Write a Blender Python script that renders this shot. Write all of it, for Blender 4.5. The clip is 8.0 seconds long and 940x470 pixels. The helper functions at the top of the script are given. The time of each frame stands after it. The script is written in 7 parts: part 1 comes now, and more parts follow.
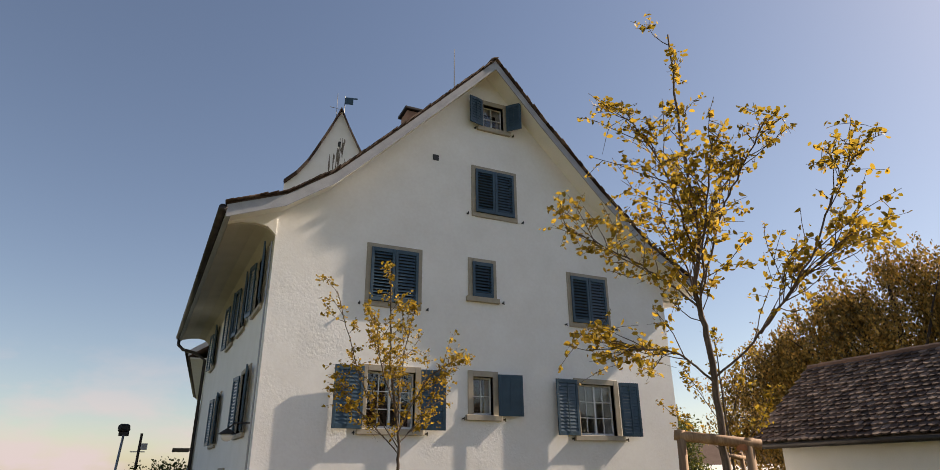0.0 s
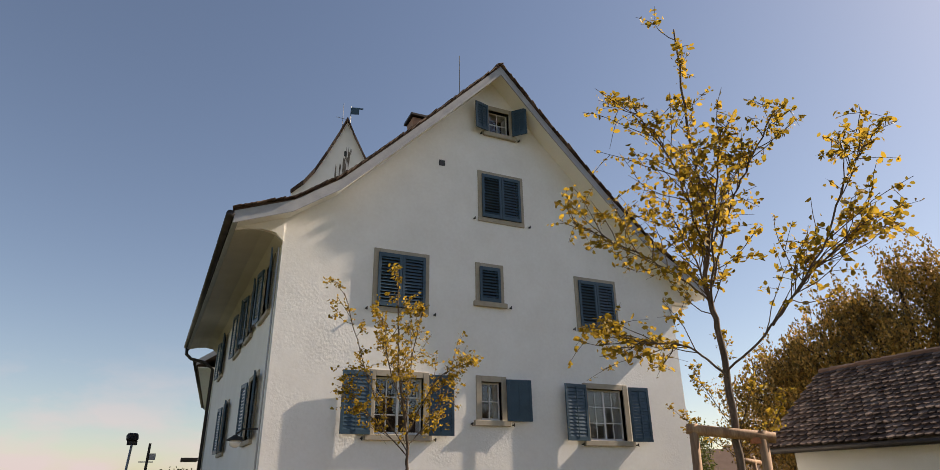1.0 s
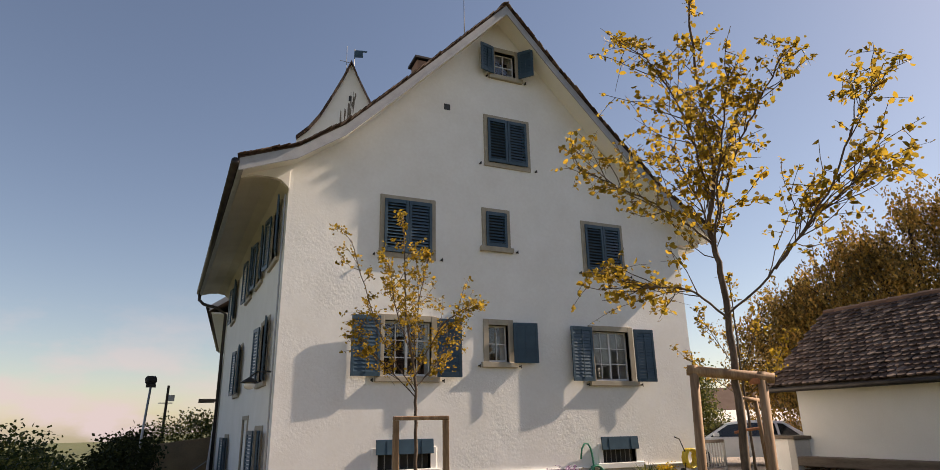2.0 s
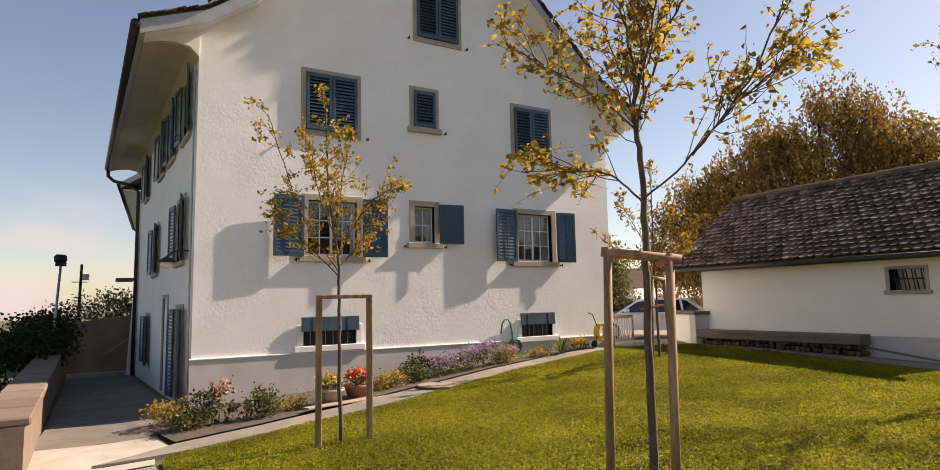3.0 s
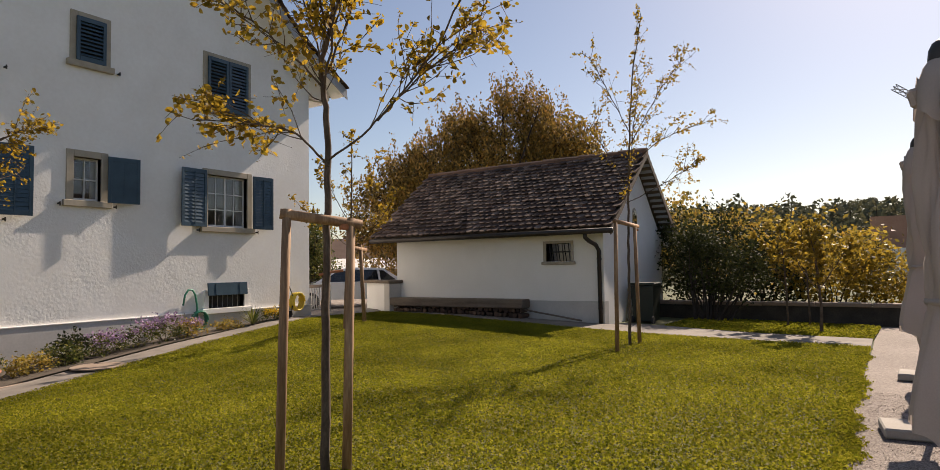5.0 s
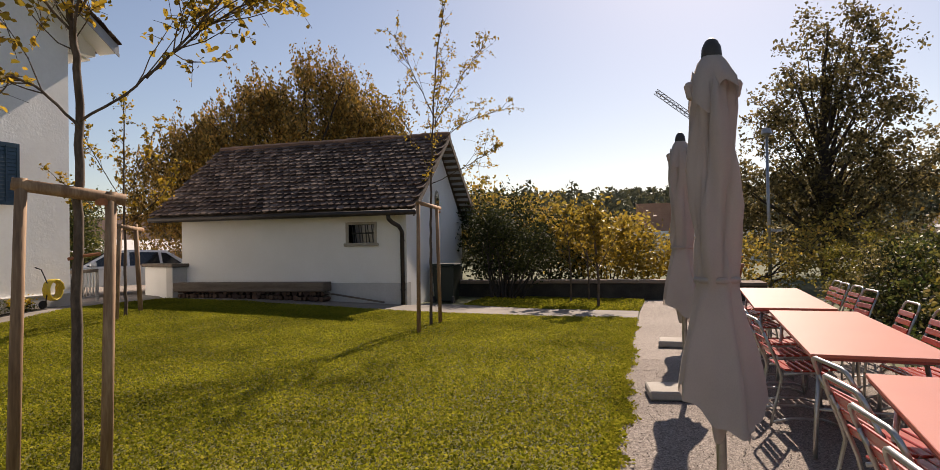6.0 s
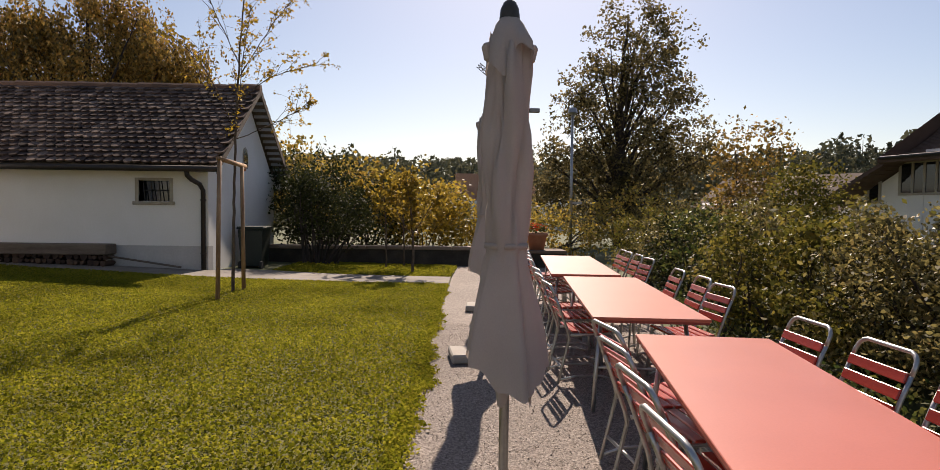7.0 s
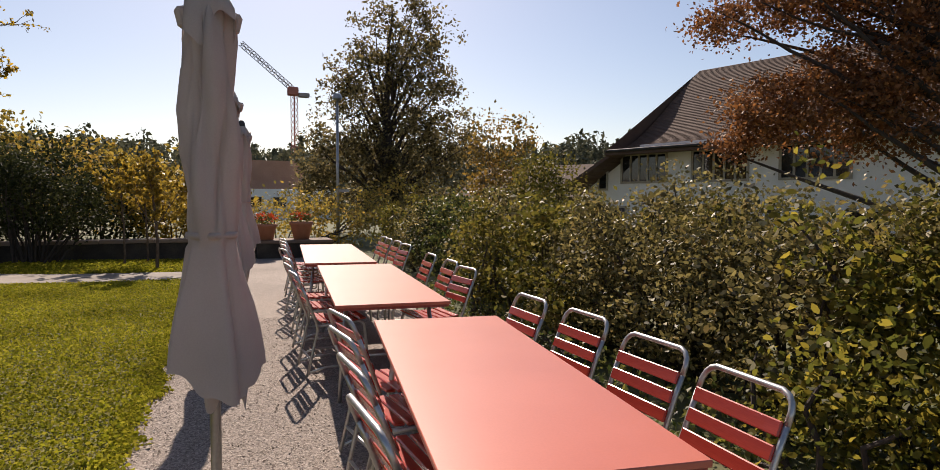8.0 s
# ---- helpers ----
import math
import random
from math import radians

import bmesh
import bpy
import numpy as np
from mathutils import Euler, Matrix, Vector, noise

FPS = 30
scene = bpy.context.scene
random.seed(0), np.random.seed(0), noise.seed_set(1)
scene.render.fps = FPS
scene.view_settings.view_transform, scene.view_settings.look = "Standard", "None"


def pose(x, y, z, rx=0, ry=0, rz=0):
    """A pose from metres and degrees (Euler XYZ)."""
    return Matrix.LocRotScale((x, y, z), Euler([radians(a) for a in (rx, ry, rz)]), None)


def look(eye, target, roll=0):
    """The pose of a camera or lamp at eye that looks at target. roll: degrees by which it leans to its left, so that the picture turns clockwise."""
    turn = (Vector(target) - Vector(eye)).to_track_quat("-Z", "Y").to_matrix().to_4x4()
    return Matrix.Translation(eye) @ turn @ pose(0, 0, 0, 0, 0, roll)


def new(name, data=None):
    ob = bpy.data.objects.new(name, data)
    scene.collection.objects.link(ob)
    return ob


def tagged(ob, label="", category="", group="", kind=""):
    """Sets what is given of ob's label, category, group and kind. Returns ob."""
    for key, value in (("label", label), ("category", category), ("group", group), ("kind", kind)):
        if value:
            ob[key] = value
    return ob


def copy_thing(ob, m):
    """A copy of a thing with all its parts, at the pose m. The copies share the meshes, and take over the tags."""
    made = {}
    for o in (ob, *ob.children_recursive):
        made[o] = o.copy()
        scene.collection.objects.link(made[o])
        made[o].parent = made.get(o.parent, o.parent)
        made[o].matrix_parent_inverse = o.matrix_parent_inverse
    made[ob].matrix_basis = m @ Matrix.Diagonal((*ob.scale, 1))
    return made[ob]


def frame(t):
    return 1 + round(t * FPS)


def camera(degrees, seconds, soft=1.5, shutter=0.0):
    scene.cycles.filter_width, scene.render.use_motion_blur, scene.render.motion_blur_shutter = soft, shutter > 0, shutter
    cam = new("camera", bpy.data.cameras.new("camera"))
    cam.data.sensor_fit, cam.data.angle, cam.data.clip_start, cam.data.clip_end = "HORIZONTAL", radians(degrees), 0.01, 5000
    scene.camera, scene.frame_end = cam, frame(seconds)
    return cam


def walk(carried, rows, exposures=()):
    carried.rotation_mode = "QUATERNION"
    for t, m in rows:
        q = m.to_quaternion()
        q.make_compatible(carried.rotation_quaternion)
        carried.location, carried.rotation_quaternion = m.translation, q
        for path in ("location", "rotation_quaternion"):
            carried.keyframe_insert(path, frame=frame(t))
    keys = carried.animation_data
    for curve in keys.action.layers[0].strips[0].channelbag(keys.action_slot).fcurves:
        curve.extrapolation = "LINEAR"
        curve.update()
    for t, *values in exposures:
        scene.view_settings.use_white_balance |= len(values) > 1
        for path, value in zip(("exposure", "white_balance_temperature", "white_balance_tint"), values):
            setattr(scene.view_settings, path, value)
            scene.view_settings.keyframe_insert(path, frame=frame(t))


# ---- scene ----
cam = camera(74.3, 8.0, soft=0.4)
PATH = [
    (0, (1.175, -0.891, 1.617), (1.97, 0.795, 2.342), -0.5),
    (0.5, (1.184, -0.90, 1.50), (1.975, 0.785, 2.232), -1.0),
    (1, (1.189, -0.83, 1.51), (1.961, 0.854, 2.265), -0.8),
    (2.5, (1.261, -0.853, 1.524), (2.068, 0.933, 1.923), -1.2),
    (3, (1.317, -0.789, 1.526), (2.316, 0.93, 1.74), -1.2),
    (3.5, (1.379, -0.807, 1.495), (2.61, 0.762, 1.653), -1.0),
    (4, (1.455, -0.781, 1.509), (2.873, 0.624, 1.637), -0.9),
    (4.5, (1.53, -0.786, 1.479), (3.056, 0.502, 1.594), -1.2),
    (6, (1.823, -0.692, 1.481), (3.751, -0.162, 1.513), -1.1),
    (6.5, (1.951, -0.746, 1.479), (3.934, -0.485, 1.433), -1.6),
    (7, (2.015, -0.801, 1.461), (4.013, -0.835, 1.382), 0.7),
    (7.5, (2.067, -0.924, 1.437), (4.044, -1.211, 1.343), 0.6),
    (8, (2.068, -1.047, 1.451), (3.926, -1.78, 1.34), 0.3),
]
walk(cam, [(t, look(eye, target, roll)) for t, eye, target, roll in PATH],
     [(0.0, 0.76, 7500, 17), (1.2, 0.76, 7500, 17), (2.5, 0.74, 7750, 20), (3.5, 1.17, 7750, 20), (4.5, 0.70, 7450, 18), (6.0, 0.48, 7300, 19), (8.0, 0.50, 7050, 19)])

# ---- light ----
SUN_EL, SUN_AZ = 39.0, -6.8          # degrees above the horizon; degrees from +x towards +y
world = bpy.data.worlds.new("sky")
scene.world = world
world.use_nodes = True
wn, wl = world.node_tree.nodes, world.node_tree.links
sky = wn.new("ShaderNodeTexSky")
sky.sky_type, sky.sun_disc = "NISHITA", False
sky.sun_elevation, sky.sun_rotation = radians(SUN_EL), radians(90 - SUN_AZ)
sky.air_density, sky.dust_density, sky.ozone_density = 1.0, 0.6, 1.6
# low fair-weather clouds over the horizon
wc = wn.new("ShaderNodeTexCoord")
wm = wn.new("ShaderNodeMapping")
wm.inputs["Scale"].default_value = (1.0, 1.0, 2.6)
wno = wn.new("ShaderNodeTexNoise")
wno.inputs["Scale"].default_value, wno.inputs["Detail"].default_value, wno.inputs["Roughness"].default_value = 7.0, 6, 0.55
wl.new(wc.outputs["Generated"], wm.inputs["Vector"]), wl.new(wm.outputs[0], wno.inputs["Vector"])
wr = wn.new("ShaderNodeMapRange")
wr.inputs[1].default_value, wr.inputs[2].default_value = 0.42, 0.62
wl.new(wno.outputs["Fac"], wr.inputs[0])
ws = wn.new("ShaderNodeSeparateXYZ")
wl.new(wc.outputs["Generated"], ws.inputs[0])
we = wn.new("ShaderNodeMapRange")
we.inputs[1].default_value, we.inputs[2].default_value, we.inputs[3].default_value, we.inputs[4].default_value = 0.02, 0.20, 0.95, 0.0
wl.new(ws.outputs["Z"], we.inputs[0])
ww = wn.new("ShaderNodeMapRange")
ww.inputs[1].default_value, ww.inputs[2].default_value, ww.inputs[3].default_value, ww.inputs[4].default_value = -0.1, 0.5, 1.0, 0.0
wl.new(ws.outputs["X"], ww.inputs[0])
wa, wb = wn.new("ShaderNodeMath"), wn.new("ShaderNodeMath")
wa.operation = wb.operation = "MULTIPLY"
wl.new(wr.outputs[0], wa.inputs[0]), wl.new(we.outputs[0], wa.inputs[1])
wl.new(wa.outputs[0], wb.inputs[0]), wl.new(ww.outputs[0], wb.inputs[1])
wx = wn.new("ShaderNodeMix")
wx.data_type = "RGBA"
wl.new(wb.outputs[0], wx.inputs["Factor"]), wl.new(sky.outputs["Color"], wx.inputs["A"])
wx.inputs["B"].default_value = (5.4, 5.0, 5.4, 1)
wl.new(wx.outputs["Result"], wn["Background"].inputs["Color"])
wn["Background"].inputs["Strength"].default_value = 0.077
sun_data = bpy.data.lights.new("sun", "SUN")
sun_data.energy, sun_data.angle, sun_data.color = 5.0, radians(0.5), (1.0, 0.93, 0.82)
sun = new("sun", sun_data)
ca, sa, ce, se = (math.cos(radians(SUN_AZ)), math.sin(radians(SUN_AZ)), math.cos(radians(SUN_EL)), math.sin(radians(SUN_EL)))
sun.matrix_world = look((40 * ca * ce, 40 * sa * ce, 40 * se), (0, 0, 0))

# ---- materials ----
def material(name, colors, rough=0.6, metal=0.0, scale=8.0, fine=60.0, bump=0.15, dist=0.01, island=False, translucent=0.0, spec=0.5, coat=0.0, stretch=(1, 1, 1), big=0.0, objrand=0.0):
    """A surface from two or three colours mixed by noise at two scales, with fine relief."""
    m = bpy.data.materials.new(name)
    m.use_nodes = True
    n, l = m.node_tree.nodes, m.node_tree.links
    b = n["Principled BSDF"]
    tc = n.new("ShaderNodeTexCoord")
    mp = n.new("ShaderNodeMapping")
    mp.inputs["Scale"].default_value = stretch
    l.new(tc.outputs["Object"], mp.inputs["Vector"])
    n1, n2 = n.new("ShaderNodeTexNoise"), n.new("ShaderNodeTexNoise")
    n1.inputs["Scale"].default_value, n1.inputs["Detail"].default_value = scale, 5
    n2.inputs["Scale"].default_value, n2.inputs["Detail"].default_value = fine, 3
    l.new(mp.outputs[0], n1.inputs["Vector"]), l.new(mp.outputs[0], n2.inputs["Vector"])
    mix = n.new("ShaderNodeMath")
    mix.operation = "MULTIPLY_ADD"
    mix.inputs[1].default_value, mix.inputs[2].default_value = 0.35, 0.0
    l.new(n2.outputs["Fac"], mix.inputs[0])
    add = n.new("ShaderNodeMath")
    add.operation = "MULTIPLY_ADD"
    add.inputs[1].default_value = 0.65
    l.new(n1.outputs["Fac"], add.inputs[0]), l.new(mix.outputs[0], add.inputs[2])
    fac = add.outputs[0]
    if island or objrand:
        src = n.new("ShaderNodeNewGeometry").outputs["Random Per Island"] if island else n.new("ShaderNodeObjectInfo").outputs["Random"]
        mm = n.new("ShaderNodeMix")
        mm.inputs[0].default_value = 0.75 if island else objrand
        l.new(fac, mm.inputs[2]), l.new(src, mm.inputs[3])
        fac = mm.outputs[0]
    ramp = n.new("ShaderNodeValToRGB")
    e = ramp.color_ramp.elements
    lo, hi = (0.05, 0.95) if (island or objrand) else (0.32, 0.68)
    e[0].position, e[1].position = lo, hi
    e[0].color, e[1].color = (*colors[0], 1), (*colors[-1], 1)
    for i, c in enumerate(colors[1:-1]):
        x = e.new(lo + (hi - lo) * (i + 1) / (len(colors) - 1))
        x.color = (*c, 1)
    l.new(fac, ramp.inputs[0])
    col = ramp.outputs[0]
    if big:
        n3 = n.new("ShaderNodeTexNoise")
        n3.inputs["Scale"].default_value, n3.inputs["Detail"].default_value = 0.6, 4
        l.new(tc.outputs["Object"], n3.inputs["Vector"])
        r3 = n.new("ShaderNodeMapRange")
        r3.inputs[1].default_value, r3.inputs[2].default_value = 0.35, 0.65
        r3.inputs[3].default_value, r3.inputs[4].default_value = 1 - big, 1 + big * 0.4
        l.new(n3.outputs["Fac"], r3.inputs[0])
        hs = n.new("ShaderNodeHueSaturation")
        l.new(r3.outputs[0], hs.inputs["Value"]), l.new(col, hs.inputs["Color"])
        col = hs.outputs[0]
    l.new(col, b.inputs["Base Color"])
    b.inputs["Roughness"].default_value, b.inputs["Metallic"].default_value = rough, metal
    b.inputs["Specular IOR Level"].default_value, b.inputs["Coat Weight"].default_value = spec, coat
    if bump:
        bp = n.new("ShaderNodeBump")
        bp.inputs["Strength"].default_value, bp.inputs["Distance"].default_value = bump, dist
        l.new(add.outputs[0], bp.inputs["Height"]), l.new(bp.outputs[0], b.inputs["Normal"])
    if translucent:
        tr, ms = n.new("ShaderNodeBsdfTranslucent"), n.new("ShaderNodeMixShader")
        l.new(col, tr.inputs["Color"])
        ms.inputs[0].default_value = translucent
        l.new(b.outputs[0], ms.inputs[1]), l.new(tr.outputs[0], ms.inputs[2])
        l.new(ms.outputs[0], n["Material Output"].inputs["Surface"])
    return m


def plaster(name, colors):
    """Rough-cast lime plaster: lumpy relief, smoother above the first floor."""
    m = material(name, colors, rough=0.92, scale=1.2, fine=14.0, bump=0.0, spec=0.2)
    n, l = m.node_tree.nodes, m.node_tree.links
    tc = n.new("ShaderNodeTexCoord")
    vo, no = n.new("ShaderNodeTexNoise"), n.new("ShaderNodeTexNoise")
    vo.inputs["Scale"].default_value, vo.inputs["Detail"].default_value, vo.inputs["Distortion"].default_value = 19.0, 7, 0.25
    no.inputs["Scale"].default_value, no.inputs["Detail"].default_value = 2.2, 3
    sp = n.new("ShaderNodeSeparateXYZ")
    mr = n.new("ShaderNodeMapRange")
    mr.inputs[1].default_value, mr.inputs[2].default_value, mr.inputs[3].default_value, mr.inputs[4].default_value = 4.0, 7.0, 1.0, 0.3
    l.new(tc.outputs["Object"], vo.inputs["Vector"]), l.new(tc.outputs["Object"], no.inputs["Vector"]), l.new(tc.outputs["Object"], sp.inputs[0])
    l.new(sp.outputs["Z"], mr.inputs[0])
    h = n.new("ShaderNodeMath")
    h.operation = "MULTIPLY_ADD"
    h.inputs[1].default_value = 0.5
    l.new(vo.outputs["Fac"], h.inputs[0]), l.new(no.outputs["Fac"], h.inputs[2])
    bp = n.new("ShaderNodeBump")
    bp.inputs["Distance"].default_value = 0.035
    k = n.new("ShaderNodeMath")
    k.operation = "MULTIPLY"
    k.inputs[1].default_value = 0.40
    pt, pr, pm = n.new("ShaderNodeTexNoise"), n.new("ShaderNodeMapRange"), n.new("ShaderNodeMath")
    pt.inputs["Scale"].default_value, pt.inputs["Detail"].default_value = 0.9, 3
    pr.inputs[1].default_value, pr.inputs[2].default_value, pr.inputs[3].default_value, pr.inputs[4].default_value = 0.38, 0.62, 0.12, 1.0
    pm.operation = "MULTIPLY"
    l.new(tc.outputs["Object"], pt.inputs["Vector"]), l.new(pt.outputs["Fac"], pr.inputs[0])
    l.new(pr.outputs[0], pm.inputs[0]), l.new(k.outputs[0], pm.inputs[1])
    l.new(mr.outputs[0], k.inputs[0]), l.new(pm.outputs[0], bp.inputs["Strength"])
    l.new(h.outputs[0], bp.inputs["Height"]), l.new(bp.outputs[0], n["Principled BSDF"].inputs["Normal"])
    return m


def glass(name, ior=1.5, tint=(1, 1, 1), rough=0.02):
    m = bpy.data.materials.new(name)
    m.use_nodes = True
    b = m.node_tree.nodes["Principled BSDF"]
    b.inputs["Base Color"].default_value = (*tint, 1)
    b.inputs["Transmission Weight"].default_value, b.inputs["Roughness"].default_value, b.inputs["IOR"].default_value = 1.0, rough, ior
    return m


M = {
    "plaster": plaster("lime_plaster", [(0.80, 0.78, 0.74), (0.88, 0.87, 0.84)]),
    "plaster_smooth": material("smooth_plaster", [(0.80, 0.78, 0.73), (0.87, 0.85, 0.81)], 0.9, scale=1.5, fine=30, bump=0.12, dist=0.004, spec=0.2),
    # beige, with the shade under the west eave put into the colour
    "soffit": material("shade_darkened_beige_soffit", [(0.46, 0.42, 0.36), (0.56, 0.52, 0.45)], 0.85, scale=1.5, fine=30, bump=0.1, dist=0.004, spec=0.2),
    "plinth": material("grey_cement_render", [(0.48, 0.455, 0.42), (0.61, 0.58, 0.54)], 0.92, scale=2.0, fine=25, bump=0.3, dist=0.01, spec=0.2),
    "stone": material("sandstone", [(0.33, 0.29, 0.23), (0.44, 0.39, 0.31)], 0.85, scale=6, fine=90, bump=0.2, dist=0.004, spec=0.3),
    "shutter": material("blue_paint", [(0.020, 0.054, 0.085), (0.034, 0.080, 0.118)], 0.42, scale=5, fine=80, bump=0.1, dist=0.002, big=0.2),
    "sash": material("white_paint", [(0.62, 0.62, 0.60), (0.75, 0.75, 0.73)], 0.5, scale=6, fine=60, bump=0.05, dist=0.002),
    "glass": glass("window_glass", 1.55),
    # near black: the lack of light indoors is put into the colour
    "dark": material("unlit_interior_black", [(0.03, 0.03, 0.03), (0.06, 0.055, 0.05)], 0.9, scale=2, bump=0.0),
    "verge": material("grey_painted_board", [(0.30, 0.31, 0.33), (0.40, 0.41, 0.43)], 0.7, scale=4, fine=60, bump=0.1, dist=0.003),
    "tile": material("clay_roof_tile", [(0.040, 0.027, 0.021), (0.090, 0.055, 0.041), (0.23, 0.165, 0.13)], 0.88, scale=3, fine=50, bump=0.4, dist=0.008, island=True, spec=0.3),
    "tile_piece": material("weathered_clay_tile", [(0.040, 0.027, 0.021), (0.090, 0.055, 0.041), (0.23, 0.165, 0.13)], 0.88, scale=9, fine=70, bump=0.4, dist=0.006, objrand=0.7, spec=0.3),
    "ridge": material("ridge_tile", [(0.10, 0.055, 0.035), (0.20, 0.11, 0.07)], 0.85, scale=4, fine=50, bump=0.3, dist=0.008, objrand=0.6),
    "metal_dark": material("dark_brown_sheet_metal", [(0.035, 0.03, 0.028), (0.065, 0.055, 0.05)], 0.5, 0.6, scale=4, fine=60, bump=0.05, dist=0.002),
    "metal_grey": material("galvanised_metal", [(0.28, 0.28, 0.28), (0.40, 0.40, 0.40)], 0.45, 0.8, scale=5, fine=60, bump=0.05, dist=0.002),
    "iron": material("wrought_iron", [(0.02, 0.02, 0.02), (0.05, 0.045, 0.04)], 0.6, 0.5, scale=8, bump=0.1, dist=0.002),
    "stake": material("weathered_stake_wood", [(0.15, 0.08, 0.042), (0.28, 0.165, 0.088), (0.46, 0.305, 0.175)], 0.8, scale=14, fine=80, bump=0.35, dist=0.004, stretch=(1, 1, 0.12)),
    "bark": material("bark", [(0.055, 0.036, 0.024), (0.10, 0.070, 0.048), (0.17, 0.125, 0.09)], 0.9, scale=18, fine=90, bump=0.5, dist=0.006, stretch=(1, 1, 0.35)),
    "bark_dark": material("dark_bark", [(0.03, 0.022, 0.018), (0.065, 0.048, 0.036)], 0.9, scale=10, fine=60, bump=0.5, dist=0.01, stretch=(1, 1, 0.35)),
    "leaf_gold": material("golden_leaf", [(0.12, 0.098, 0.014), (0.33, 0.215, 0.026), (0.54, 0.34, 0.042), (0.17, 0.14, 0.022)], 0.6, scale=20, bump=0.0, island=True, translucent=0.58, spec=0.2),
    "leaf_green": material("green_leaf", [(0.020, 0.034, 0.010), (0.055, 0.075, 0.018), (0.115, 0.118, 0.03), (0.26, 0.225, 0.055)], 0.48, scale=15, bump=0.0, island=True, translucent=0.5, spec=0.4),
    "leaf_bright": material("bramble_leaf", [(0.042, 0.052, 0.010), (0.105, 0.108, 0.018), (0.21, 0.18, 0.028), (0.36, 0.265, 0.04)], 0.5, scale=3, bump=0.0, island=True, translucent=0.62, spec=0.3),
    "leaf_dark": material("dark_green_leaf", [(0.016, 0.022, 0.009), (0.034, 0.042, 0.015), (0.075, 0.075, 0.025)], 0.65, scale=15, bump=0.0, island=True, translucent=0.3, spec=0.12),
    "leaf_hedge": material("olive_hedge_leaf", [(0.024, 0.024, 0.010), (0.075, 0.066, 0.023), (0.17, 0.143, 0.05), (0.34, 0.28, 0.10), (0.20, 0.125, 0.045)], 0.5, scale=1.3, bump=0.0, island=True, translucent=0.4, spec=0.28),
    "leaf_birch": material("autumn_birch_leaf", [(0.10, 0.09, 0.022), (0.26, 0.20, 0.04), (0.45, 0.32, 0.06), (0.38, 0.21, 0.045)], 0.6, scale=0.4, bump=0.0, island=True, translucent=0.5),
    "leaf_weep": material("weeping_birch_leaf", [(0.07, 0.056, 0.016), (0.20, 0.135, 0.03), (0.42, 0.27, 0.055), (0.48, 0.25, 0.05)], 0.6, scale=0.4, bump=0.0, island=True, translucent=0.35, big=0.3),
    "leaf_lime": material("yellow_green_leaf", [(0.045, 0.050, 0.012), (0.11, 0.105, 0.020), (0.20, 0.17, 0.032), (0.30, 0.22, 0.045)], 0.55, scale=0.8, bump=0.0, island=True, translucent=0.45, spec=0.2, big=0.25),
    "leaf_olive": material("olive_tree_leaf", [(0.050, 0.045, 0.022), (0.11, 0.089, 0.040), (0.195, 0.155, 0.066), (0.31, 0.235, 0.09)], 0.6, scale=0.8, bump=0.0, island=True, translucent=0.58, spec=0.2),
    "leaf_yellow": material("yellow_leaf", [(0.11, 0.09, 0.020), (0.31, 0.21, 0.028), (0.48, 0.32, 0.042)], 0.5, scale=10, bump=0.0, island=True, translucent=0.52),
    "leaf_copper": material("copper_leaf", [(0.085, 0.036, 0.016), (0.20, 0.083, 0.030), (0.40, 0.165, 0.05)], 0.6, scale=10, bump=0.0, island=True, translucent=0.45),
    # leaf colour raised to stand in for haze over the distance
    "leaf_far": material("hazed_far_foliage", [(0.06, 0.065, 0.04), (0.11, 0.115, 0.07), (0.17, 0.155, 0.085)], 0.9, scale=0.05, bump=0.0, island=True, translucent=0.2),
    "grass": material("lawn_soil_and_thatch", [(0.060, 0.060, 0.009), (0.11, 0.105, 0.014), (0.18, 0.145, 0.032)], 0.9, scale=3.0, fine=60, bump=0.6, dist=0.03),
    "blade": material("clover_and_grass_leaf", [(0.095, 0.110, 0.009), (0.20, 0.205, 0.014), (0.315, 0.29, 0.024), (0.39, 0.33, 0.048)], 0.85, scale=1.2, bump=0.0, island=True, translucent=0.5, spec=0.12, big=0.32),
    "meadow": material("meadow_ground", [(0.05, 0.065, 0.02), (0.09, 0.10, 0.035), (0.12, 0.10, 0.05)], 0.95, scale=0.3, fine=6, bump=0.3, dist=0.05),
    "soil": material("garden_soil", [(0.05, 0.038, 0.028), (0.11, 0.085, 0.06)], 0.95, scale=8, fine=60, bump=0.6, dist=0.03),
    "gravel": material("fine_gravel", [(0.080, 0.062, 0.050), (0.25, 0.205, 0.172), (0.47, 0.40, 0.345)], 0.9, scale=62.0, fine=190, bump=1.0, dist=0.009, big=0.15),
    "pebble": material("gravel_stone", [(0.10, 0.078, 0.064), (0.22, 0.18, 0.15), (0.34, 0.285, 0.24), (0.50, 0.43, 0.37)], 0.9, scale=20, bump=0.0, island=True, spec=0.2),
    "concrete": material("worn_concrete", [(0.33, 0.295, 0.25), (0.46, 0.415, 0.36)], 0.9, scale=2.5, fine=60, bump=0.25, dist=0.005, big=0.15),
    "path": material("trodden_path_concrete", [(0.17, 0.145, 0.12), (0.27, 0.235, 0.20)], 0.9, scale=3.0, fine=60, bump=0.25, dist=0.005, big=0.2),
    # lane concrete with the house's shadow put into the colour
    "shaded_lane": material("lane_concrete_in_shade", [(0.12, 0.105, 0.09), (0.20, 0.175, 0.15)], 0.9, scale=3, fine=90, bump=0.4, dist=0.006, big=0.2),
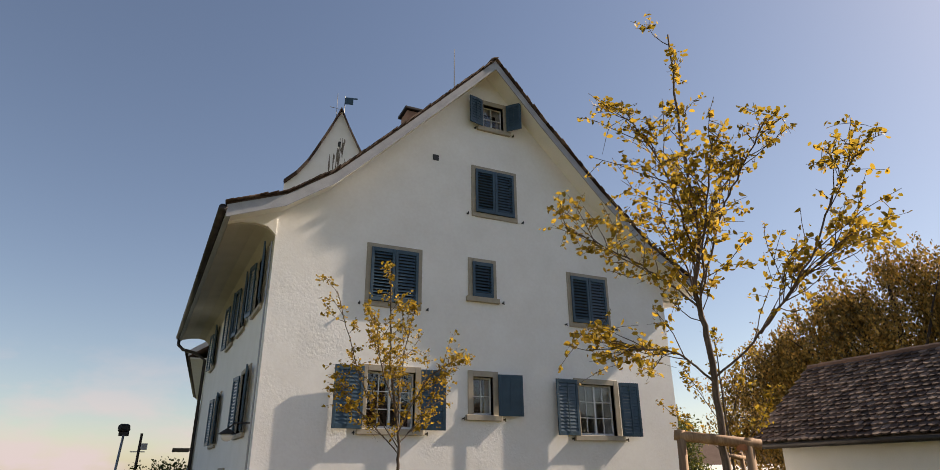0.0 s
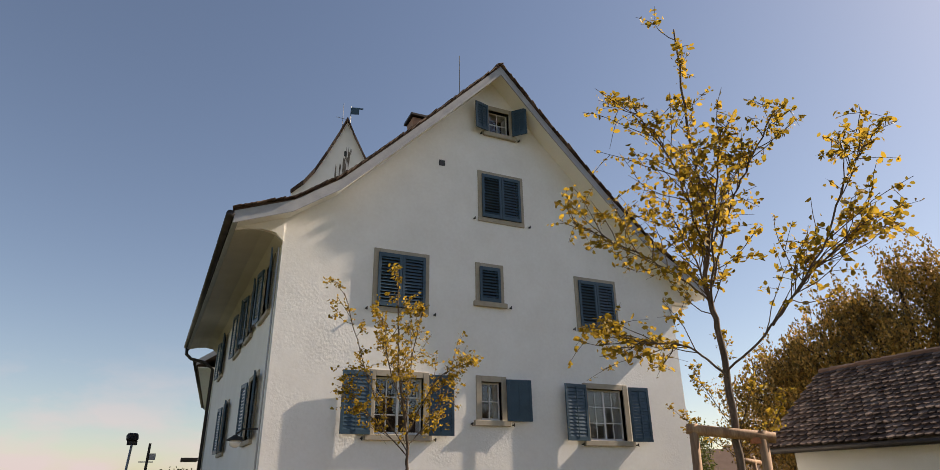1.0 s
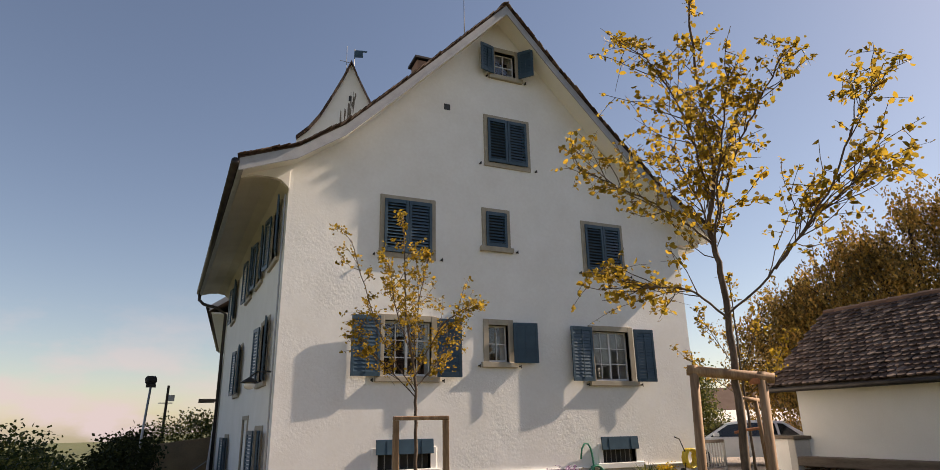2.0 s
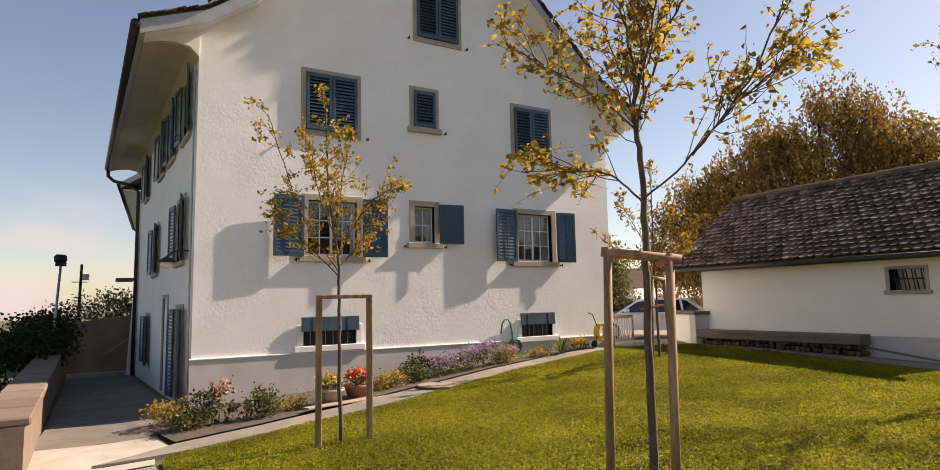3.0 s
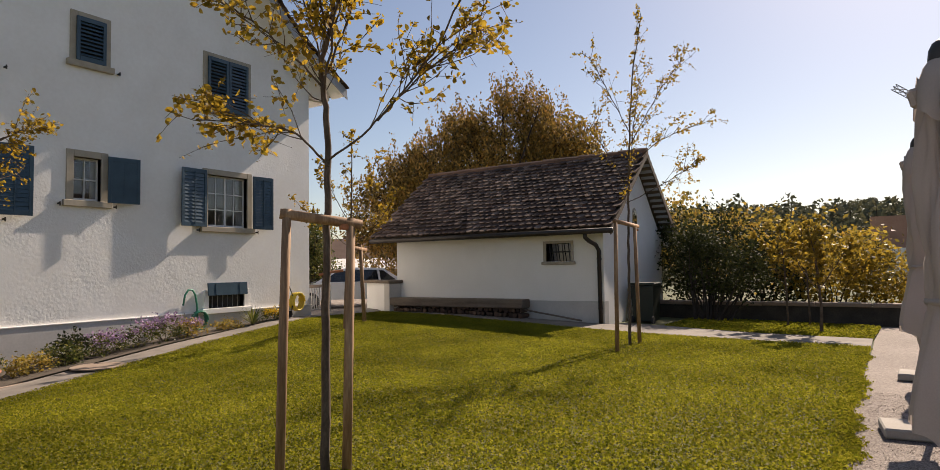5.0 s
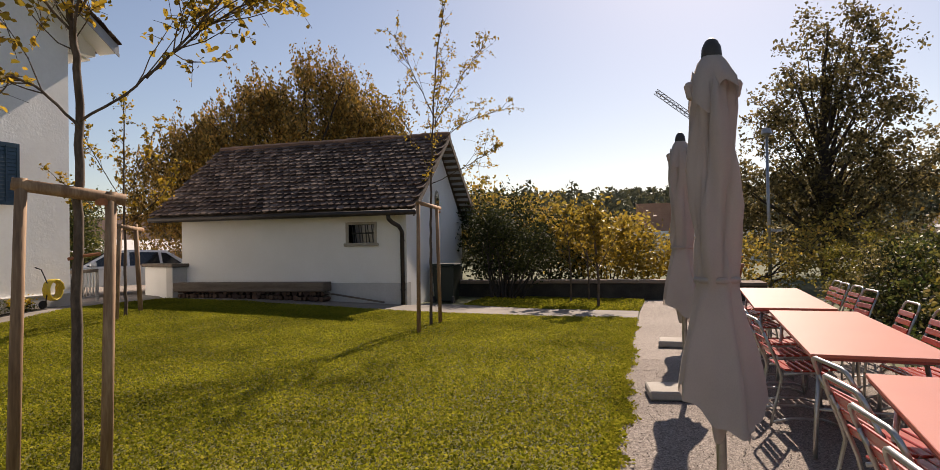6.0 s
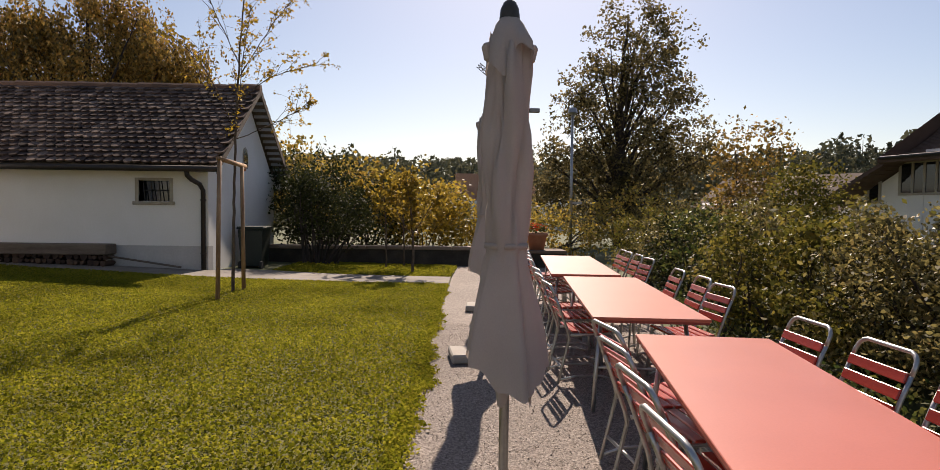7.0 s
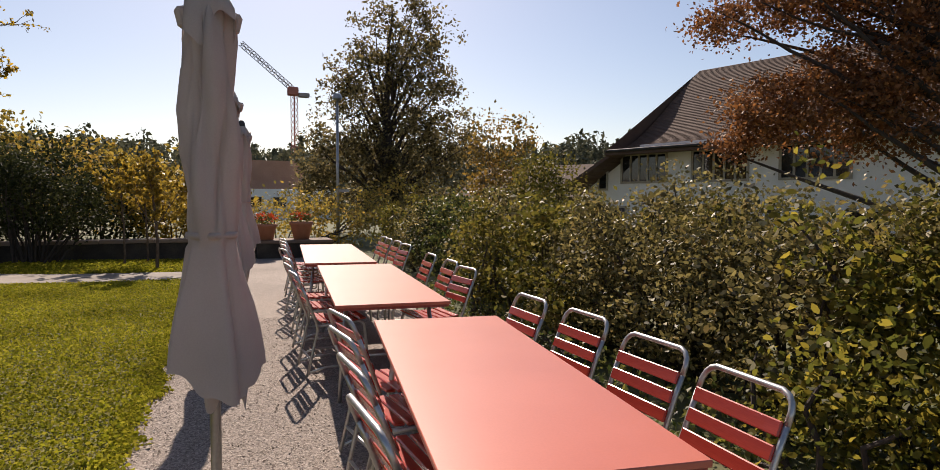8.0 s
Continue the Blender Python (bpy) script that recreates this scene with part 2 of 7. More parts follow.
    "coping": material("sandstone_coping", [(0.17, 0.11, 0.078), (0.26, 0.19, 0.14), (0.40, 0.31, 0.24)], 0.85, scale=4, fine=50, bump=0.4, dist=0.008, objrand=0.4),
    # darker copy of the coping, with shade put into the stone's colour
    "coping_dimmed": material("dimmed_sandstone", [(0.08, 0.050, 0.036), (0.15, 0.105, 0.078), (0.28, 0.21, 0.16)], 0.9, scale=5, fine=50, bump=0.5, dist=0.01, objrand=0.35),
    "brownwall": material("stained_render", [(0.20, 0.14, 0.085), (0.36, 0.26, 0.15)], 0.9, scale=1.0, fine=20, bump=0.3, dist=0.01, big=0.3),
    "gardenwall": material("dark_garden_stone", [(0.030, 0.024, 0.019), (0.055, 0.045, 0.035), (0.088, 0.072, 0.056)], 0.92, scale=3.0, fine=30, bump=0.5, dist=0.015, big=0.3),
    "stain": material("soot_and_algae_stain", [(0.10, 0.075, 0.055), (0.30, 0.26, 0.22)], 0.95, scale=1.5, fine=12, bump=0.0),
    "red": material("red_lacquered_top", [(0.47, 0.118, 0.068), (0.54, 0.145, 0.085)], 0.32, scale=2.0, fine=120, bump=0.03, dist=0.001, spec=0.6),
    "red_edge": material("red_table_edge", [(0.24, 0.045, 0.03), (0.32, 0.06, 0.04)], 0.5, scale=5, fine=90, bump=0.05, dist=0.001),
    "red_slat": material("red_wooden_slat", [(0.33, 0.030, 0.020), (0.49, 0.060, 0.036)], 0.27, scale=6, fine=90, bump=0.1, dist=0.001, stretch=(0.3, 3, 3), coat=0.2),
    "tube": material("galvanised_tube", [(0.38, 0.37, 0.35), (0.55, 0.54, 0.52)], 0.38, 0.85, scale=12, fine=90, bump=0.05, dist=0.001),
    "fabric": material("taupe_parasol_fabric", [(0.46, 0.395, 0.36), (0.54, 0.47, 0.43)], 0.85, scale=3, fine=160, bump=0.2, dist=0.002, translucent=0.28, spec=0.2),
    "cap": material("dark_plastic", [(0.03, 0.025, 0.022), (0.05, 0.045, 0.04)], 0.5, scale=5, bump=0.05, dist=0.001),
    "bin": material("green_plastic", [(0.006, 0.013, 0.009), (0.010, 0.020, 0.014)], 0.5, scale=4, fine=60, bump=0.05, dist=0.002),
    "terracotta": material("terracotta", [(0.30, 0.12, 0.07), (0.42, 0.19, 0.11)], 0.85, scale=6, fine=60, bump=0.2, dist=0.004),
    "potgrey": material("clay_planter", [(0.30, 0.24, 0.19), (0.42, 0.35, 0.28)], 0.85, scale=6, fine=60, bump=0.2, dist=0.004),
    "flower_red": material("red_flower", [(0.55, 0.05, 0.015), (0.76, 0.13, 0.03)], 0.5, scale=20, bump=0.0, island=True, translucent=0.3),
    "flower_pink": material("pink_flower", [(0.60, 0.28, 0.24), (0.78, 0.45, 0.40)], 0.5, scale=20, bump=0.0, island=True, translucent=0.3),
    "flower_violet": material("violet_flower", [(0.27, 0.16, 0.30), (0.46, 0.31, 0.45)], 0.6, scale=20, bump=0.0, island=True, translucent=0.3),
    "flower_yellow": material("yellow_flower", [(0.60, 0.38, 0.02), (0.78, 0.55, 0.04)], 0.5, scale=20, bump=0.0, island=True, translucent=0.3),
    "hose_green": material("green_hose", [(0.015, 0.17, 0.10), (0.03, 0.25, 0.15)], 0.4, scale=8, bump=0.0),
    "hose_yellow": material("yellow_hose", [(0.65, 0.45, 0.03), (0.75, 0.55, 0.05)], 0.4, scale=8, bump=0.0),
    "car": material("silver_car_paint", [(0.55, 0.57, 0.60), (0.62, 0.64, 0.67)], 0.3, 0.35, scale=4, bump=0.0, coat=0.6),
    "carglass": material("tinted_car_glass", [(0.012, 0.014, 0.016), (0.02, 0.022, 0.025)], 0.05, scale=4, bump=0.0, spec=0.8),
    "rubber": material("tyre_rubber", [(0.015, 0.015, 0.015), (0.03, 0.03, 0.03)], 0.8, scale=10, bump=0.1, dist=0.003),
    "lampglass": material("opal_lamp_glass", [(0.75, 0.72, 0.66), (0.82, 0.80, 0.75)], 0.2, scale=4, bump=0.0),
    "logs": material("split_firewood", [(0.030, 0.016, 0.011), (0.065, 0.035, 0.023), (0.17, 0.10, 0.062)], 0.9, scale=20, fine=80, bump=0.4, dist=0.005, objrand=0.6),
    "oldwood": material("old_grey_timber", [(0.11, 0.082, 0.060), (0.22, 0.17, 0.125)], 0.9, scale=10, fine=70, bump=0.5, dist=0.006, stretch=(1, 0.15, 1)),
    "crane_red": material("crane_red_paint", [(0.35, 0.10, 0.07), (0.45, 0.15, 0.10)], 0.5, scale=1, bump=0.0),
    "crane_grey": material("crane_grey_steel", [(0.22, 0.20, 0.20), (0.32, 0.29, 0.28)], 0.5, scale=1, bump=0.0),
    "brick": material("reddish_render", [(0.32, 0.17, 0.11), (0.42, 0.24, 0.16)], 0.9, scale=0.6, fine=8, bump=0.1, dist=0.02),
    "orange_rope": material("orange_strap", [(0.35, 0.12, 0.05), (0.45, 0.18, 0.08)], 0.8, scale=30, bump=0.2, dist=0.002),
}


# ---- mesh helpers ----
class Geo:
    """Collects vertices and faces of one mesh."""

    def __init__(self):
        self.v, self.f = [], []

    def add(self, verts, faces):
        k = len(self.v)
        self.v += [tuple(p) for p in verts]
        self.f += [tuple(i + k for i in f) for f in faces]
        return self

    def box(self, x0, x1, y0, y1, z0, z1, m=None, c=0.0):
        """A box; with c, its edges are chamfered by that much."""
        if c <= 0:
            p = [(x, y, z) for z in (z0, z1) for y in (y0, y1) for x in (x0, x1)]
            f = [(0, 2, 3, 1), (4, 5, 7, 6), (0, 1, 5, 4), (2, 6, 7, 3), (0, 4, 6, 2), (1, 3, 7, 5)]
        else:
            b = bmesh.new()
            bmesh.ops.create_cube(b, size=1)
            for q in b.verts:
                q.co = ((x0 + x1) / 2 + q.co.x * (x1 - x0), (y0 + y1) / 2 + q.co.y * (y1 - y0), (z0 + z1) / 2 + q.co.z * (z1 - z0))
            bmesh.ops.bevel(b, geom=b.edges[:], offset=c, segments=1, affect="EDGES")
            b.verts.index_update()
            p, f = [tuple(q.co) for q in b.verts], [[q.index for q in a.verts] for a in b.faces]
            b.free()
        if m is not None:
            p = [m @ Vector(q) for q in p]
        return self.add(p, f)

    def tube(self, pts, radii, n=8, caps=True):
        """A tapered tube along points."""
        pts = [Vector(p) for p in pts]
        if not isinstance(radii, (list, tuple)):
            radii = [radii] * len(pts)
        d = (pts[1] - pts[0]).normalized()
        u = d.orthogonal().normalized()
        rings = []
        for i, p in enumerate(pts):
            a, b = pts[max(i - 1, 0)], pts[min(i + 1, len(pts) - 1)]
            t = (b - a).normalized() if (b - a).length > 1e-9 else d
            u = (u - t * u.dot(t)).normalized()
            w = t.cross(u)
            rings.append([p + (u * math.cos(2 * math.pi * k / n) + w * math.sin(2 * math.pi * k / n)) * radii[i] for k in range(n)])
        faces = []
        for i in range(len(pts) - 1):
            for k in range(n):
                k2 = (k + 1) % n
                faces.append((i * n + k, i * n + k2, (i + 1) * n + k2, (i + 1) * n + k))
        if caps:
            faces.append(tuple(range(n - 1, -1, -1)))
            faces.append(tuple((len(pts) - 1) * n + k for k in range(n)))
        return self.add([q for r in rings for q in r], faces)

    def lathe(self, prof, n=16, m=None, wob=None):
        """A turned shape about z from (radius, height) pairs."""
        v, f = [], []
        for j, (r, z) in enumerate(prof):
            for k in range(n):
                a = 2 * math.pi * k / n
                rr = r * (wob(a, z) if wob else 1)
                v.append(Vector((rr * math.cos(a), rr * math.sin(a), z)))
        for j in range(len(prof) - 1):
            for k in range(n):
                k2 = (k + 1) % n
                f.append((j * n + k, j * n + k2, (j + 1) * n + k2, (j + 1) * n + k))
        f.append(tuple(range(n - 1, -1, -1)))
        f.append(tuple((len(prof) - 1) * n + k for k in range(n)))
        if m is not None:
            v = [m @ q for q in v]
        return self.add(v, f)

    def prism(self, poly, axis, a, b):
        """A polygon of (p, q) pairs drawn out along one axis from a to b."""
        def at(p, q, w):
            return {"x": (w, p, q), "y": (p, w, q), "z": (p, q, w)}[axis]
        n = len(poly)
        v = [at(p, q, a) for p, q in poly] + [at(p, q, b) for p, q in poly]
        f = [tuple(range(n)), tuple(range(2 * n - 1, n - 1, -1))]
        f += [(i, i + n, (i + 1) % n + n, (i + 1) % n) for i in range(n)]
        return self.add(v, f)

    def weld(self):
        """Joins corners that lie on one another."""
        seen, idx, out = {}, [], []
        for p in self.v:
            k = tuple(round(c, 4) for c in p)
            if k not in seen:
                seen[k] = len(out)
                out.append(p)
            idx.append(seen[k])
        self.f = [tuple(idx[i] for i in f) for f in self.f]
        self.v = out
        return self

    def mesh(self, name, mat, smooth=False):
        me = bpy.data.meshes.new(name)
        me.from_pydata(self.v, [], self.f)
        b = bmesh.new()
        b.from_mesh(me)
        bmesh.ops.recalc_face_normals(b, faces=b.faces)
        b.to_mesh(me)
        b.free()
        me.materials.append(mat)
        if smooth:
            me.shade_smooth()
        return me


def part(name, geo, mat, parent=None, label="", smooth=False, m=None):
    """One mesh object under a thing or a part."""
    me = geo.mesh(name, mat, smooth) if isinstance(geo, Geo) else geo
    ob = new(name, me)
    if parent is not None:
        ob.parent = parent
    if m is not None:
        ob.matrix_basis = m
    if label:
        ob["label"] = label
    return ob


def thing(name, label, category, m=None, group="", kind=""):
    ob = new(name)
    ob.empty_display_size = 0.1
    if m is not None:
        ob.matrix_basis = m
    return tagged(ob, label, category, group, kind)


def cloud_mesh(name, V, k, mat):
    """A mesh of separate k-cornered faces from an array of their corners."""
    me = bpy.data.meshes.new(name)
    V = np.asarray(V, dtype=np.float32).reshape(-1, 3)
    nf = len(V) // k
    me.vertices.add(len(V)), me.loops.add(nf * k), me.polygons.add(nf)
    me.vertices.foreach_set("co", V.ravel())
    me.loops.foreach_set("vertex_index", np.arange(nf * k, dtype=np.int32))
    me.polygons.foreach_set("loop_start", np.arange(0, nf * k, k, dtype=np.int32))
    me.update(calc_edges=True)
    me.materials.append(mat)
    return me


def leaves(centres, size, seed, up=0.3, long=1.7, hang=0.0, shape=4):
    """Corners of leaves at the given centres, turned at random; up: how level they lie; hang: how much the tips droop."""
    r = np.random.default_rng(seed)
    n = len(centres)
    d = r.normal(size=(n, 3))
    d[:, 2] = d[:, 2] * (1 - up) - hang * 2.0
    d /= np.linalg.norm(d, axis=1)[:, None] + 1e-9
    q = r.normal(size=(n, 3))
    q[:, 2] *= (1 - up)
    s = np.cross(d, q)
    if up > 0.6:
        s = np.cross(d, np.array([0, 0, 1.0]) + 0.35 * r.normal(size=(n, 3)))
    s /= np.linalg.norm(s, axis=1)[:, None] + 1e-9
    nrm = np.cross(d, s)
    L = size * (0.6 + 0.8 * r.random(n))[:, None]
    W = L / long
    c = np.asarray(centres)
    if shape == 4:
        P = [c - d * L * 0.5, c + s * W * 0.5 + nrm * L * 0.08, c + d * L * 0.5, c - s * W * 0.5 + nrm * L * 0.08]
    else:
        P = [c - d * L * 0.5, c - d * L * 0.2 + s * W * 0.42 + nrm * W * 0.16, c + d * L * 0.2 + s * W * 0.40 + nrm * W * 0.16, c + d * L * 0.5 - nrm * L * 0.06, c + d * L * 0.2 - s * W * 0.40 + nrm * W * 0.16, c - d * L * 0.2 - s * W * 0.42 + nrm * W * 0.16]
    return np.stack(P, axis=1)


def clumps(ellipsoids, n_clump, per, spread, seed, shell=0.55):
    """Leaf places gathered in clumps inside ellipsoids (x, y, z, rx, ry, rz)."""
    r = np.random.default_rng(seed)
    e = np.array(ellipsoids, dtype=float)
    w = (e[:, 3] * e[:, 4] * e[:, 5]) ** 0.67
    pick = r.choice(len(e), n_clump, p=w / w.sum())
    d = r.normal(size=(n_clump, 3))
    d /= np.linalg.norm(d, axis=1)[:, None]
    rad = shell + (1 - shell) * r.random(n_clump) ** 0.7
    rad *= 1 + 0.18 * r.normal(size=n_clump)
    c = e[pick, :3] + d * e[pick, 3:] * rad[:, None]
    sp = spread * (0.6 + 0.8 * r.random(n_clump))
    pts = c[:, None, :] + r.normal(size=(n_clump, per, 3)) * sp[:, None, None] * np.array([1, 1, 0.75])
    return pts.reshape(-1, 3), c


def bent(a, b, sag, n=6, jit=0.0, rnd=random):
    """Points from a to b with a sideways and upward bow."""
    a, b = Vector(a), Vector(b)
    out = []
    for i in range(n + 1):
        t = i / n
        p = a.lerp(b, t) + Vector(sag) * (4 * t * (1 - t))
        if 0 < i < n and jit:
            p += Vector((rnd.uniform(-jit, jit), rnd.uniform(-jit, jit), rnd.uniform(-jit, jit)))
        out.append(p)
    return out


def smooth01(t):
    t = np.clip(t, 0, 1)
    return t * t * (3 - 2 * t)


def ground_z(x, y):
    """Height of the ground: level at the terrace, falling along the house to the west, rising to hills far off."""
    x, y = np.asarray(x, dtype=float), np.asarray(y, dtype=float)
    side = np.clip(-0.40 + 0.068 * (x - 2.6), -0.48, 0.24)
    z = smooth01((y - 1.0) / 9.0) * side
    z = z - 0.028 * np.clip(y - 12.0, 0, 14) * smooth01((4.5 - x) / 2.0)
    z = z - 0.2 * smooth01((x - 13.0) / 3.0) * smooth01((y - 12.6) / 3.0)
    far = np.hypot(x - 8, y)
    z = z * smooth01((70 - far) / 30.0)
    hill = smooth01((x + 10) / 90.0) * smooth01((far - 95) / 130.0) * (9.5 + 2.0 * np.sin(x * 0.013 + 1) + 1.5 * np.sin(y * 0.017) + 4.0 * smooth01((-y - 20) / 60))
    return z + hill - 0.9 * smooth01((far - 30) / 40) - 5.0 * smooth01((-4 - x) / 40) * smooth01((y - 10) / 20)


def gz(x, y):
    return float(ground_z(x, y))


def inside(poly, x, y):
    c = np.zeros(x.shape, bool)
    n = len(poly)
    for i in range(n):
        (x0, y0), (x1, y1) = poly[i], poly[(i + 1) % n]
        hit = ((y0 > y) != (y1 > y)) & (x < (x1 - x0) * (y - y0) / (y1 - y0 + 1e-12) + x0)
        c ^= hit
    return c


def draped(name, poly, lift, mat, step=0.5, thick=0.0):
    """A sheet with the outline poly that lies on the ground; with thick, it has sides."""
    b = bmesh.new()
    vs = [b.verts.new((x, y, 0)) for x, y in poly]
    b.faces.new(vs)
    xs, ys = [p[0] for p in poly], [p[1] for p in poly]
    for axis, lo, hi in ((0, min(xs), max(xs)), (1, min(ys), max(ys))):
        k = lo + step
        while k < hi:
            co, no = ((k, 0, 0), (1, 0, 0)) if axis == 0 else ((0, k, 0), (0, 1, 0))
            bmesh.ops.bisect_plane(b, geom=b.verts[:] + b.edges[:] + b.faces[:], plane_co=co, plane_no=no)
            k += step
    for q in b.verts:
        q.co.z = gz(q.co.x, q.co.y) + lift - thick
    bmesh.ops.recalc_face_normals(b, faces=b.faces)
    for f in b.faces:
        if f.normal.z < 0:
            f.normal_flip()
    if thick:
        r = bmesh.ops.extrude_face_region(b, geom=b.faces[:])
        for q in r["geom"]:
            if isinstance(q, bmesh.types.BMVert):
                q.co.z += thick
        bmesh.ops.recalc_face_normals(b, faces=b.faces)
    me = bpy.data.meshes.new(name)
    b.to_mesh(me)
    b.free()
    me.materials.append(mat)
    return me


# ---- ground ----
xs = np.concatenate([-np.geomspace(400, 6, 26), np.arange(-5, 30, 0.75), np.geomspace(31, 900, 34)])
ys = np.concatenate([-np.geomspace(500, 6, 28), np.arange(-5, 30, 0.75), np.geomspace(31, 600, 30)])
gx, gy = np.meshgrid(xs, ys)
gv = np.stack([gx, gy, ground_z(gx, gy) - 0.03], axis=-1).reshape(-1, 3)
nx, ny = len(xs), len(ys)
gf = [(j * nx + i, j * nx + i + 1, (j + 1) * nx + i + 1, (j + 1) * nx + i) for j in range(ny - 1) for i in range(nx - 1)]
gm = bpy.data.meshes.new("ground")
gm.from_pydata(gv.tolist(), [], gf)
gm.materials.append(M["meadow"])
gm.shade_smooth()
tagged(new("ground", gm), "rolling green meadow land round the garden", "ground", kind="structure")

LAWN = [(1.9, -0.45), (5.6, -0.42), (10.0, -0.5), (14.05, -0.6), (14.3, 2.0), (14.25, 4.5), (14.45, 7.5), (14.9, 10.9), (13.4, 11.35), (12.3, 11.2), (8.8, 10.45), (5.6, 9.3), (3.6, 8.75), (2.3, 8.45), (1.95, 8.1)]
tagged(new("lawn", draped("lawn", LAWN, 0.0, M["grass"])), "sunlit lawn of grass and clover", "lawn", kind="structure")
GRASS2 = [(15.35, -0.62), (17.9, -0.75), (18.4, 1.5), (18.4, 3.3), (15.95, 3.4), (15.6, 1.5)]
tagged(new("lawn_strip", draped("lawn_strip", GRASS2, 0.0, M["grass"])), "narrow grass strip before the garden wall", "lawn", kind="structure")
PATIO = [(-2.5, -3.35), (18.2, -3.5), (18.2, -0.77), (15.35, -0.64), (14.05, -0.62), (10.0, -0.52), (5.6, -0.44), (1.88, -0.47), (1.88, 8.0), (-0.2, 8.0), (-2.5, 3.0)]
tagged(new("terrace", draped("terrace", PATIO, -0.006, M["gravel"])), "grey fine gravel terrace", "terrace", kind="structure")
PATH_E = [(14.07, -0.6), (15.33, -0.62), (15.58, 1.5), (15.93, 3.4), (15.9, 4.3), (15.35, 4.5), (15.4, 10.9), (14.92, 10.9), (14.47, 7.5), (14.27, 4.5), (14.32, 2.0)]
tagged(new("path", draped("path", PATH_E, 0.03, M["path"], thick=0.06)), "pale worn concrete garden path", "path", kind="structure")
PATH_H = [(1.2, 8.5), (2.3, 8.47), (3.6, 8.77), (5.6, 9.32), (8.8, 10.47), (12.3, 11.22), (13.4, 11.37), (14.9, 10.92), (16.3, 12.6), (13.3, 12.3), (12.6, 11.8), (11.9, 11.75), (8.6, 11.05), (5.4, 9.95), (3.4, 9.4), (2.2, 9.15)]
tagged(new("path", draped("path", PATH_H, 0.035, M["path"], thick=0.07)), "pale concrete path along the flower bed", "path", kind="structure")
DRIVE = [(-0.2, 8.05), (1.88, 8.05), (1.9, 8.45), (1.2, 8.48), (2.15, 9.17), (2.02, 10.2), (0.38, 10.35), (0.3, 8.6)]
tagged(new("side_path", draped("side_path", DRIVE, 0.0, M["concrete"])), "pale concrete forecourt at the lane's head", "path", kind="structure")
# starts at the shadow line; darker than the sunlit forecourt to paint that shade
LANE = [(0.38, 10.36), (2.02, 10.21), (2.45, 12.0), (2.0, 25.6), (0.15, 25.6), (0.45, 12.0)]
tagged(new("lane", draped("lane", LANE, 0.0, M["shaded_lane"])), "lane sloping down beside the house, its shade put into the colour", "lane", kind="structure")
BED = [(2.2, 9.2), (3.4, 9.45), (5.4, 10.0), (8.6, 11.1), (11.9, 11.8), (12.9, 11.93), (2.7, 11.93), (2.0, 10.4)]
tagged(new("flower_bed", draped("flower_bed", BED, 0.05, M["soil"])), "dark soil flower bed at the house wall", "flower bed", kind="structure")
ROAD = [(13.2, 12.4), (16.2, 12.7), (22, 12), (40, 14), (40, 34), (13.2, 34)]
tagged(new("yard", draped("yard", ROAD, 0.0, M["gravel"], 2.0)), "grey gravel yard with a parked car", "yard", kind="structure")


def scatter(poly, n, seed):
    r = np.random.default_rng(seed)
    x0, x1 = min(p[0] for p in poly), max(p[0] for p in poly)
    y0, y1 = min(p[1] for p in poly), max(p[1] for p in poly)
    x, y = r.uniform(x0, x1, n), r.uniform(y0, y1, n)
    k = inside(poly, x, y)
    return x[k], y[k]


def turf(name, poly, n, seed, size, label):
    x, y = scatter(poly, n, seed)
    r = np.random.default_rng(seed + 1)
    tall = np.array([0.5 + 0.5 * noise.noise((a * 0.9, b * 0.9, 3.0)) for a, b in zip(x, y)])
    z = ground_z(x, y) + 0.008 + 0.045 * r.random(len(x)) * (0.5 + tall)
    V = leaves(np.stack([x, y, z], axis=1), size, seed + 2, up=0.45, long=1.5)
    tagged(new(name, cloud_mesh(name, V, 4, M["blade"])), label, "grass", kind="stuff")


turf("grass", LAWN, 620000, 11, 0.0245, "short clover and grass of the lawn")
turf("grass", GRASS2, 30000, 15, 0.042, "longer grass before the garden wall")
# a fringe of tufts over the lawn's southern and western edge
fx = np.random.default_rng(19).uniform(2.0, 14.0, 15000)
fy = -0.47 + 0.035 * np.sin(fx * 2.3) + 0.025 * np.sin(fx * 5.7 + 1) + 0.02 * np.sin(fx * 13.0) + np.random.default_rng(20).normal(0, 0.045, 15000)
V = leaves(np.stack([fx, fy, ground_z(fx, fy) + 0.015], axis=1), 0.034, 21, up=0.3)
tagged(new("grass_edge", cloud_mesh("grass_edge", V, 4, M["blade"])), "ragged grass fringe at the gravel", "grass", kind="stuff")

# loose stones over the terrace
STONES = [(2.2, -3.3), (10.0, -3.4), (10.0, -0.55), (2.2, -0.5)]
px, py = scatter(STONES, 80000, 23)
V = leaves(np.stack([px, py, ground_z(px, py) - 0.001], axis=1), 0.011, 24, up=0.93, long=1.2)
tagged(new("gravel_stones", cloud_mesh("gravel_stones", V, 4, M["pebble"])), "loose brownish grey gravel stones", "gravel", kind="stuff")

# ---- the house ----
HOUSE = thing("house", "white plastered gabled farmhouse with blue shutters", "house")
YG, XL, XR = 11.95, 2.67, 13.12
TOPS = [(1.62, 6.58), (2.75, 7.02), (3.72, 7.72), (4.77, 8.78), (6.27, 10.34), (7.77, 11.93), (9.08, 10.50), (10.86, 8.68), (12.4, 7.28), (14.0, 6.32)]


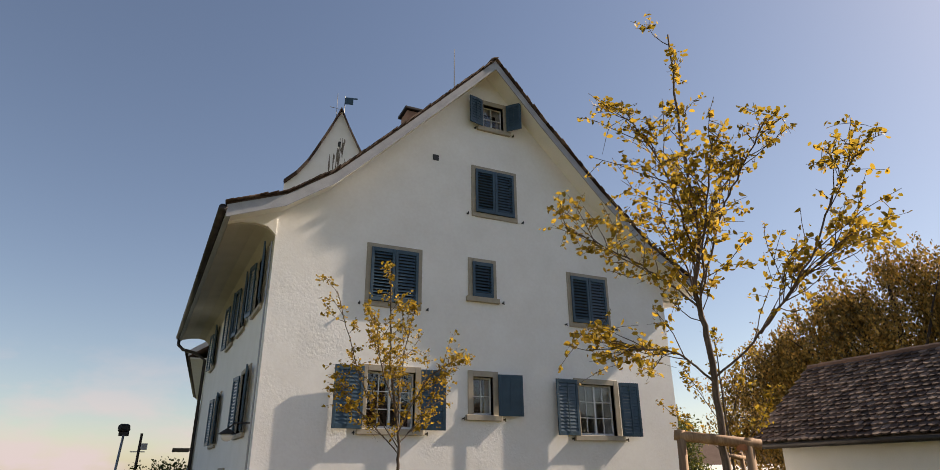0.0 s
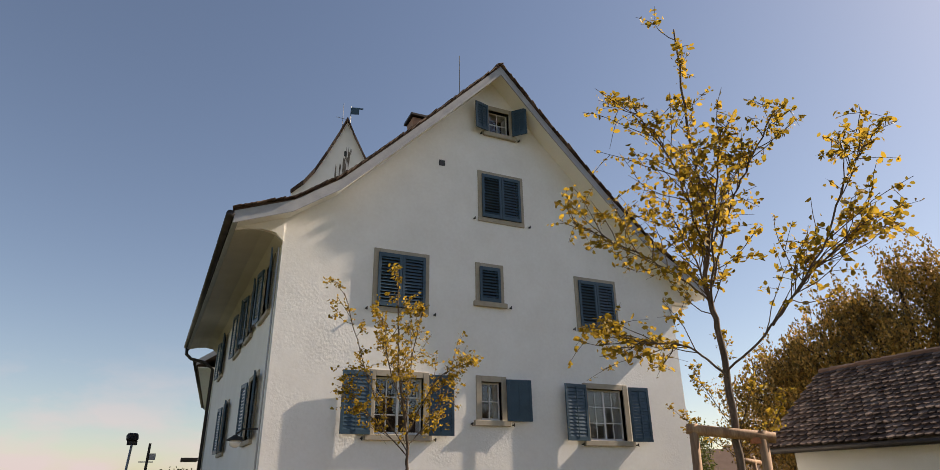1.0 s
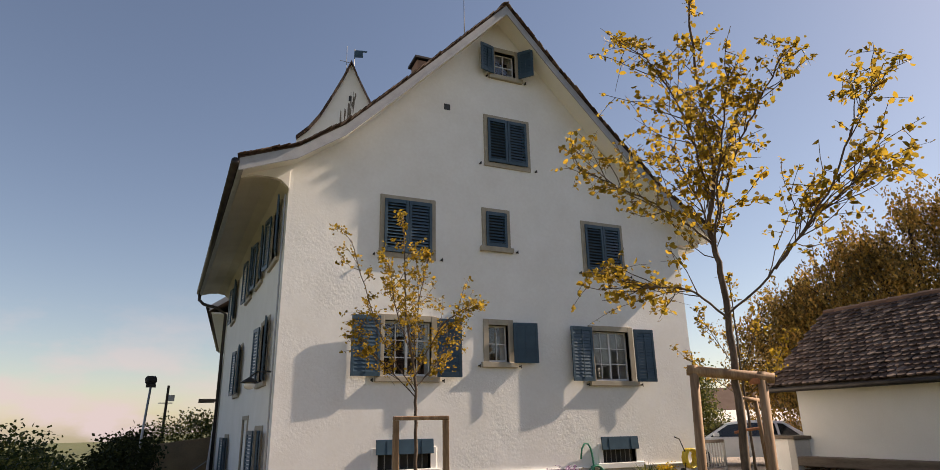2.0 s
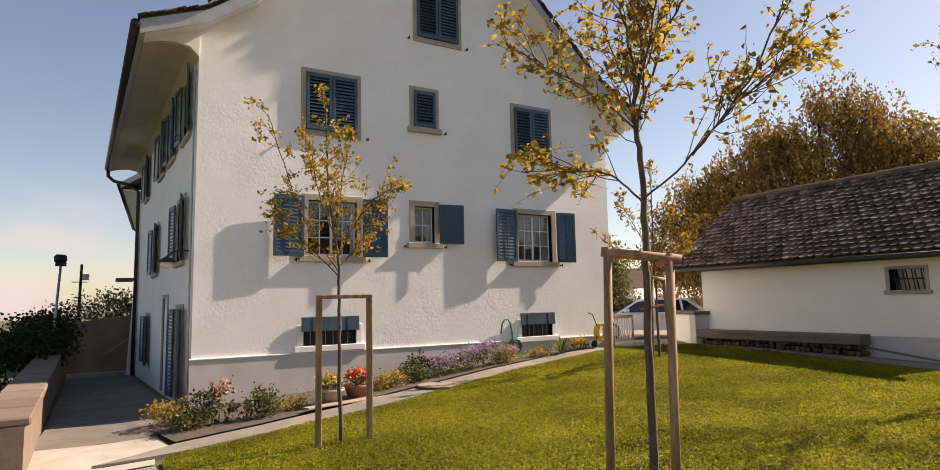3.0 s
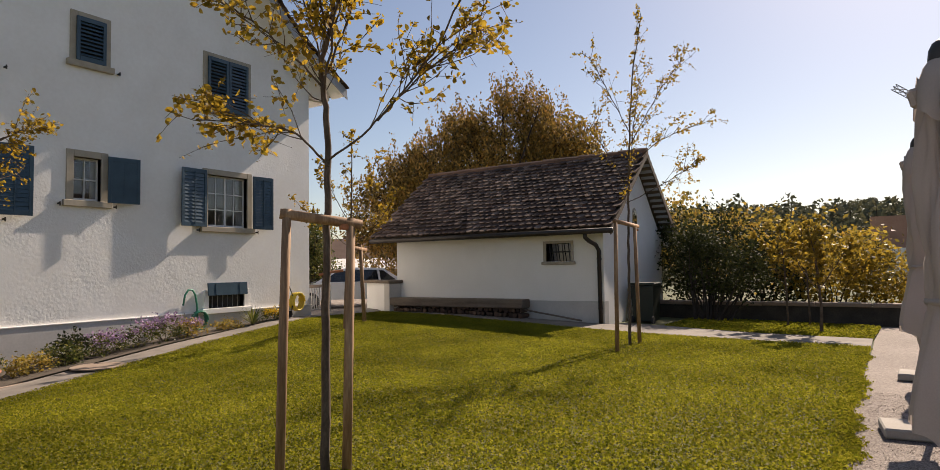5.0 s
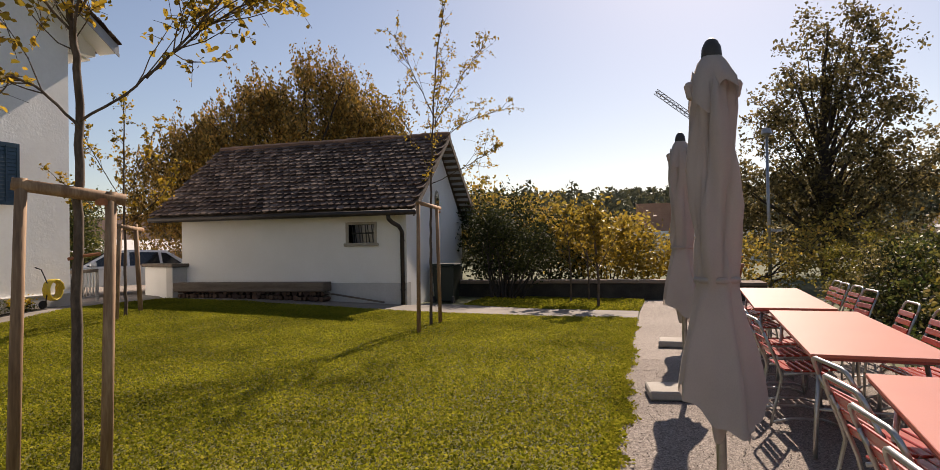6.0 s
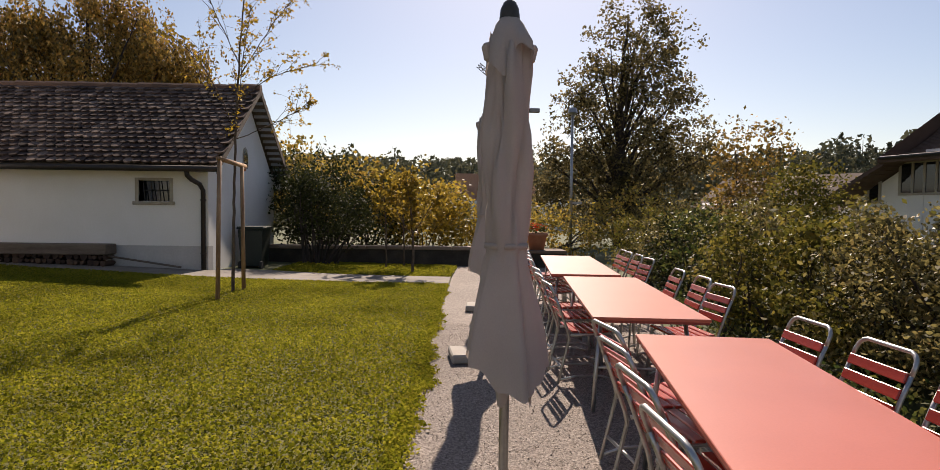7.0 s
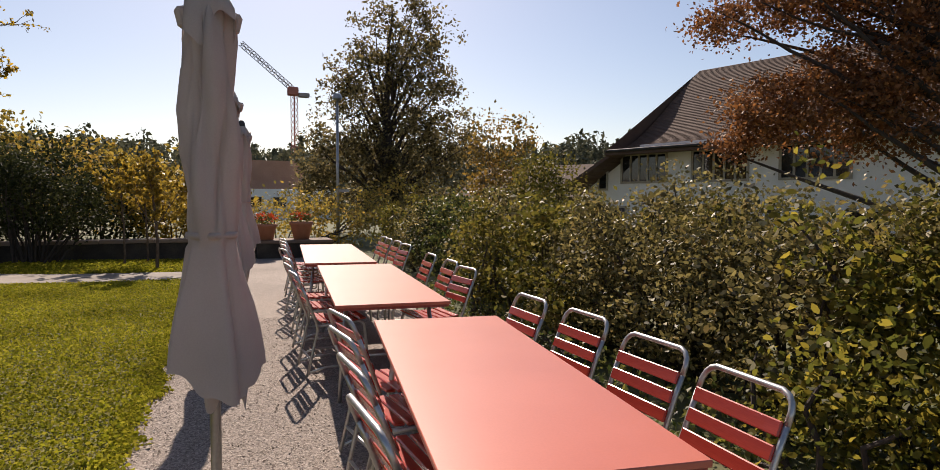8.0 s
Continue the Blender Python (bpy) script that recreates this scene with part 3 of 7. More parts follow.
def roof_z(x):
    return float(np.interp(x, [p[0] for p in TOPS], [p[1] for p in TOPS]))


# name, x0, x1, z0, z1 of the stone surrounds; their openings lie inside
WINDOWS = [
    ("attic", 7.52, 8.38, 10.16, 11.12), ("upper", 7.28, 8.58, 7.66, 9.08),
    ("first_a", 4.67, 5.99, 5.10, 6.56), ("first_b", 7.17, 7.92, 5.46, 6.55), ("first_c", 9.97, 11.25, 5.10, 6.54),
    ("ground_a", 4.70, 6.02, 2.42, 3.84), ("ground_b", 7.14, 7.90, 2.76, 3.85), ("ground_c", 9.97, 11.28, 2.38, 3.83),
    ("cellar_a", 4.62, 6.00, 0.58, 1.12), ("cellar_c", 10.0, 11.2, 0.52, 1.06),
]
RIM = 0.13


def holes():
    out = []
    for nm, x0, x1, z0, z1 in WINDOWS:
        out.append((x0 + RIM, x1 - RIM, z0 + 0.12, z1 - RIM))
    return out


def wall_with_openings(x_range, z_base, top, openings, y0, y1, breaks=()):
    """A wall in the x-z plane from y0 to y1 with openings cut through."""
    g = Geo()
    cuts = sorted({x_range[0], x_range[1], *[b for b in breaks if x_range[0] < b < x_range[1]], *[o[0] for o in openings], *[o[1] for o in openings]})
    for a, b in zip(cuts, cuts[1:]):
        spans = sorted((o[2], o[3]) for o in openings if o[0] <= a + 1e-6 and o[1] >= b - 1e-6)
        lo = z_base
        for s0, s1 in spans:
            if s0 > lo:
                g.prism([(a, lo), (b, lo), (b, s0), (a, s0)], "y", y0, y1)
            lo = s1
        g.prism([(a, lo), (b, lo), (b, top(b)), (a, top(a))], "y", y0, y1)
    return g


part("wall", wall_with_openings((XL, XR), 0.55, lambda x: roof_z(x) - 0.02, holes(), YG, YG + 0.45, [p[0] for p in TOPS]).weld(), M["plaster"], HOUSE, "white rough-cast gable wall")
# plinth, a hand proud of the wall above, cut for nothing but the ground's slope
pl = Geo()
for a, b in zip(np.linspace(XL - 0.03, XR + 0.03, 9), np.linspace(XL - 0.03, XR + 0.03, 9)[1:]):
    pl.prism([(a, gz(a, 11.9) - 0.3), (b, gz(b, 11.9) - 0.3), (b, 0.548), (a, 0.548)], "y", YG - 0.035, YG + 0.45)
part("plinth", pl.weld(), M["plinth"], HOUSE, "grey cement-rendered plinth")
part("drip_edge", Geo().box(XL - 0.04, XR + 0.04, YG - 0.05, YG - 0.001, 0.55, 0.572, c=0.004), M["plaster_smooth"], HOUSE, "white drip edge over the plinth")
# side walls, back and floor slabs keep the inside dark; the west wall runs slightly askew
YB = 24.5


def west_x(y):
    return XL - 0.0375 * (y - YG)


side = Geo()
WEST_OPEN = [(12.75, 13.75, 5.1, 6.35), (15.1, 16.1, 5.1, 6.35), (17.2, 18.2, 5.1, 6.35), (21.4, 22.4, 5.1, 6.35), (13.2, 14.3, 2.5, 3.8), (18.2, 19.3, 2.5, 3.8), (13.1, 14.0, -0.35, 1.5), (15.6, 16.5, -0.5, 1.75), (20.0, 20.9, -0.1, 1.3)]


def sheared(g, k=-0.0375):
    g.v = [(x + k * (y - YG), y, z) for x, y, z in g.v]
    return g


cuts = sorted({YG + 0.45, YB, *[o[0] for o in WEST_OPEN], *[o[1] for o in WEST_OPEN]})
for a, b in zip(cuts, cuts[1:]):
    lo = -1.2
    for s0, s1 in sorted((o[2], o[3]) for o in WEST_OPEN if o[0] <= a + 1e-6 and o[1] >= b - 1e-6):
        side.box(XL, XL + 0.4, a, b, lo, s0)
        lo = s1
    side.box(XL, XL + 0.4, a, b, lo, 6.62)
part("wall", sheared(side).weld(), M["plaster_smooth"], HOUSE, "white plastered side wall")
rest = Geo().box(XR - 0.4, XR, YG + 0.45, YB, -0.5, 6.5)
rest.prism([(1.9, -1.0), (13.1, -1.0), (13.1, 6.5), (7.77, 11.6), (2.3, 6.5)], "y", YB, YB + 0.4)
part("wall", rest, M["plaster_smooth"], HOUSE)
# inner floors and partition, coloured near black so the rooms look unlit
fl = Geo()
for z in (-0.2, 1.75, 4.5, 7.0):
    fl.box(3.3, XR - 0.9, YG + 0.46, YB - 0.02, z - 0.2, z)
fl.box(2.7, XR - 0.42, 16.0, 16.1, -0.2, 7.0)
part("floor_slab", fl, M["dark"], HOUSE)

# roof: two curved slopes, a hand thick
roof = Geo()
V0, V1 = 11.38, YB + 0.5
for (xa, za), (xb, zb) in zip(TOPS, TOPS[1:]):
    roof.prism([(xa, za + 0.02), (xb, zb + 0.02), (xb, zb + 0.20), (xa, za + 0.20)], "y", V0 + 0.05, V1)
roof.v = [(x - 0.0375 * max(0, y - YG) * (1 if x < 2.8 else 0), y, z) for x, y, z in roof.v]
part("roof", roof.weld(), M["tile"], HOUSE, "brown clay-tiled roof with flared eaves")
vg = Geo()
for (xa, za), (xb, zb) in zip(TOPS, TOPS[1:]):
    vg.prism([(xa, za - 0.10), (xb, zb - 0.10), (xb, zb + 0.13), (xa, za + 0.13)], "y", V0, V0 + 0.045)
    vg.prism([(xa, za - 0.14), (xb, zb - 0.14), (xb, zb - 0.06), (xa, za - 0.06)], "y", V0 - 0.02, V0 - 0.001)
part("bargeboard", vg.weld(), M["verge"], HOUSE, "grey painted bargeboard")
so = Geo()
for (xa, za), (xb, zb) in zip(TOPS, TOPS[1:]):
    so.prism([(xa, za - 0.04), (xb, zb - 0.04), (xb, zb + 0.015), (xa, za + 0.015)], "y", V0 + 0.046, YG + 0.01)
part("verge_soffit", so.weld(), M["plaster_smooth"], HOUSE, "white plastered soffit under the verge")
# ragged edge of verge tiles, one by one
rnd = random.Random(4)
prev = None
for i in range(118):
    t = i / 117
    xa = 1.66 + t * (13.95 - 1.66)
    za = roof_z(xa)
    sl = math.degrees(math.atan2(roof_z(xa + 0.05) - roof_z(xa - 0.05), 0.1))
    if prev is None:
        prev = Geo().box(-0.085, 0.085, -0.07, 0.16, 0.0, 0.024, c=0.006).mesh("verge_tile", M["tile_piece"])
    dip = (-4 if xa < 7.77 else 4) + rnd.uniform(-2, 2)
    part("verge_tile", prev, None, HOUSE, m=pose(xa, V0 + rnd.uniform(-0.02, 0.02), za + 0.19 + rnd.uniform(-0.012, 0.016), rnd.uniform(-3, 3), -sl + dip, rnd.uniform(-5, 5)))
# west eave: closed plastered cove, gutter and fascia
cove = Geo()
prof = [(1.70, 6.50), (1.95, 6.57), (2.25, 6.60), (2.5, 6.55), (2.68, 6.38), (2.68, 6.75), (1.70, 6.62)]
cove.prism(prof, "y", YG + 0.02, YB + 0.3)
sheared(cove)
part("eave_soffit", cove, M["soffit"], HOUSE, "beige coved soffit, colour darkened for the eave's shade")
arch = Geo()
ap = [(1.70, 6.52), (1.95, 6.60), (2.25, 6.63), (2.5, 6.58), (2.67, 6.42)]
for (xa, za), (xb, zb) in zip(ap, ap[1:]):
    arch.prism([(xa, za), (xb, zb), (xb, roof_z(xb) - 0.03), (xa, roof_z(xa) - 0.03)], "y", YG - 0.02, YG + 0.02)
part("eave_return", arch, M["plaster_smooth"], HOUSE)
arch2 = Geo()
for (xa, za), (xb, zb) in [((13.12, 6.2), (13.5, 6.18)), ((13.5, 6.18), (13.85, 6.2))]:
    arch2.prism([(xa, za), (xb, zb), (xb, roof_z(xb) - 0.03), (xa, roof_z(xa) - 0.03)], "y", YG - 0.02, YG + 0.2)
part("eave_return", arch2, M["plaster_smooth"], HOUSE)
east = Geo().box(13.12, 13.9, YG + 0.2, YB + 0.3, 6.14, 6.19)
part("eave_soffit", east, M["plaster_smooth"], HOUSE)
gut = Geo()
gut.tube([(1.55, V0 - 0.02, 6.62), (1.55 - 0.0375 * (YB - YG), YB + 0.35, 6.6)], 0.085, 10)
part("gutter", gut, M["metal_dark"], HOUSE, "dark sheet-metal gutter", smooth=True)
fas = sheared(Geo().box(1.60, 1.69, V0 + 0.05, YB + 0.3, 6.48, 6.68))
part("fascia", fas, M["verge"], HOUSE)
dp = Geo()
xw = west_x(YB) - 0.10
dp.tube([(1.12, YB + 0.2, 6.52), (1.12, YB + 0.2, 6.3), (1.3, YB + 0.15, 6.12), (1.75, YB, 6.0), (xw, YB - 0.05, 5.75), (xw, YB - 0.1, -0.8)], 0.06, 8)
part("downpipe", dp, M["metal_dark"], HOUSE, "dark brown downpipe", smooth=True)
dp2 = Geo().tube([(XL - 0.05, YG + 0.10, 6.3), (XL - 0.05, YG + 0.10, 0.3), (XL - 0.06, YG + 0.1, -0.4)], 0.018, 6)
part("lightning_conductor", dp2, M["metal_grey"], HOUSE)
# wall lamp on the corner
lb = Geo().tube([(XL - 0.02, YG + 0.35, 2.62), (XL - 0.30, YG + 0.45, 2.62), (XL - 0.42, YG + 0.5, 2.52)], 0.016, 6)
lb.lathe([(0.02, 0.10), (0.05, 0.08), (0.17, 0.0), (0.165, -0.01)], 14, pose(XL - 0.42, YG + 0.5, 2.42))
wl_ = part("wall_lamp", lb, M["iron"], HOUSE, "black bracket wall lamp with opal globe", smooth=True)
part("globe", Geo().lathe([(0.10, 0.0), (0.115, -0.04), (0.09, -0.10), (0.03, -0.13)], 14, pose(XL - 0.42, YG + 0.5, 2.41)), M["lampglass"], wl_, smooth=True)
# chimney, rod
ch = Geo().box(6.2, 6.75, 14.0, 14.55, 10.4, 11.65, c=0.02)
chim = part("chimney", ch, M["brick"], HOUSE, "small reddish chimney with a dark cap")
part("chimney_cap", Geo().box(6.12, 6.83, 13.92, 14.63, 11.66, 11.74, c=0.01), M["metal_dark"], chim)
part("lightning_rod", Geo().tube([(7.0, 12.4, 11.1), (7.0, 12.4, 12.92)], [0.014, 0.008], 6), M["iron"], HOUSE)
part("snow_hook", Geo().tube([(1.95, 12.6, 6.85), (1.93, 12.5, 7.06)], 0.012, 6), M["iron"], HOUSE)
part("wall_vent", Geo().box(6.22, 6.38, YG - 0.012, YG + 0.01, 9.0, 9.16, c=0.004), M["cap"], HOUSE)
ridge = Geo()
for i in range(34):
    ridge.lathe([(0.13, 0.0), (0.145, 0.41)], 10, pose(7.77, V0 + 0.02 + i * 0.385, 12.06, -90, 0, 0))
part("ridge_tiles", ridge, M["tile"], HOUSE)


def shutter_geo(w, h, louvre=True, t=0.036):
    """A hinged shutter standing in the x-z plane, hinge at x = 0: frame, rails and slanting slats."""
    g = Geo()
    s = 0.065
    g.box(0, s, -t, 0, 0, h, c=0.004).box(w - s, w, -t, 0, 0, h, c=0.004)
    g.box(s, w - s, -t, 0, 0, 0.09).box(s, w - s, -t, 0, h - 0.09, h)
    if not louvre:
        g.box(s, w - s, -t + 0.008, -0.010, 0.09, h - 0.09)
        g.box(w * 0.5 - 0.012, w * 0.5 + 0.012, -t + 0.002, -0.006, 0.09, h - 0.09)
    return g


def slat_geo(w, h, t=0.036, s=0.065, tilt=64):
    """The slanting slats of a shutter."""
    g = Geo()
    n = max(6, int((h - 0.18) / 0.074))
    for i in range(n):
        z = 0.09 + (i + 0.5) * (h - 0.18) / n
        hw = 0.045 if tilt > 70 else 0.029
        g.box(s, w - s, -hw, hw, -0.004, 0.004, pose(0, -t / 2, z, tilt, 0, 0))
    if tilt > 70:
        g.box(w / 2 - 0.009, w / 2 + 0.009, -t - 0.014, -t - 0.002, 0.06, h - 0.06)
    return g


def add_shutter(win, x, z, w, h, ang, louvre=True, y=YG, flip=False, tilt=80):
    """A shutter at its hinge x; ang: 0 flat against the wall away from the opening; flip: hinge on its right edge."""
    g = shutter_geo(w, h, louvre)
    if flip:
        g.v = [(-a, b, c) for a, b, c in g.v]
    sh = part("shutter", g.weld(), M["shutter"], win, "blue louvred shutter" if louvre else "blue solid shutter", m=pose(x, y, z, 0, 0, ang))
    if louvre:
        lg_ = slat_geo(w, h, tilt=tilt)
        if flip:
            lg_.v = [(-a, b, c) for a, b, c in lg_.v]
        part("louvres", lg_, M["shutter"], win, "slanting blue slats", m=pose(x, y, z, 0, 0, ang))["kind"] = "stuff"
    return sh


def gable_window(spec, sash=True):
    nm, x0, x1, z0, z1 = spec
    y = YG
    g = Geo()
    p = 0.03
    g.box(x0, x0 + RIM, y - p, y + 0.20, z0 + 0.12, z1, c=0.006).box(x1 - RIM, x1, y - p, y + 0.20, z0 + 0.12, z1, c=0.006)
    g.box(x0 + RIM, x1 - RIM, y - p + 0.002, y + 0.20, z1 - RIM, z1, c=0.006)
    cellar = nm.startswith("cellar")
    win = part("window", g, M["plaster_smooth" if cellar else "stone"], HOUSE, "barred cellar window in a white rendered surround" if cellar else "window with a sandstone surround")
    out = 0.0 if nm in ("upper", "first_a", "first_c") else 0.06
    part("sill", Geo().box(x0 - out, x1 + out, y - 0.033 - out * 0.8, y + 0.2, z0, z0 + 0.12, c=0.008), M["plaster_smooth" if cellar else "stone"], win)
    if sash:
        a, b, c, d = x0 + RIM, x1 - RIM, z0 + 0.12, z1 - RIM
        f = Geo()
        s = 0.032 if nm == "attic" else 0.038
        yy = y + 0.11
        f.box(a, a + s, yy, yy + 0.06, c, d).box(b - s, b, yy, yy + 0.06, c, d).box(a + s, b - s, yy, yy + 0.06, c, c + s + 0.02).box(a + s, b - s, yy, yy + 0.06, d - s, d)
        wide = (b - a) > 0.8
        if wide:
            mx = (a + b) / 2
            f.box(mx - 0.024, mx + 0.024, yy - 0.008, yy + 0.06, c + s, d - s)
        cols = 4 if wide else 2
        rows_ = 3 if wide else 2
        for k in range(1, cols):
            if wide and k == 2:
                continue
            xx = a + s + (b - a - 2 * s) * k / cols
            f.box(xx - 0.010, xx + 0.010, yy + 0.004, yy + 0.045, c + s, d - s)
        for k in range(1, rows_):
            zz = c + s + (d - c - 2 * s) * k / rows_
            f.box(a + s, b - s, yy + 0.006, yy + 0.043, zz - 0.010, zz + 0.010)
        part("window_frame", f, M["sash"], win, "white wooden casement frame")
        pn = part("pane", Geo().box(a + s - 0.01, b - s + 0.01, yy + 0.02, yy + 0.028, c + s, d - s), M["glass"], win)
        pn.visible_shadow = False
    return win


for spec in WINDOWS:
    nm, x0, x1, z0, z1 = spec
    if nm.startswith("cellar"):
        win = gable_window(spec, False)
        # near-black sheet added for the darkness behind the bars
        part("blind", Geo().box(x0 + RIM, x1 - RIM, YG + 0.14, YG + 0.16, z0 + 0.12, z1 - RIM), M["dark"], win)
        w, h = x1 - x0 - 0.16, 0.29
        g = Geo().box(0, w, -0.035, 0, 0, h, c=0.005)
        for k in (0.2, 0.8):
            g.box(w * k - 0.02, w * k + 0.02, -0.045, -0.034, 0.0, h * 0.9)
        part("shutter", g, M["shutter"], win, "raised blue cellar hatch", m=pose(x0 + 0.08, YG - 0.06, z1 - 0.13, -5, 0, 0))
        bars = Geo()
        for k in range(1, 7):
            xx = x0 + RIM + (x1 - x0 - 2 * RIM) * k / 7
            bars.tube([(xx, YG + 0.05, z0 + 0.12), (xx, YG + 0.05, z1 - RIM)], 0.009, 6)
        part("grille", bars, M["metal_grey"], win)
        continue
    win = gable_window(spec, nm not in ("upper", "first_a", "first_b", "first_c"))
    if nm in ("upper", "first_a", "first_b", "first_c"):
        # near-black sheet added for the darkness between the slats
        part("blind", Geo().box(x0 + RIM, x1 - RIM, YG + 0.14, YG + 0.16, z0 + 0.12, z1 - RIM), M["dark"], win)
    a, b, c, d = x0 + RIM - 0.03, x1 - RIM + 0.03, z0 + 0.125, z1 - RIM + 0.03
    w = (b - a) / 2
    h = d - c
    if nm in ("upper", "first_a", "first_c"):
        add_shutter(win, a, c, w - 0.004, h, 0, True, YG - 0.035, tilt=57)
        add_shutter(win, b, c, w - 0.004, h, 0, True, YG - 0.035, True, 69)
    elif nm == "first_b":
        add_shutter(win, b, c, b - a, h, 0, True, YG - 0.035, True, 58)
    elif nm == "ground_b":
        add_shutter(win, x1 - 0.04, c - 0.02, 0.60, h + 0.05, -7, False, YG - 0.09)
    elif nm == "attic":
        add_shutter(win, x0 + 0.06, c - 0.02, 0.42, h + 0.06, 14, True, YG - 0.08, flip=True)
        add_shutter(win, x1 - 0.06, c - 0.02, 0.42, h + 0.06, -48, True, YG - 0.08)
    else:
        add_shutter(win, x0 + 0.03, c - 0.02, 0.62, h + 0.06, 1.5 if nm == "ground_a" else 3, True, YG - (0.08 if nm == "ground_a" else 0.10), flip=True)
        add_shutter(win, x1 - 0.03, c - 0.02, 0.56, h + 0.06, -5, True, YG - 0.095)
    for xx in ((x0 - 0.12, x1 + 0.14) if nm != "first_b" else (x1 + 0.16,)):
        part("shutter_catch", Geo().box(xx - 0.02, xx + 0.02, YG - 0.07, YG + 0.01, z0 + 0.02, z0 + 0.05, c=0.006).box(xx - 0.012, xx + 0.012, YG - 0.085, YG - 0.07, z0 - 0.01, z0 + 0.07, c=0.004), M["iron"], win)

# windows, shutters and doors of the west wall
for y0, y1, z0, z1 in WEST_OPEN:
    g = Geo()
    xx = XL
    g.box(xx - 0.03, xx + 0.2, y0 - 0.1, y0, z0, z1 + 0.1, c=0.005).box(xx - 0.03, xx + 0.2, y1, y1 + 0.1, z0, z1 + 0.1, c=0.005)
    g.box(xx - 0.028, xx + 0.2, y0, y1, z1, z1 + 0.1, c=0.005)
    sheared(g)
    door = z1 < 2.0
    win = part("door" if door else "window", g, M["stone"], HOUSE, "side door with a stone frame" if door else "side window with a stone surround")
    if not door:
        part("sill", sheared(Geo().box(xx - 0.07, xx + 0.2, y0 - 0.12, y1 + 0.12, z0 - 0.1, z0, c=0.01)), M["stone"], win)
        f = Geo()
        f.box(xx + 0.12, xx + 0.17, y0, y0 + 0.05, z0, z1).box(xx + 0.12, xx + 0.17, y1 - 0.05, y1, z0, z1).box(xx + 0.12, xx + 0.17, y0 + 0.05, y1 - 0.05, z0, z0 + 0.05).box(xx + 0.12, xx + 0.17, y0 + 0.05, y1 - 0.05, z1 - 0.05, z1).box(xx + 0.118, xx + 0.172, (y0 + y1) / 2 - 0.04, (y0 + y1) / 2 + 0.04, z0 + 0.05, z1 - 0.05)
        part("window_frame", sheared(f), M["sash"], win)
        part("pane", sheared(Geo().box(xx + 0.14, xx + 0.148, y0 + 0.05, y1 - 0.05, z0 + 0.05, z1 - 0.05)), M["glass"], win).visible_shadow = False
    else:
        part("leaf", sheared(Geo().box(xx + 0.02, xx + 0.07, y0, y1, z0, z1)), M["plaster_smooth" if y0 > 15 and y0 < 17 else "shutter"], win)
    if not (15 < y0 < 17 and door):
        for yy, fl_ in ((y0 - 0.03, False), (y1 + 0.03, True)):
            gg = shutter_geo(0.52, z1 - z0)
            if fl_:
                gg.v = [(-p, q, r_) for p, q, r_ in gg.v]
            ms_ = pose(west_x(yy) - 0.05, yy, z0, 0, 0, -82 if fl_ else -98)
            lg_ = slat_geo(0.52, z1 - z0)
            if fl_:
                lg_.v = [(-p, q, r_) for p, q, r_ in lg_.v]
            part("louvres", lg_, M["shutter"], win, "slanting blue slats", m=ms_)["kind"] = "stuff"
            part("shutter", gg.weld(), M["shutter"], win, "blue louvred shutter", m=pose(west_x(yy) - 0.05, yy, z0, 0, 0, -82 if fl_ else -98))


# ---- the shed ----
SHED = thing("shed", "white garden shed with an old clay-tiled gable roof", "shed")
SX0, SX1, SY0, SY1 = 15.5, 20.2, 4.62, 10.9
EAVE, RIDGE_Z, RIDGE_X = 2.28, 4.42, 17.9
wf = Geo()
for a, b, spans in ((SY0, 5.44, []), (5.44, 6.10, [(1.58, 2.02)]), (6.10, SY1, [])):
    lo = 0.62
    for s0, s1 in spans:
        wf.box(SX0, SX0 + 0.25, a, b, lo, s0)
        lo = s1
    wf.box(SX0, SX0 + 0.25, a, b, lo, 2.42)
wf.box(SX1 - 0.25, SX1, SY0, SY1, -0.1, 2.42)
for y in (SY0, SY1 - 0.25):
    wf.prism([(SX0 + 0.25, -0.1), (SX1 - 0.25, -0.1), (SX1 - 0.25, 2.42), (RIDGE_X, 4.28), (SX0 + 0.25, 2.5)], "y", y, y + 0.25)
part("wall", wf, M["plaster_smooth"], SHED, "smooth white rendered wall")
part("plinth", Geo().box(SX0 - 0.012, SX0 + 0.25, SY0, SY1, -0.1, 0.615), M["plinth"], SHED, "grey rendered plinth")
w = Geo().box(SX0 - 0.02, SX0 + 0.2, 5.37, 5.44, 1.52, 2.08).box(SX0 - 0.02, SX0 + 0.2, 6.10, 6.18, 1.52, 2.08).box(SX0 - 0.02, SX0 + 0.2, 5.44, 6.10, 2.02, 2.08)
sw = part("window", w, M["stone"], SHED, "small barred shed window")
part("sill", Geo().box(SX0 - 0.06, SX0 + 0.2, 5.33, 6.22, 1.50, 1.575, c=0.01), M["stone"], sw)
part("pane", Geo().box(SX0 + 0.16, SX0 + 0.17, 5.44, 6.10, 1.58, 2.02), M["carglass"], sw)
f = Geo()
for k in range(4):
    f.tube([(SX0 + 0.08, 5.50 + k * 0.17, 1.58), (SX0 + 0.10, 5.55 + k * 0.17, 2.02)], 0.012, 6)
f.box(SX0 + 0.12, SX0 + 0.15, 5.44, 6.10, 1.80, 1.83)
part("grille", f, M["iron"], sw)
an = Geo()
pts = [(17.62, 2.45), (17.98, 2.45), (17.98, 2.80), (17.92, 2.93), (17.80, 2.98), (17.68, 2.93), (17.62, 2.80)]
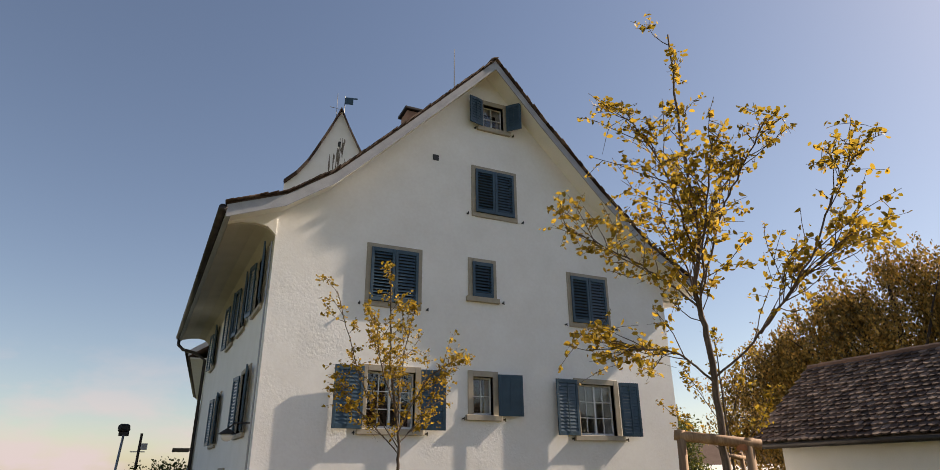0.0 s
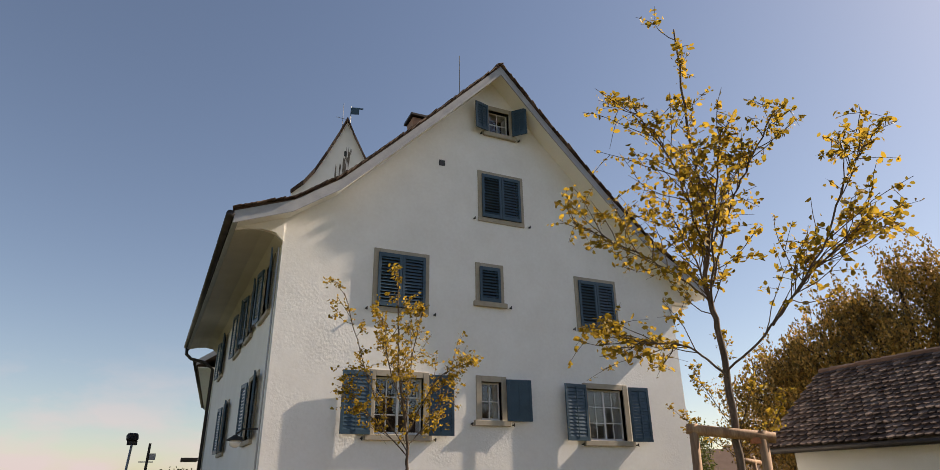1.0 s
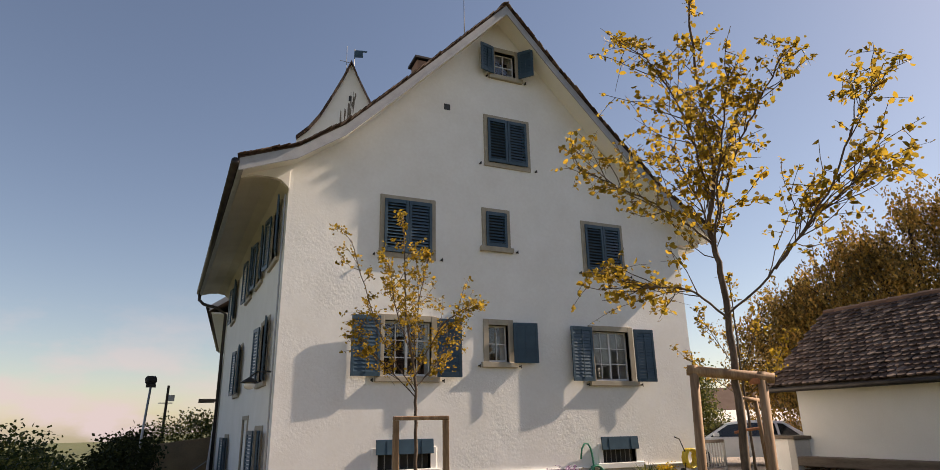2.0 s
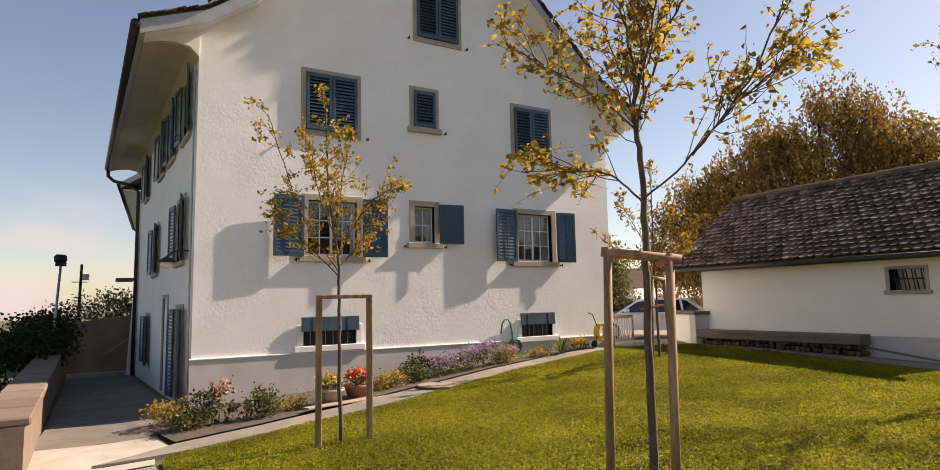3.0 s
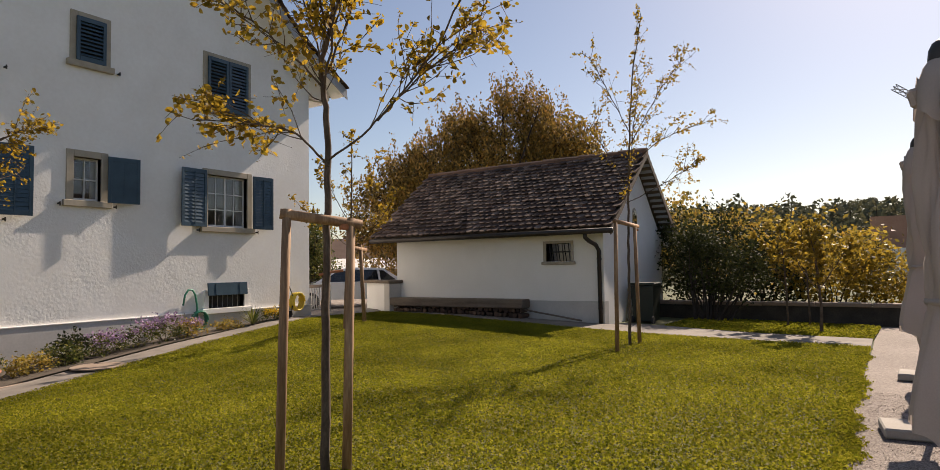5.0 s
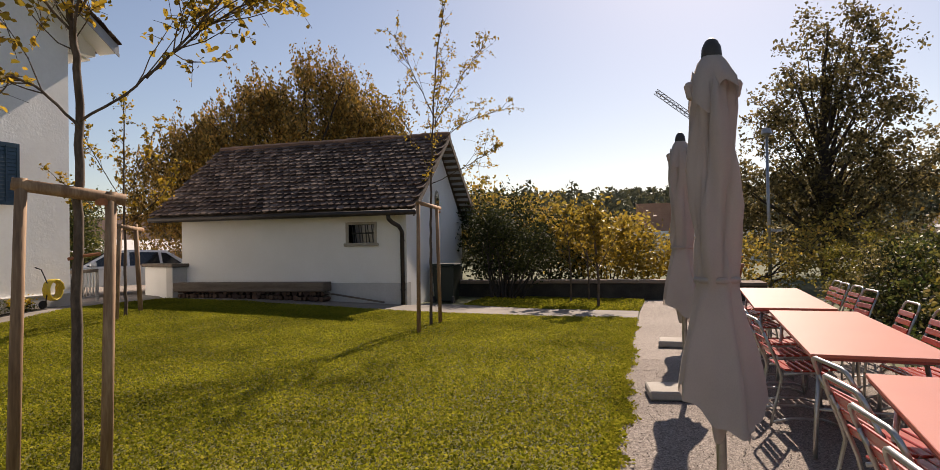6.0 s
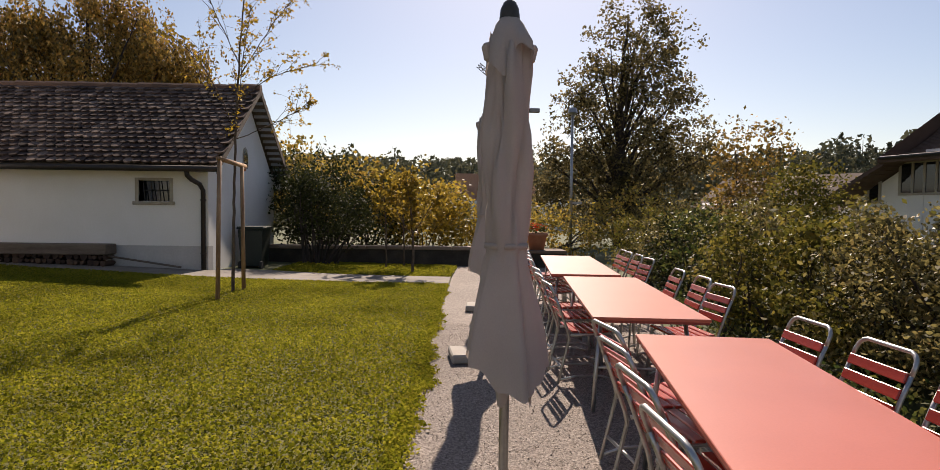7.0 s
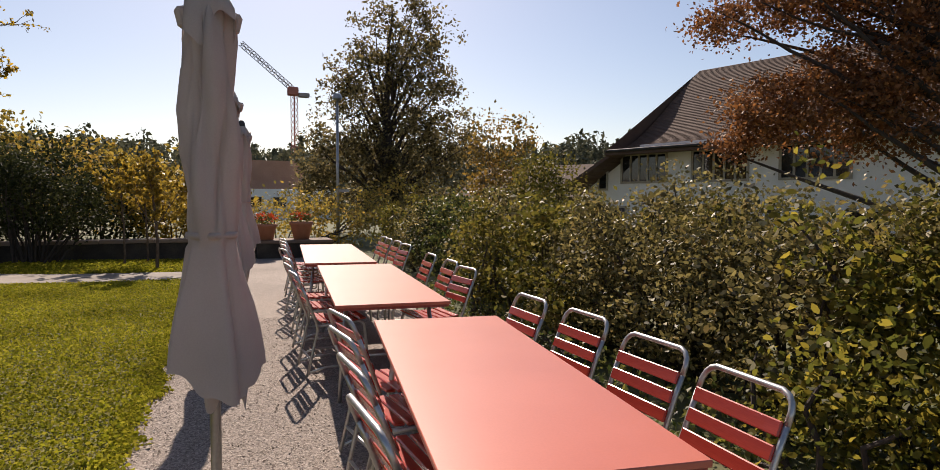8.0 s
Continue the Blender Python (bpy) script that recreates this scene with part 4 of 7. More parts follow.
an.prism(pts, "y", SY0 - 0.012, SY0 + 0.01)
an2 = part("niche", an, M["stone"], SHED)
part("niche_pane", Geo().prism([(17.66, 2.49), (17.94, 2.49), (17.94, 2.79), (17.80, 2.93), (17.66, 2.79)], "y", SY0 - 0.02, SY0 - 0.013), M["carglass"], an2)
# roof deck and rafters
VY0, VY1 = 4.25, 11.45
deck = Geo()
for xa, za, xb, zb in ((15.08, EAVE, RIDGE_X, RIDGE_Z), (20.62, EAVE - 0.02, RIDGE_X, RIDGE_Z)):
    deck.prism([(xa, za - 0.03), (xb, zb - 0.03), (xb, zb + 0.03), (xa, za + 0.03)], "y", VY0 + 0.03, VY1)
part("roof_deck", deck, M["oldwood"], SHED, "old grey timber roof deck")
n_r = 15
for sgn, xe in ((1, 15.08), (-1, 20.62)):
    for k in range(n_r):
        t = (k + 0.5) / n_r
        xx, zz = xe + (RIDGE_X - xe) * t, EAVE + (RIDGE_Z - EAVE) * t
        part("purlin", Geo().box(-0.045, 0.045, VY0 + 0.03, SY0, -0.07, 0.0), M["verge"], SHED, m=pose(xx, 0, zz - 0.035))
bb = Geo()
for xa, xb in ((15.06, RIDGE_X), (20.64, RIDGE_X)):
    za = EAVE
    bb.prism([(xa, za - 0.12), (xb, RIDGE_Z - 0.10), (xb, RIDGE_Z + 0.05), (xa, za + 0.05)], "y", VY0, VY0 + 0.028)
part("bargeboard", bb, M["oldwood"], SHED)
part("eave_box", Geo().box(20.2, 20.62, VY0 + 0.03, VY1, 2.02, 2.24), M["plaster_smooth"], SHED)
gt = Geo().tube([(15.02, VY0 - 0.05, EAVE - 0.02), (15.02, VY1 + 0.05, EAVE - 0.02)], 0.065, 10)
part("gutter", gt, M["metal_dark"], SHED, "dark brown gutter", smooth=True)
dp = Geo().tube([(15.05, 4.89, 2.24), (15.06, 4.88, 2.12), (15.14, 4.83, 2.04), (15.34, 4.74, 1.95), (15.42, 4.70, 1.82), (15.43, 4.70, 0.04)], 0.05, 10)
dpp = part("downpipe", dp, M["metal_dark"], SHED, "dark brown downpipe", smooth=True)
for z in (0.45, 1.6):
    part("pipe_clip", Geo().lathe([(0.062, 0), (0.062, 0.03)], 12, pose(15.43, 4.70, z)), M["metal_dark"], dpp)


def tile_geo(w=0.188, h=0.37, t=0.034):
    """A plain clay tile with a rounded tail; x across, y up the slope."""
    poly = [(-w / 2, h), (w / 2, h), (w / 2, 0.060), (w * 0.3, 0.016), (0, 0.0), (-w * 0.3, 0.016), (-w / 2, 0.060)]
    return Geo().prism(poly, "z", 0, t)


rnd = random.Random(7)
slope_len = math.hypot(RIDGE_X - 15.05, RIDGE_Z - EAVE)
pitch = math.degrees(math.atan2(RIDGE_Z - EAVE, RIDGE_X - 15.05))
# the slope's own axes: across along -y, up the slope towards the ridge
SLOPE = Matrix.Translation((15.03, VY0, EAVE + 0.035)) @ Matrix.Rotation(radians(-pitch), 4, "Y") @ Matrix.Rotation(radians(-90), 4, "Z")
ROWS_N, COLS_N = 18, 37
near_tile = tile_geo().mesh("roof_tile", M["tile_piece"])
rest_tiles = Geo()
base_tile = tile_geo()
count = 0
SHED_TILES = []
for r_ in range(ROWS_N):
    for c_ in range(COLS_N):
        u = (c_ + (0.5 if r_ % 2 else 0.0)) * 0.1965 + 0.02 + rnd.uniform(-0.006, 0.006)
        v = r_ * (slope_len - 0.08) / ROWS_N + rnd.uniform(-0.008, 0.008)
        if u > VY1 - VY0 - 0.05:
            continue
        m = SLOPE @ pose(-u - 0.07, v, 0.048 + rnd.uniform(0, 0.012), -10.5 + rnd.uniform(-3.0, 2.5), rnd.uniform(-2, 2), rnd.uniform(-2.0, 2.0))
        if c_ < 16:
            SHED_TILES.append(m)
        else:
            rest_tiles.add([m @ Vector(p) for p in base_tile.v], base_tile.f)
rt = part("roof_tiles", rest_tiles, M["tile"], SHED, "weathered brown plain tiles")
rt["kind"] = "stuff"
back = Geo()
for r_ in range(14):
    t0, t1 = r_ / 14, (r_ + 1.15) / 14
    back.prism([(20.66 + (RIDGE_X - 20.66) * t0, EAVE + 0.06 + (RIDGE_Z - EAVE) * t0), (20.66 + (RIDGE_X - 20.66) * t1, EAVE + 0.03 + (RIDGE_Z - EAVE) * t1), (20.66 + (RIDGE_X - 20.66) * t1, EAVE + 0.05 + (RIDGE_Z - EAVE) * t1), (20.66 + (RIDGE_X - 20.66) * t0, EAVE + 0.09 + (RIDGE_Z - EAVE) * t0)], "y", VY0, VY1)
part("rear_slope", back, M["tile"], SHED)
rg = Geo().lathe([(0.125, 0.0), (0.14, 0.40)], 10).mesh("ridge_tile", M["ridge"])
for i in range(19):
    part("ridge_tile", rg, None, SHED, m=pose(RIDGE_X, VY0 + i * 0.378, RIDGE_Z + 0.02 + rnd.uniform(-0.01, 0.01), -90, 0, rnd.uniform(-2, 2)))

# bench beam and stacked firewood along the shed
beam = Geo().box(15.02, 15.44, 6.55, 10.8, 0.44, 0.66, c=0.02)
tagged(part("timber_beam", beam, M["oldwood"]), "old squared timber beam lying on the firewood", "beam")
rnd = random.Random(9)
lg = [Geo().lathe([(r0, 0), (r0 * 0.97, 0.34)], 9, wob=lambda a, z: 1 + 0.12 * math.sin(3 * a + 1)).mesh("firewood_log", M["logs"]) for r0 in (0.045, 0.06, 0.075)]
for row in range(3):
    yy = 6.6 + rnd.uniform(0, 0.1)
    while yy < 10.7:
        k = rnd.randrange(3)
        ob = part("firewood_log", lg[k], None, m=pose(15.08 + rnd.uniform(-0.03, 0.03), yy, gz(15.2, yy) + 0.09 + row * 0.125, 0, 90, rnd.uniform(-8, 8)))
        tagged(ob, "split firewood log stacked under the beam", "log", "firewood")
        yy += (0.10, 0.13, 0.16)[k] + rnd.uniform(0, 0.02)
tagged(part("pole", Geo().tube([(15.2, 6.7, 0.42), (15.25, 5.1, 0.18)], 0.022, 7), M["oldwood"]), "thin wooden pole leaning by the shed", "pole")


def wheelie_bin(m):
    b = thing("wheelie_bin", "dark green wheeled rubbish bin", "bin", m)
    g = Geo()
    g.add([(-0.24, -0.26, 0.08), (0.24, -0.26, 0.08), (0.24, 0.26, 0.08), (-0.24, 0.26, 0.08), (-0.29, -0.33, 0.95), (0.29, -0.33, 0.95), (0.29, 0.33, 0.95), (-0.29, 0.33, 0.95)], [(0, 3, 2, 1), (4, 5, 6, 7), (0, 1, 5, 4), (1, 2, 6, 5), (2, 3, 7, 6), (3, 0, 4, 7)])
    part("body", g, M["bin"], b)
    part("lid", Geo().box(-0.31, 0.31, -0.36, 0.38, 0.955, 1.02, c=0.02), M["bin"], b)
    for x in (-0.25, 0.25):
        part("wheel", Geo().lathe([(0.10, -0.025), (0.10, 0.025)], 14, pose(x, 0.28, 0.10, 0, 90, 0)), M["rubber"], b)
    part("handle", Geo().tube([(-0.24, 0.40, 0.93), (0.24, 0.40, 0.93)], 0.015, 8), M["bin"], b)
    return b


wheelie_bin(pose(17.0, 4.12, 0.0, 0, 0, 90))

# ---- garden walls ----
gw = thing("garden_wall", "low dark stone garden wall with pale coping", "wall", kind="structure")
WX = 18.6
part("wall_body", Geo().box(WX, WX + 0.35, -1.75, 12.0, -0.3, 0.39), M["gardenwall"], gw)
rnd = random.Random(12)
cop = Geo().box(-0.06, 0.41, 0.0, 1.14, 0.0, 0.09, c=0.012).mesh("coping_slab", M["coping"])
for i in range(12):
    part("coping_slab", cop, None, gw, m=pose(WX, -1.75 + i * 1.15, 0.395 + rnd.uniform(-0.004, 0.006)))
part("wall_body", Geo().box(18.1, WX + 0.35, -3.6, -1.76, -0.3, 0.36), M["gardenwall"], gw)
# dimmed copy, to hold down the sunlight on this top
part("coping_slab", Geo().box(18.04, WX + 0.41, -3.6, -1.78, 0.361, 0.44, c=0.012), M["coping_dimmed"], gw)
lw = thing("low_wall", "low white wall with a stone cap beside the shed", "wall", kind="structure")
lwm = pose(15.36, 10.80, 0.0, 0, 0, 65)
part("wall_body", Geo().box(0.36, 1.75, -0.1, 0.2, -0.1, 1.05), M["plaster_smooth"], lw, m=lwm)
part("pillar", Geo().box(0.0, 0.36, -0.14, 0.24, -0.1, 1.05, c=0.01), M["plinth"], lw, m=lwm)
part("cap", Geo().box(-0.05, 1.80, -0.18, 0.28, 1.052, 1.14, c=0.012), M["oldwood"], lw, m=lwm)
rl = thing("railing", "grey metal railing at the house corner", "railing")
rm = pose(13.15, 12.25, 0.0, 0, 0, 8)
part("bottom_rail", Geo().box(0, 1.15, -0.02, 0.02, 0.36, 0.40), M["metal_grey"], rl, m=rm)
part("top_rail", Geo().box(0, 1.15, -0.03, 0.03, 0.98, 1.06), M["oldwood"], rl, m=rm)
bar = Geo().box(-0.012, 0.012, -0.012, 0.012, 0.40, 0.98).mesh("baluster", M["metal_grey"])
for i in range(11):
    part("baluster", bar, None, rl, m=rm @ pose(0.06 + i * 0.106, 0, 0))
for x in (0.0, 1.15):
    part("post", Geo().box(x - 0.03, x + 0.03, -0.03, 0.03, 0.0, 1.06), M["metal_grey"], rl, m=rm)

# retaining wall with sandstone coping west of the lane
rw = thing("retaining_wall", "retaining wall with broken sandstone coping slabs", "wall", kind="structure")
rv = Geo()
for i in range(16):
    y0, y1 = 8.2 + i, 9.2 + i
    x0 = 0.52 - 0.030 * (y0 - 8.2)
    x1 = 0.52 - 0.030 * (y1 - 8.2)
    rv.add([(x0 - 0.42, y0, -1.6), (x0, y0, -1.6), (x0, y0, 0.2), (x0 - 0.42, y0, 0.2), (x1 - 0.42, y1, -1.6), (x1, y1, -1.6), (x1, y1, 0.2), (x1 - 0.42, y1, 0.2)], [(0, 1, 2, 3), (7, 6, 5, 4), (1, 5, 6, 2), (0, 3, 7, 4), (3, 2, 6, 7), (0, 4, 5, 1)])
# body and slabs lie mostly in shade, painted in by the dimmed copy
part("wall_body", rv, M["coping_dimmed"], rw)
rnd = random.Random(3)
slab = Geo().box(-0.52, 0.06, 0.0, 0.97, 0.0, 0.10, c=0.02).mesh("coping_slab", M["coping_dimmed"])
for i in range(16):
    part("coping_slab", slab, None, rw, m=pose(0.52 - 0.03 * i, 8.2 + i, 0.202 + rnd.uniform(-0.004, 0.012), 0, rnd.uniform(-0.6, 0.6), 1.7 + rnd.uniform(-1, 1)))
ew = thing("end_wall", "brown stained rendered wall across the lane's end", "wall", kind="structure")
part("wall_body", Geo().prism([(-0.6, -1.6), (3.2, -1.6), (3.2, 1.42), (-0.6, 0.98)], "y", 25.7, 26.0), M["brownwall"], ew)
part("handrail", Geo().tube([(1.2, 25.5, -0.1), (2.0, 25.45, 0.45)], 0.02, 6), M["metal_grey"], ew)
part("ledge", Geo().box(0.1, 2.1, 25.3, 25.69, -1.0, -0.72), M["concrete"], ew)


# ---- young trees with their stakes ----
def limb_tubes(g, path, r0, r1, n=7):
    k = len(path)
    g.tube(path, [r0 + (r1 - r0) * i / (k - 1) for i in range(k)], n)


def curve_pts(guide, sub=5, jit=0.012, rnd=random):
    """A smooth line through a few guide points."""
    P = [Vector(p) for p in guide]
    P = [P[0] * 2 - P[1]] + P + [P[-1] * 2 - P[-2]]
    out = []
    for i in range(1, len(P) - 2):
        for k in range(sub):
            t = k / sub
            a, b, c, d = P[i - 1], P[i], P[i + 1], P[i + 2]
            q = 0.5 * ((2 * b) + (c - a) * t + (2 * a - 5 * b + 4 * c - d) * t * t + (3 * b - a - 3 * c + d) * t * t * t)
            if k or i > 1:
                q = q + Vector((rnd.uniform(-jit, jit), rnd.uniform(-jit, jit), rnd.uniform(-jit, jit)))
            out.append(q)
    out.append(P[-2])
    return out


def young_tree(label, guides, trunk_r, leaf_n, leaf_size, seed, twig_len=0.5, mat="leaf_gold", twigs=9, start=0.3, depth=0.5):
    """A slender tree: a trunk and limbs along guide lines, twigs along them, leaves along the twigs."""
    rnd = random.Random(seed)
    base = guides[0][0]
    t = thing("tree", label, "tree", pose(*base))
    B = Vector(base)
    wood, tw = Geo(), Geo()
    spots = []
    for gi, guide in enumerate(guides):
        pts = curve_pts([Vector(p) - B for p in guide], 6, 0.012 if gi else 0.010, rnd)
        r0 = trunk_r if gi == 0 else trunk_r * 0.27
        limb_tubes(wood, pts, r0, 0.006 if gi else 0.008, 8)
        n = len(pts)
        s0 = start if gi else 0.45
        for k in range(int(twigs * (1.5 if gi == 0 else 1.0))):
            f = s0 + (1 - s0) * (k + rnd.random()) / (twigs * (1.5 if gi == 0 else 1.0))
            i = min(int(f * (n - 1)), n - 2)
            p = pts[i].lerp(pts[i + 1], f * (n - 1) - i)
            d = (pts[i + 1] - pts[i]).normalized()
            side = Vector((rnd.gauss(0, 1), rnd.gauss(0, 1), rnd.gauss(0.1, 0.5))).normalized()
            L = twig_len * (1.15 - 0.6 * f) * rnd.uniform(0.5, 1.3)
            e = p + (d * 1.0 + side * 0.7).normalized() * L
            tp = bent(p, e, (rnd.uniform(-0.05, 0.05), rnd.uniform(-0.05, 0.05), rnd.uniform(-0.06, 0.05)), 5, 0.008, rnd)
            limb_tubes(tw, tp, 0.0048, 0.002, 5)
            for q in range(3):
                a = tp[rnd.randrange(2, 5)]
                b = a + Vector((rnd.gauss(0, 1), rnd.gauss(0, 1), rnd.gauss(0, 0.7))).normalized() * L * 0.45
                tw.tube([a, a.lerp(b, 0.5) + Vector((0, 0, 0.01)), b], [0.0028, 0.0022, 0.0015], 4)
                spots.append((a, b))
            spots.append((tp[2], tp[5]))
        spots.append((pts[-4], pts[-1]))
        spots.append((pts[-6], pts[-1]))
    part("trunk", wood, M["bark"], t, smooth=True)
    part("twig_spray", tw, M["bark"], t)["kind"] = "stuff"
    c = []
    for k in range(leaf_n):
        a, b = spots[rnd.randrange(len(spots))]
        p = a.lerp(b, rnd.random() ** 0.8)
        c.append(p + Vector((rnd.gauss(0, 0.02), rnd.gauss(0, 0.02), rnd.gauss(0, 0.02))))
    V = leaves(np.array(c), leaf_size, seed, up=0.25, long=1.55, hang=0.15, shape=6)
    ob = part("crown", cloud_mesh("crown", V, 6, M[mat]), None, t)
    return t


G2 = gz(4.85, 2.6)
young_tree("young tree with golden autumn leaves tied to stakes", [
    [(4.82, 2.62, G2 - 0.05), (4.86, 2.66, 1.2), (4.9, 2.67, 1.91), (4.9, 2.67, 2.62), (4.87, 2.70, 3.02), (4.89, 2.60, 3.43), (4.91, 2.65, 4.26), (4.93, 2.64, 5.5)],
    [(4.9, 2.66, 2.25), (4.73, 2.84, 2.5), (4.55, 3.02, 2.55), (4.32, 3.15, 2.62)],
    [(4.88, 2.69, 2.85), (4.72, 2.95, 3.19), (4.48, 3.2, 3.44), (4.10, 3.35, 3.66)],
    [(4.9, 2.66, 2.3), (5.12, 2.36, 2.60), (5.35, 2.0, 3.11), (5.5, 1.75, 3.68), (5.66, 1.6, 3.9)],
    [(4.88, 2.66, 2.95), (5.09, 2.55, 3.59), (5.27, 2.4, 4.02), (5.42, 2.15, 4.45)],
    [(4.89, 2.68, 3.3), (4.72, 2.7, 4.02), (4.45, 2.85, 4.7)],
    [(4.89, 2.66, 2.7), (5.05, 2.95, 3.3), (5.1, 3.25, 4.0)],
    [(4.88, 2.68, 2.8), (4.75, 2.4, 3.4), (4.65, 2.1, 4.0)],
    [(5.12, 2.36, 2.60), (5.45, 2.2, 3.0), (5.75, 1.85, 3.35)],
], 0.034, 4700, 0.05, 21, 0.66, twigs=15, start=0.2)
G1 = gz(3.92, 7.1)
young_tree("small young tree with golden leaves before the house", [
    [(3.93, 7.1, G1 - 0.05), (3.93, 7.15, 0.8), (3.95, 7.21, 1.56), (3.93, 7.21, 2.1), (3.82, 7.24, 2.9), (3.78, 7.25, 3.6), (3.75, 7.27, 4.45)],
    [(3.94, 7.2, 1.95), (3.6, 7.35, 2.5), (3.35, 7.4, 3.1), (3.05, 7.46, 4.05)],
    [(3.92, 7.2, 2.15), (4.2, 7.05, 2.75), (4.45, 6.95, 3.0), (4.74, 6.9, 3.1)],
    [(3.9, 7.2, 2.3), (4.0, 7.3, 3.1), (4.12, 7.2, 3.85)],
    [(3.93, 7.2, 1.9), (3.5, 7.3, 2.35), (3.12, 7.42, 2.75)],
    [(3.9, 7.2, 2.4), (3.6, 7.0, 3.0), (3.45, 6.9, 3.6)],
    [(3.93, 7.2, 2.0), (4.25, 7.3, 2.35), (4.5, 7.35, 2.75)],
], 0.030, 3300, 0.046, 22, 0.5, twigs=12, start=0.2)
young_tree("young tree with thinning yellow leaves by the shed", [
    [(12.35, 2.95, -0.05), (12.38, 2.95, 1.2), (12.41, 2.94, 2.23), (12.43, 2.89, 3.49), (12.46, 2.80, 4.85), (12.51, 2.62, 5.95)],
    [(12.42, 2.92, 2.7), (12.3, 3.2, 3.4), (12.2, 3.5, 3.9), (12.05, 3.85, 4.2)],
    [(12.42, 2.92, 2.6), (12.55, 2.4, 2.85), (12.67, 2.0, 3.1), (12.7, 1.75, 3.3)],
    [(12.43, 2.9, 3.2), (12.6, 2.4, 3.65), (12.75, 1.65, 3.95)],
    [(12.44, 2.88, 3.6), (12.6, 2.4, 4.5), (12.69, 1.95, 5.1)],
    [(12.44, 2.86, 3.8), (12.3, 3.2, 4.6), (12.2, 3.5, 5.3)],
    [(12.43, 2.9, 3.0), (12.1, 2.7, 3.8), (11.9, 2.5, 4.6)],
], 0.030, 2300, 0.047, 23, 0.62, twigs=12, start=0.2)
young_tree("thin young tree with pale leaves near the house corner", [
    [(11.7, 9.0, gz(11.7, 9.0) - 0.05), (11.7, 9.0, 1.2), (11.68, 9.0, 2.4), (11.7, 9.0, 3.6), (11.7, 9.0, 4.6)],
    [(11.7, 9.0, 1.9), (11.3, 9.4, 2.4), (10.9, 9.8, 2.9)],
    [(11.7, 9.0, 2.0), (12.1, 8.6, 2.5), (12.4, 8.3, 3.2)],
    [(11.7, 9.0, 2.4), (11.4, 9.3, 3.2), (11.2, 9.5, 3.8)],
    [(11.7, 9.0, 2.5), (12.0, 8.8, 3.3), (12.2, 8.7, 4.0)],
], 0.032, 1000, 0.07, 24, 0.5)


def stakes(label, a, b, top, r, round_bar=True, lean=0.03, bar_over=0.05, drop=0.03, lean2=None):
    """Two posts with a crossbar over a young tree."""
    s = thing("tree_stake_frame", label, "stake", pose(a[0], a[1], gz(*a)))
    d = Vector((b[0] - a[0], b[1] - a[1], gz(*b) - gz(*a)))
    u = Vector((d.x, d.y, 0)).normalized()
    h = top - gz(*a)
    if round_bar:
        part("post", Geo().tube([(0, 0, -0.2), u * lean * 0.5 + Vector((0, 0, h * 0.5)), u * lean + Vector((0, 0, h))], [r * 1.05, r, r * 0.95], 12), M["stake"], s, smooth=True)
        part("post", Geo().tube([d + Vector((0, 0, -0.2)), d + u * (-lean if lean2 is None else lean2) + Vector((0, 0, h - drop))], [r * 1.05, r * 0.95], 12), M["stake"], s, smooth=True)
        part("crossbar", Geo().tube([u * (lean - bar_over) + Vector((0, 0, h - r)), d + u * (bar_over * 1.6 + (lean2 or 0)) + Vector((0, 0, h - r - drop - 0.005 - d.z))], r * 1.1, 12), M["stake"], s, smooth=True)
        part("strap", Geo().lathe([(r * 1.15, 0), (r * 1.2, 0.02), (r * 1.15, 0.04)], 12, Matrix.Translation(d + Vector((0, 0, h - 0.16)))), M["orange_rope"], s)
    else:
        M_ = Matrix.Rotation(math.atan2(u.y, u.x), 4, "Z")
        part("post", Geo().box(-r, r, -r, r, -0.2, h - 0.001, M_, 0.006), M["stake"], s)
        part("post", Geo().box(-r, r, -r, r, -0.2, h - d.z - 0.001, Matrix.Translation(d) @ M_, 0.006), M["stake"], s)
        part("crossbar", Geo().box(-r, d.length + r, -r * 1.1, r * 1.1, h, h + 0.05, M_, 0.006), M["stake"], s)
    return s


s2 = stakes("pair of thick round stakes with a log crossbar", (4.597, 2.858), (4.962, 2.56), 1.925, 0.034, True, 0.06, 0.05, 0.075, 0.05)
part("tie_strap", Geo().tube([(0.357, -0.292, 1.50), (0.30, -0.23, 1.49), (0.24, -0.16, 1.47)], 0.010, 6), M["orange_rope"], s2)
stakes("pair of squared stakes with a flat crossbar", (3.60, 6.95), (4.24, 6.88), 1.60, 0.036, False)
stakes("pair of round stakes tied to a thin tree", (11.5, 2.88), (12.72, 2.90), 2.24, 0.033, True, 0.10)
stakes("pair of leaning round stakes by the house corner", (11.2, 8.75), (12.3, 9.2), 2.0, 0.045, True, 0.25)


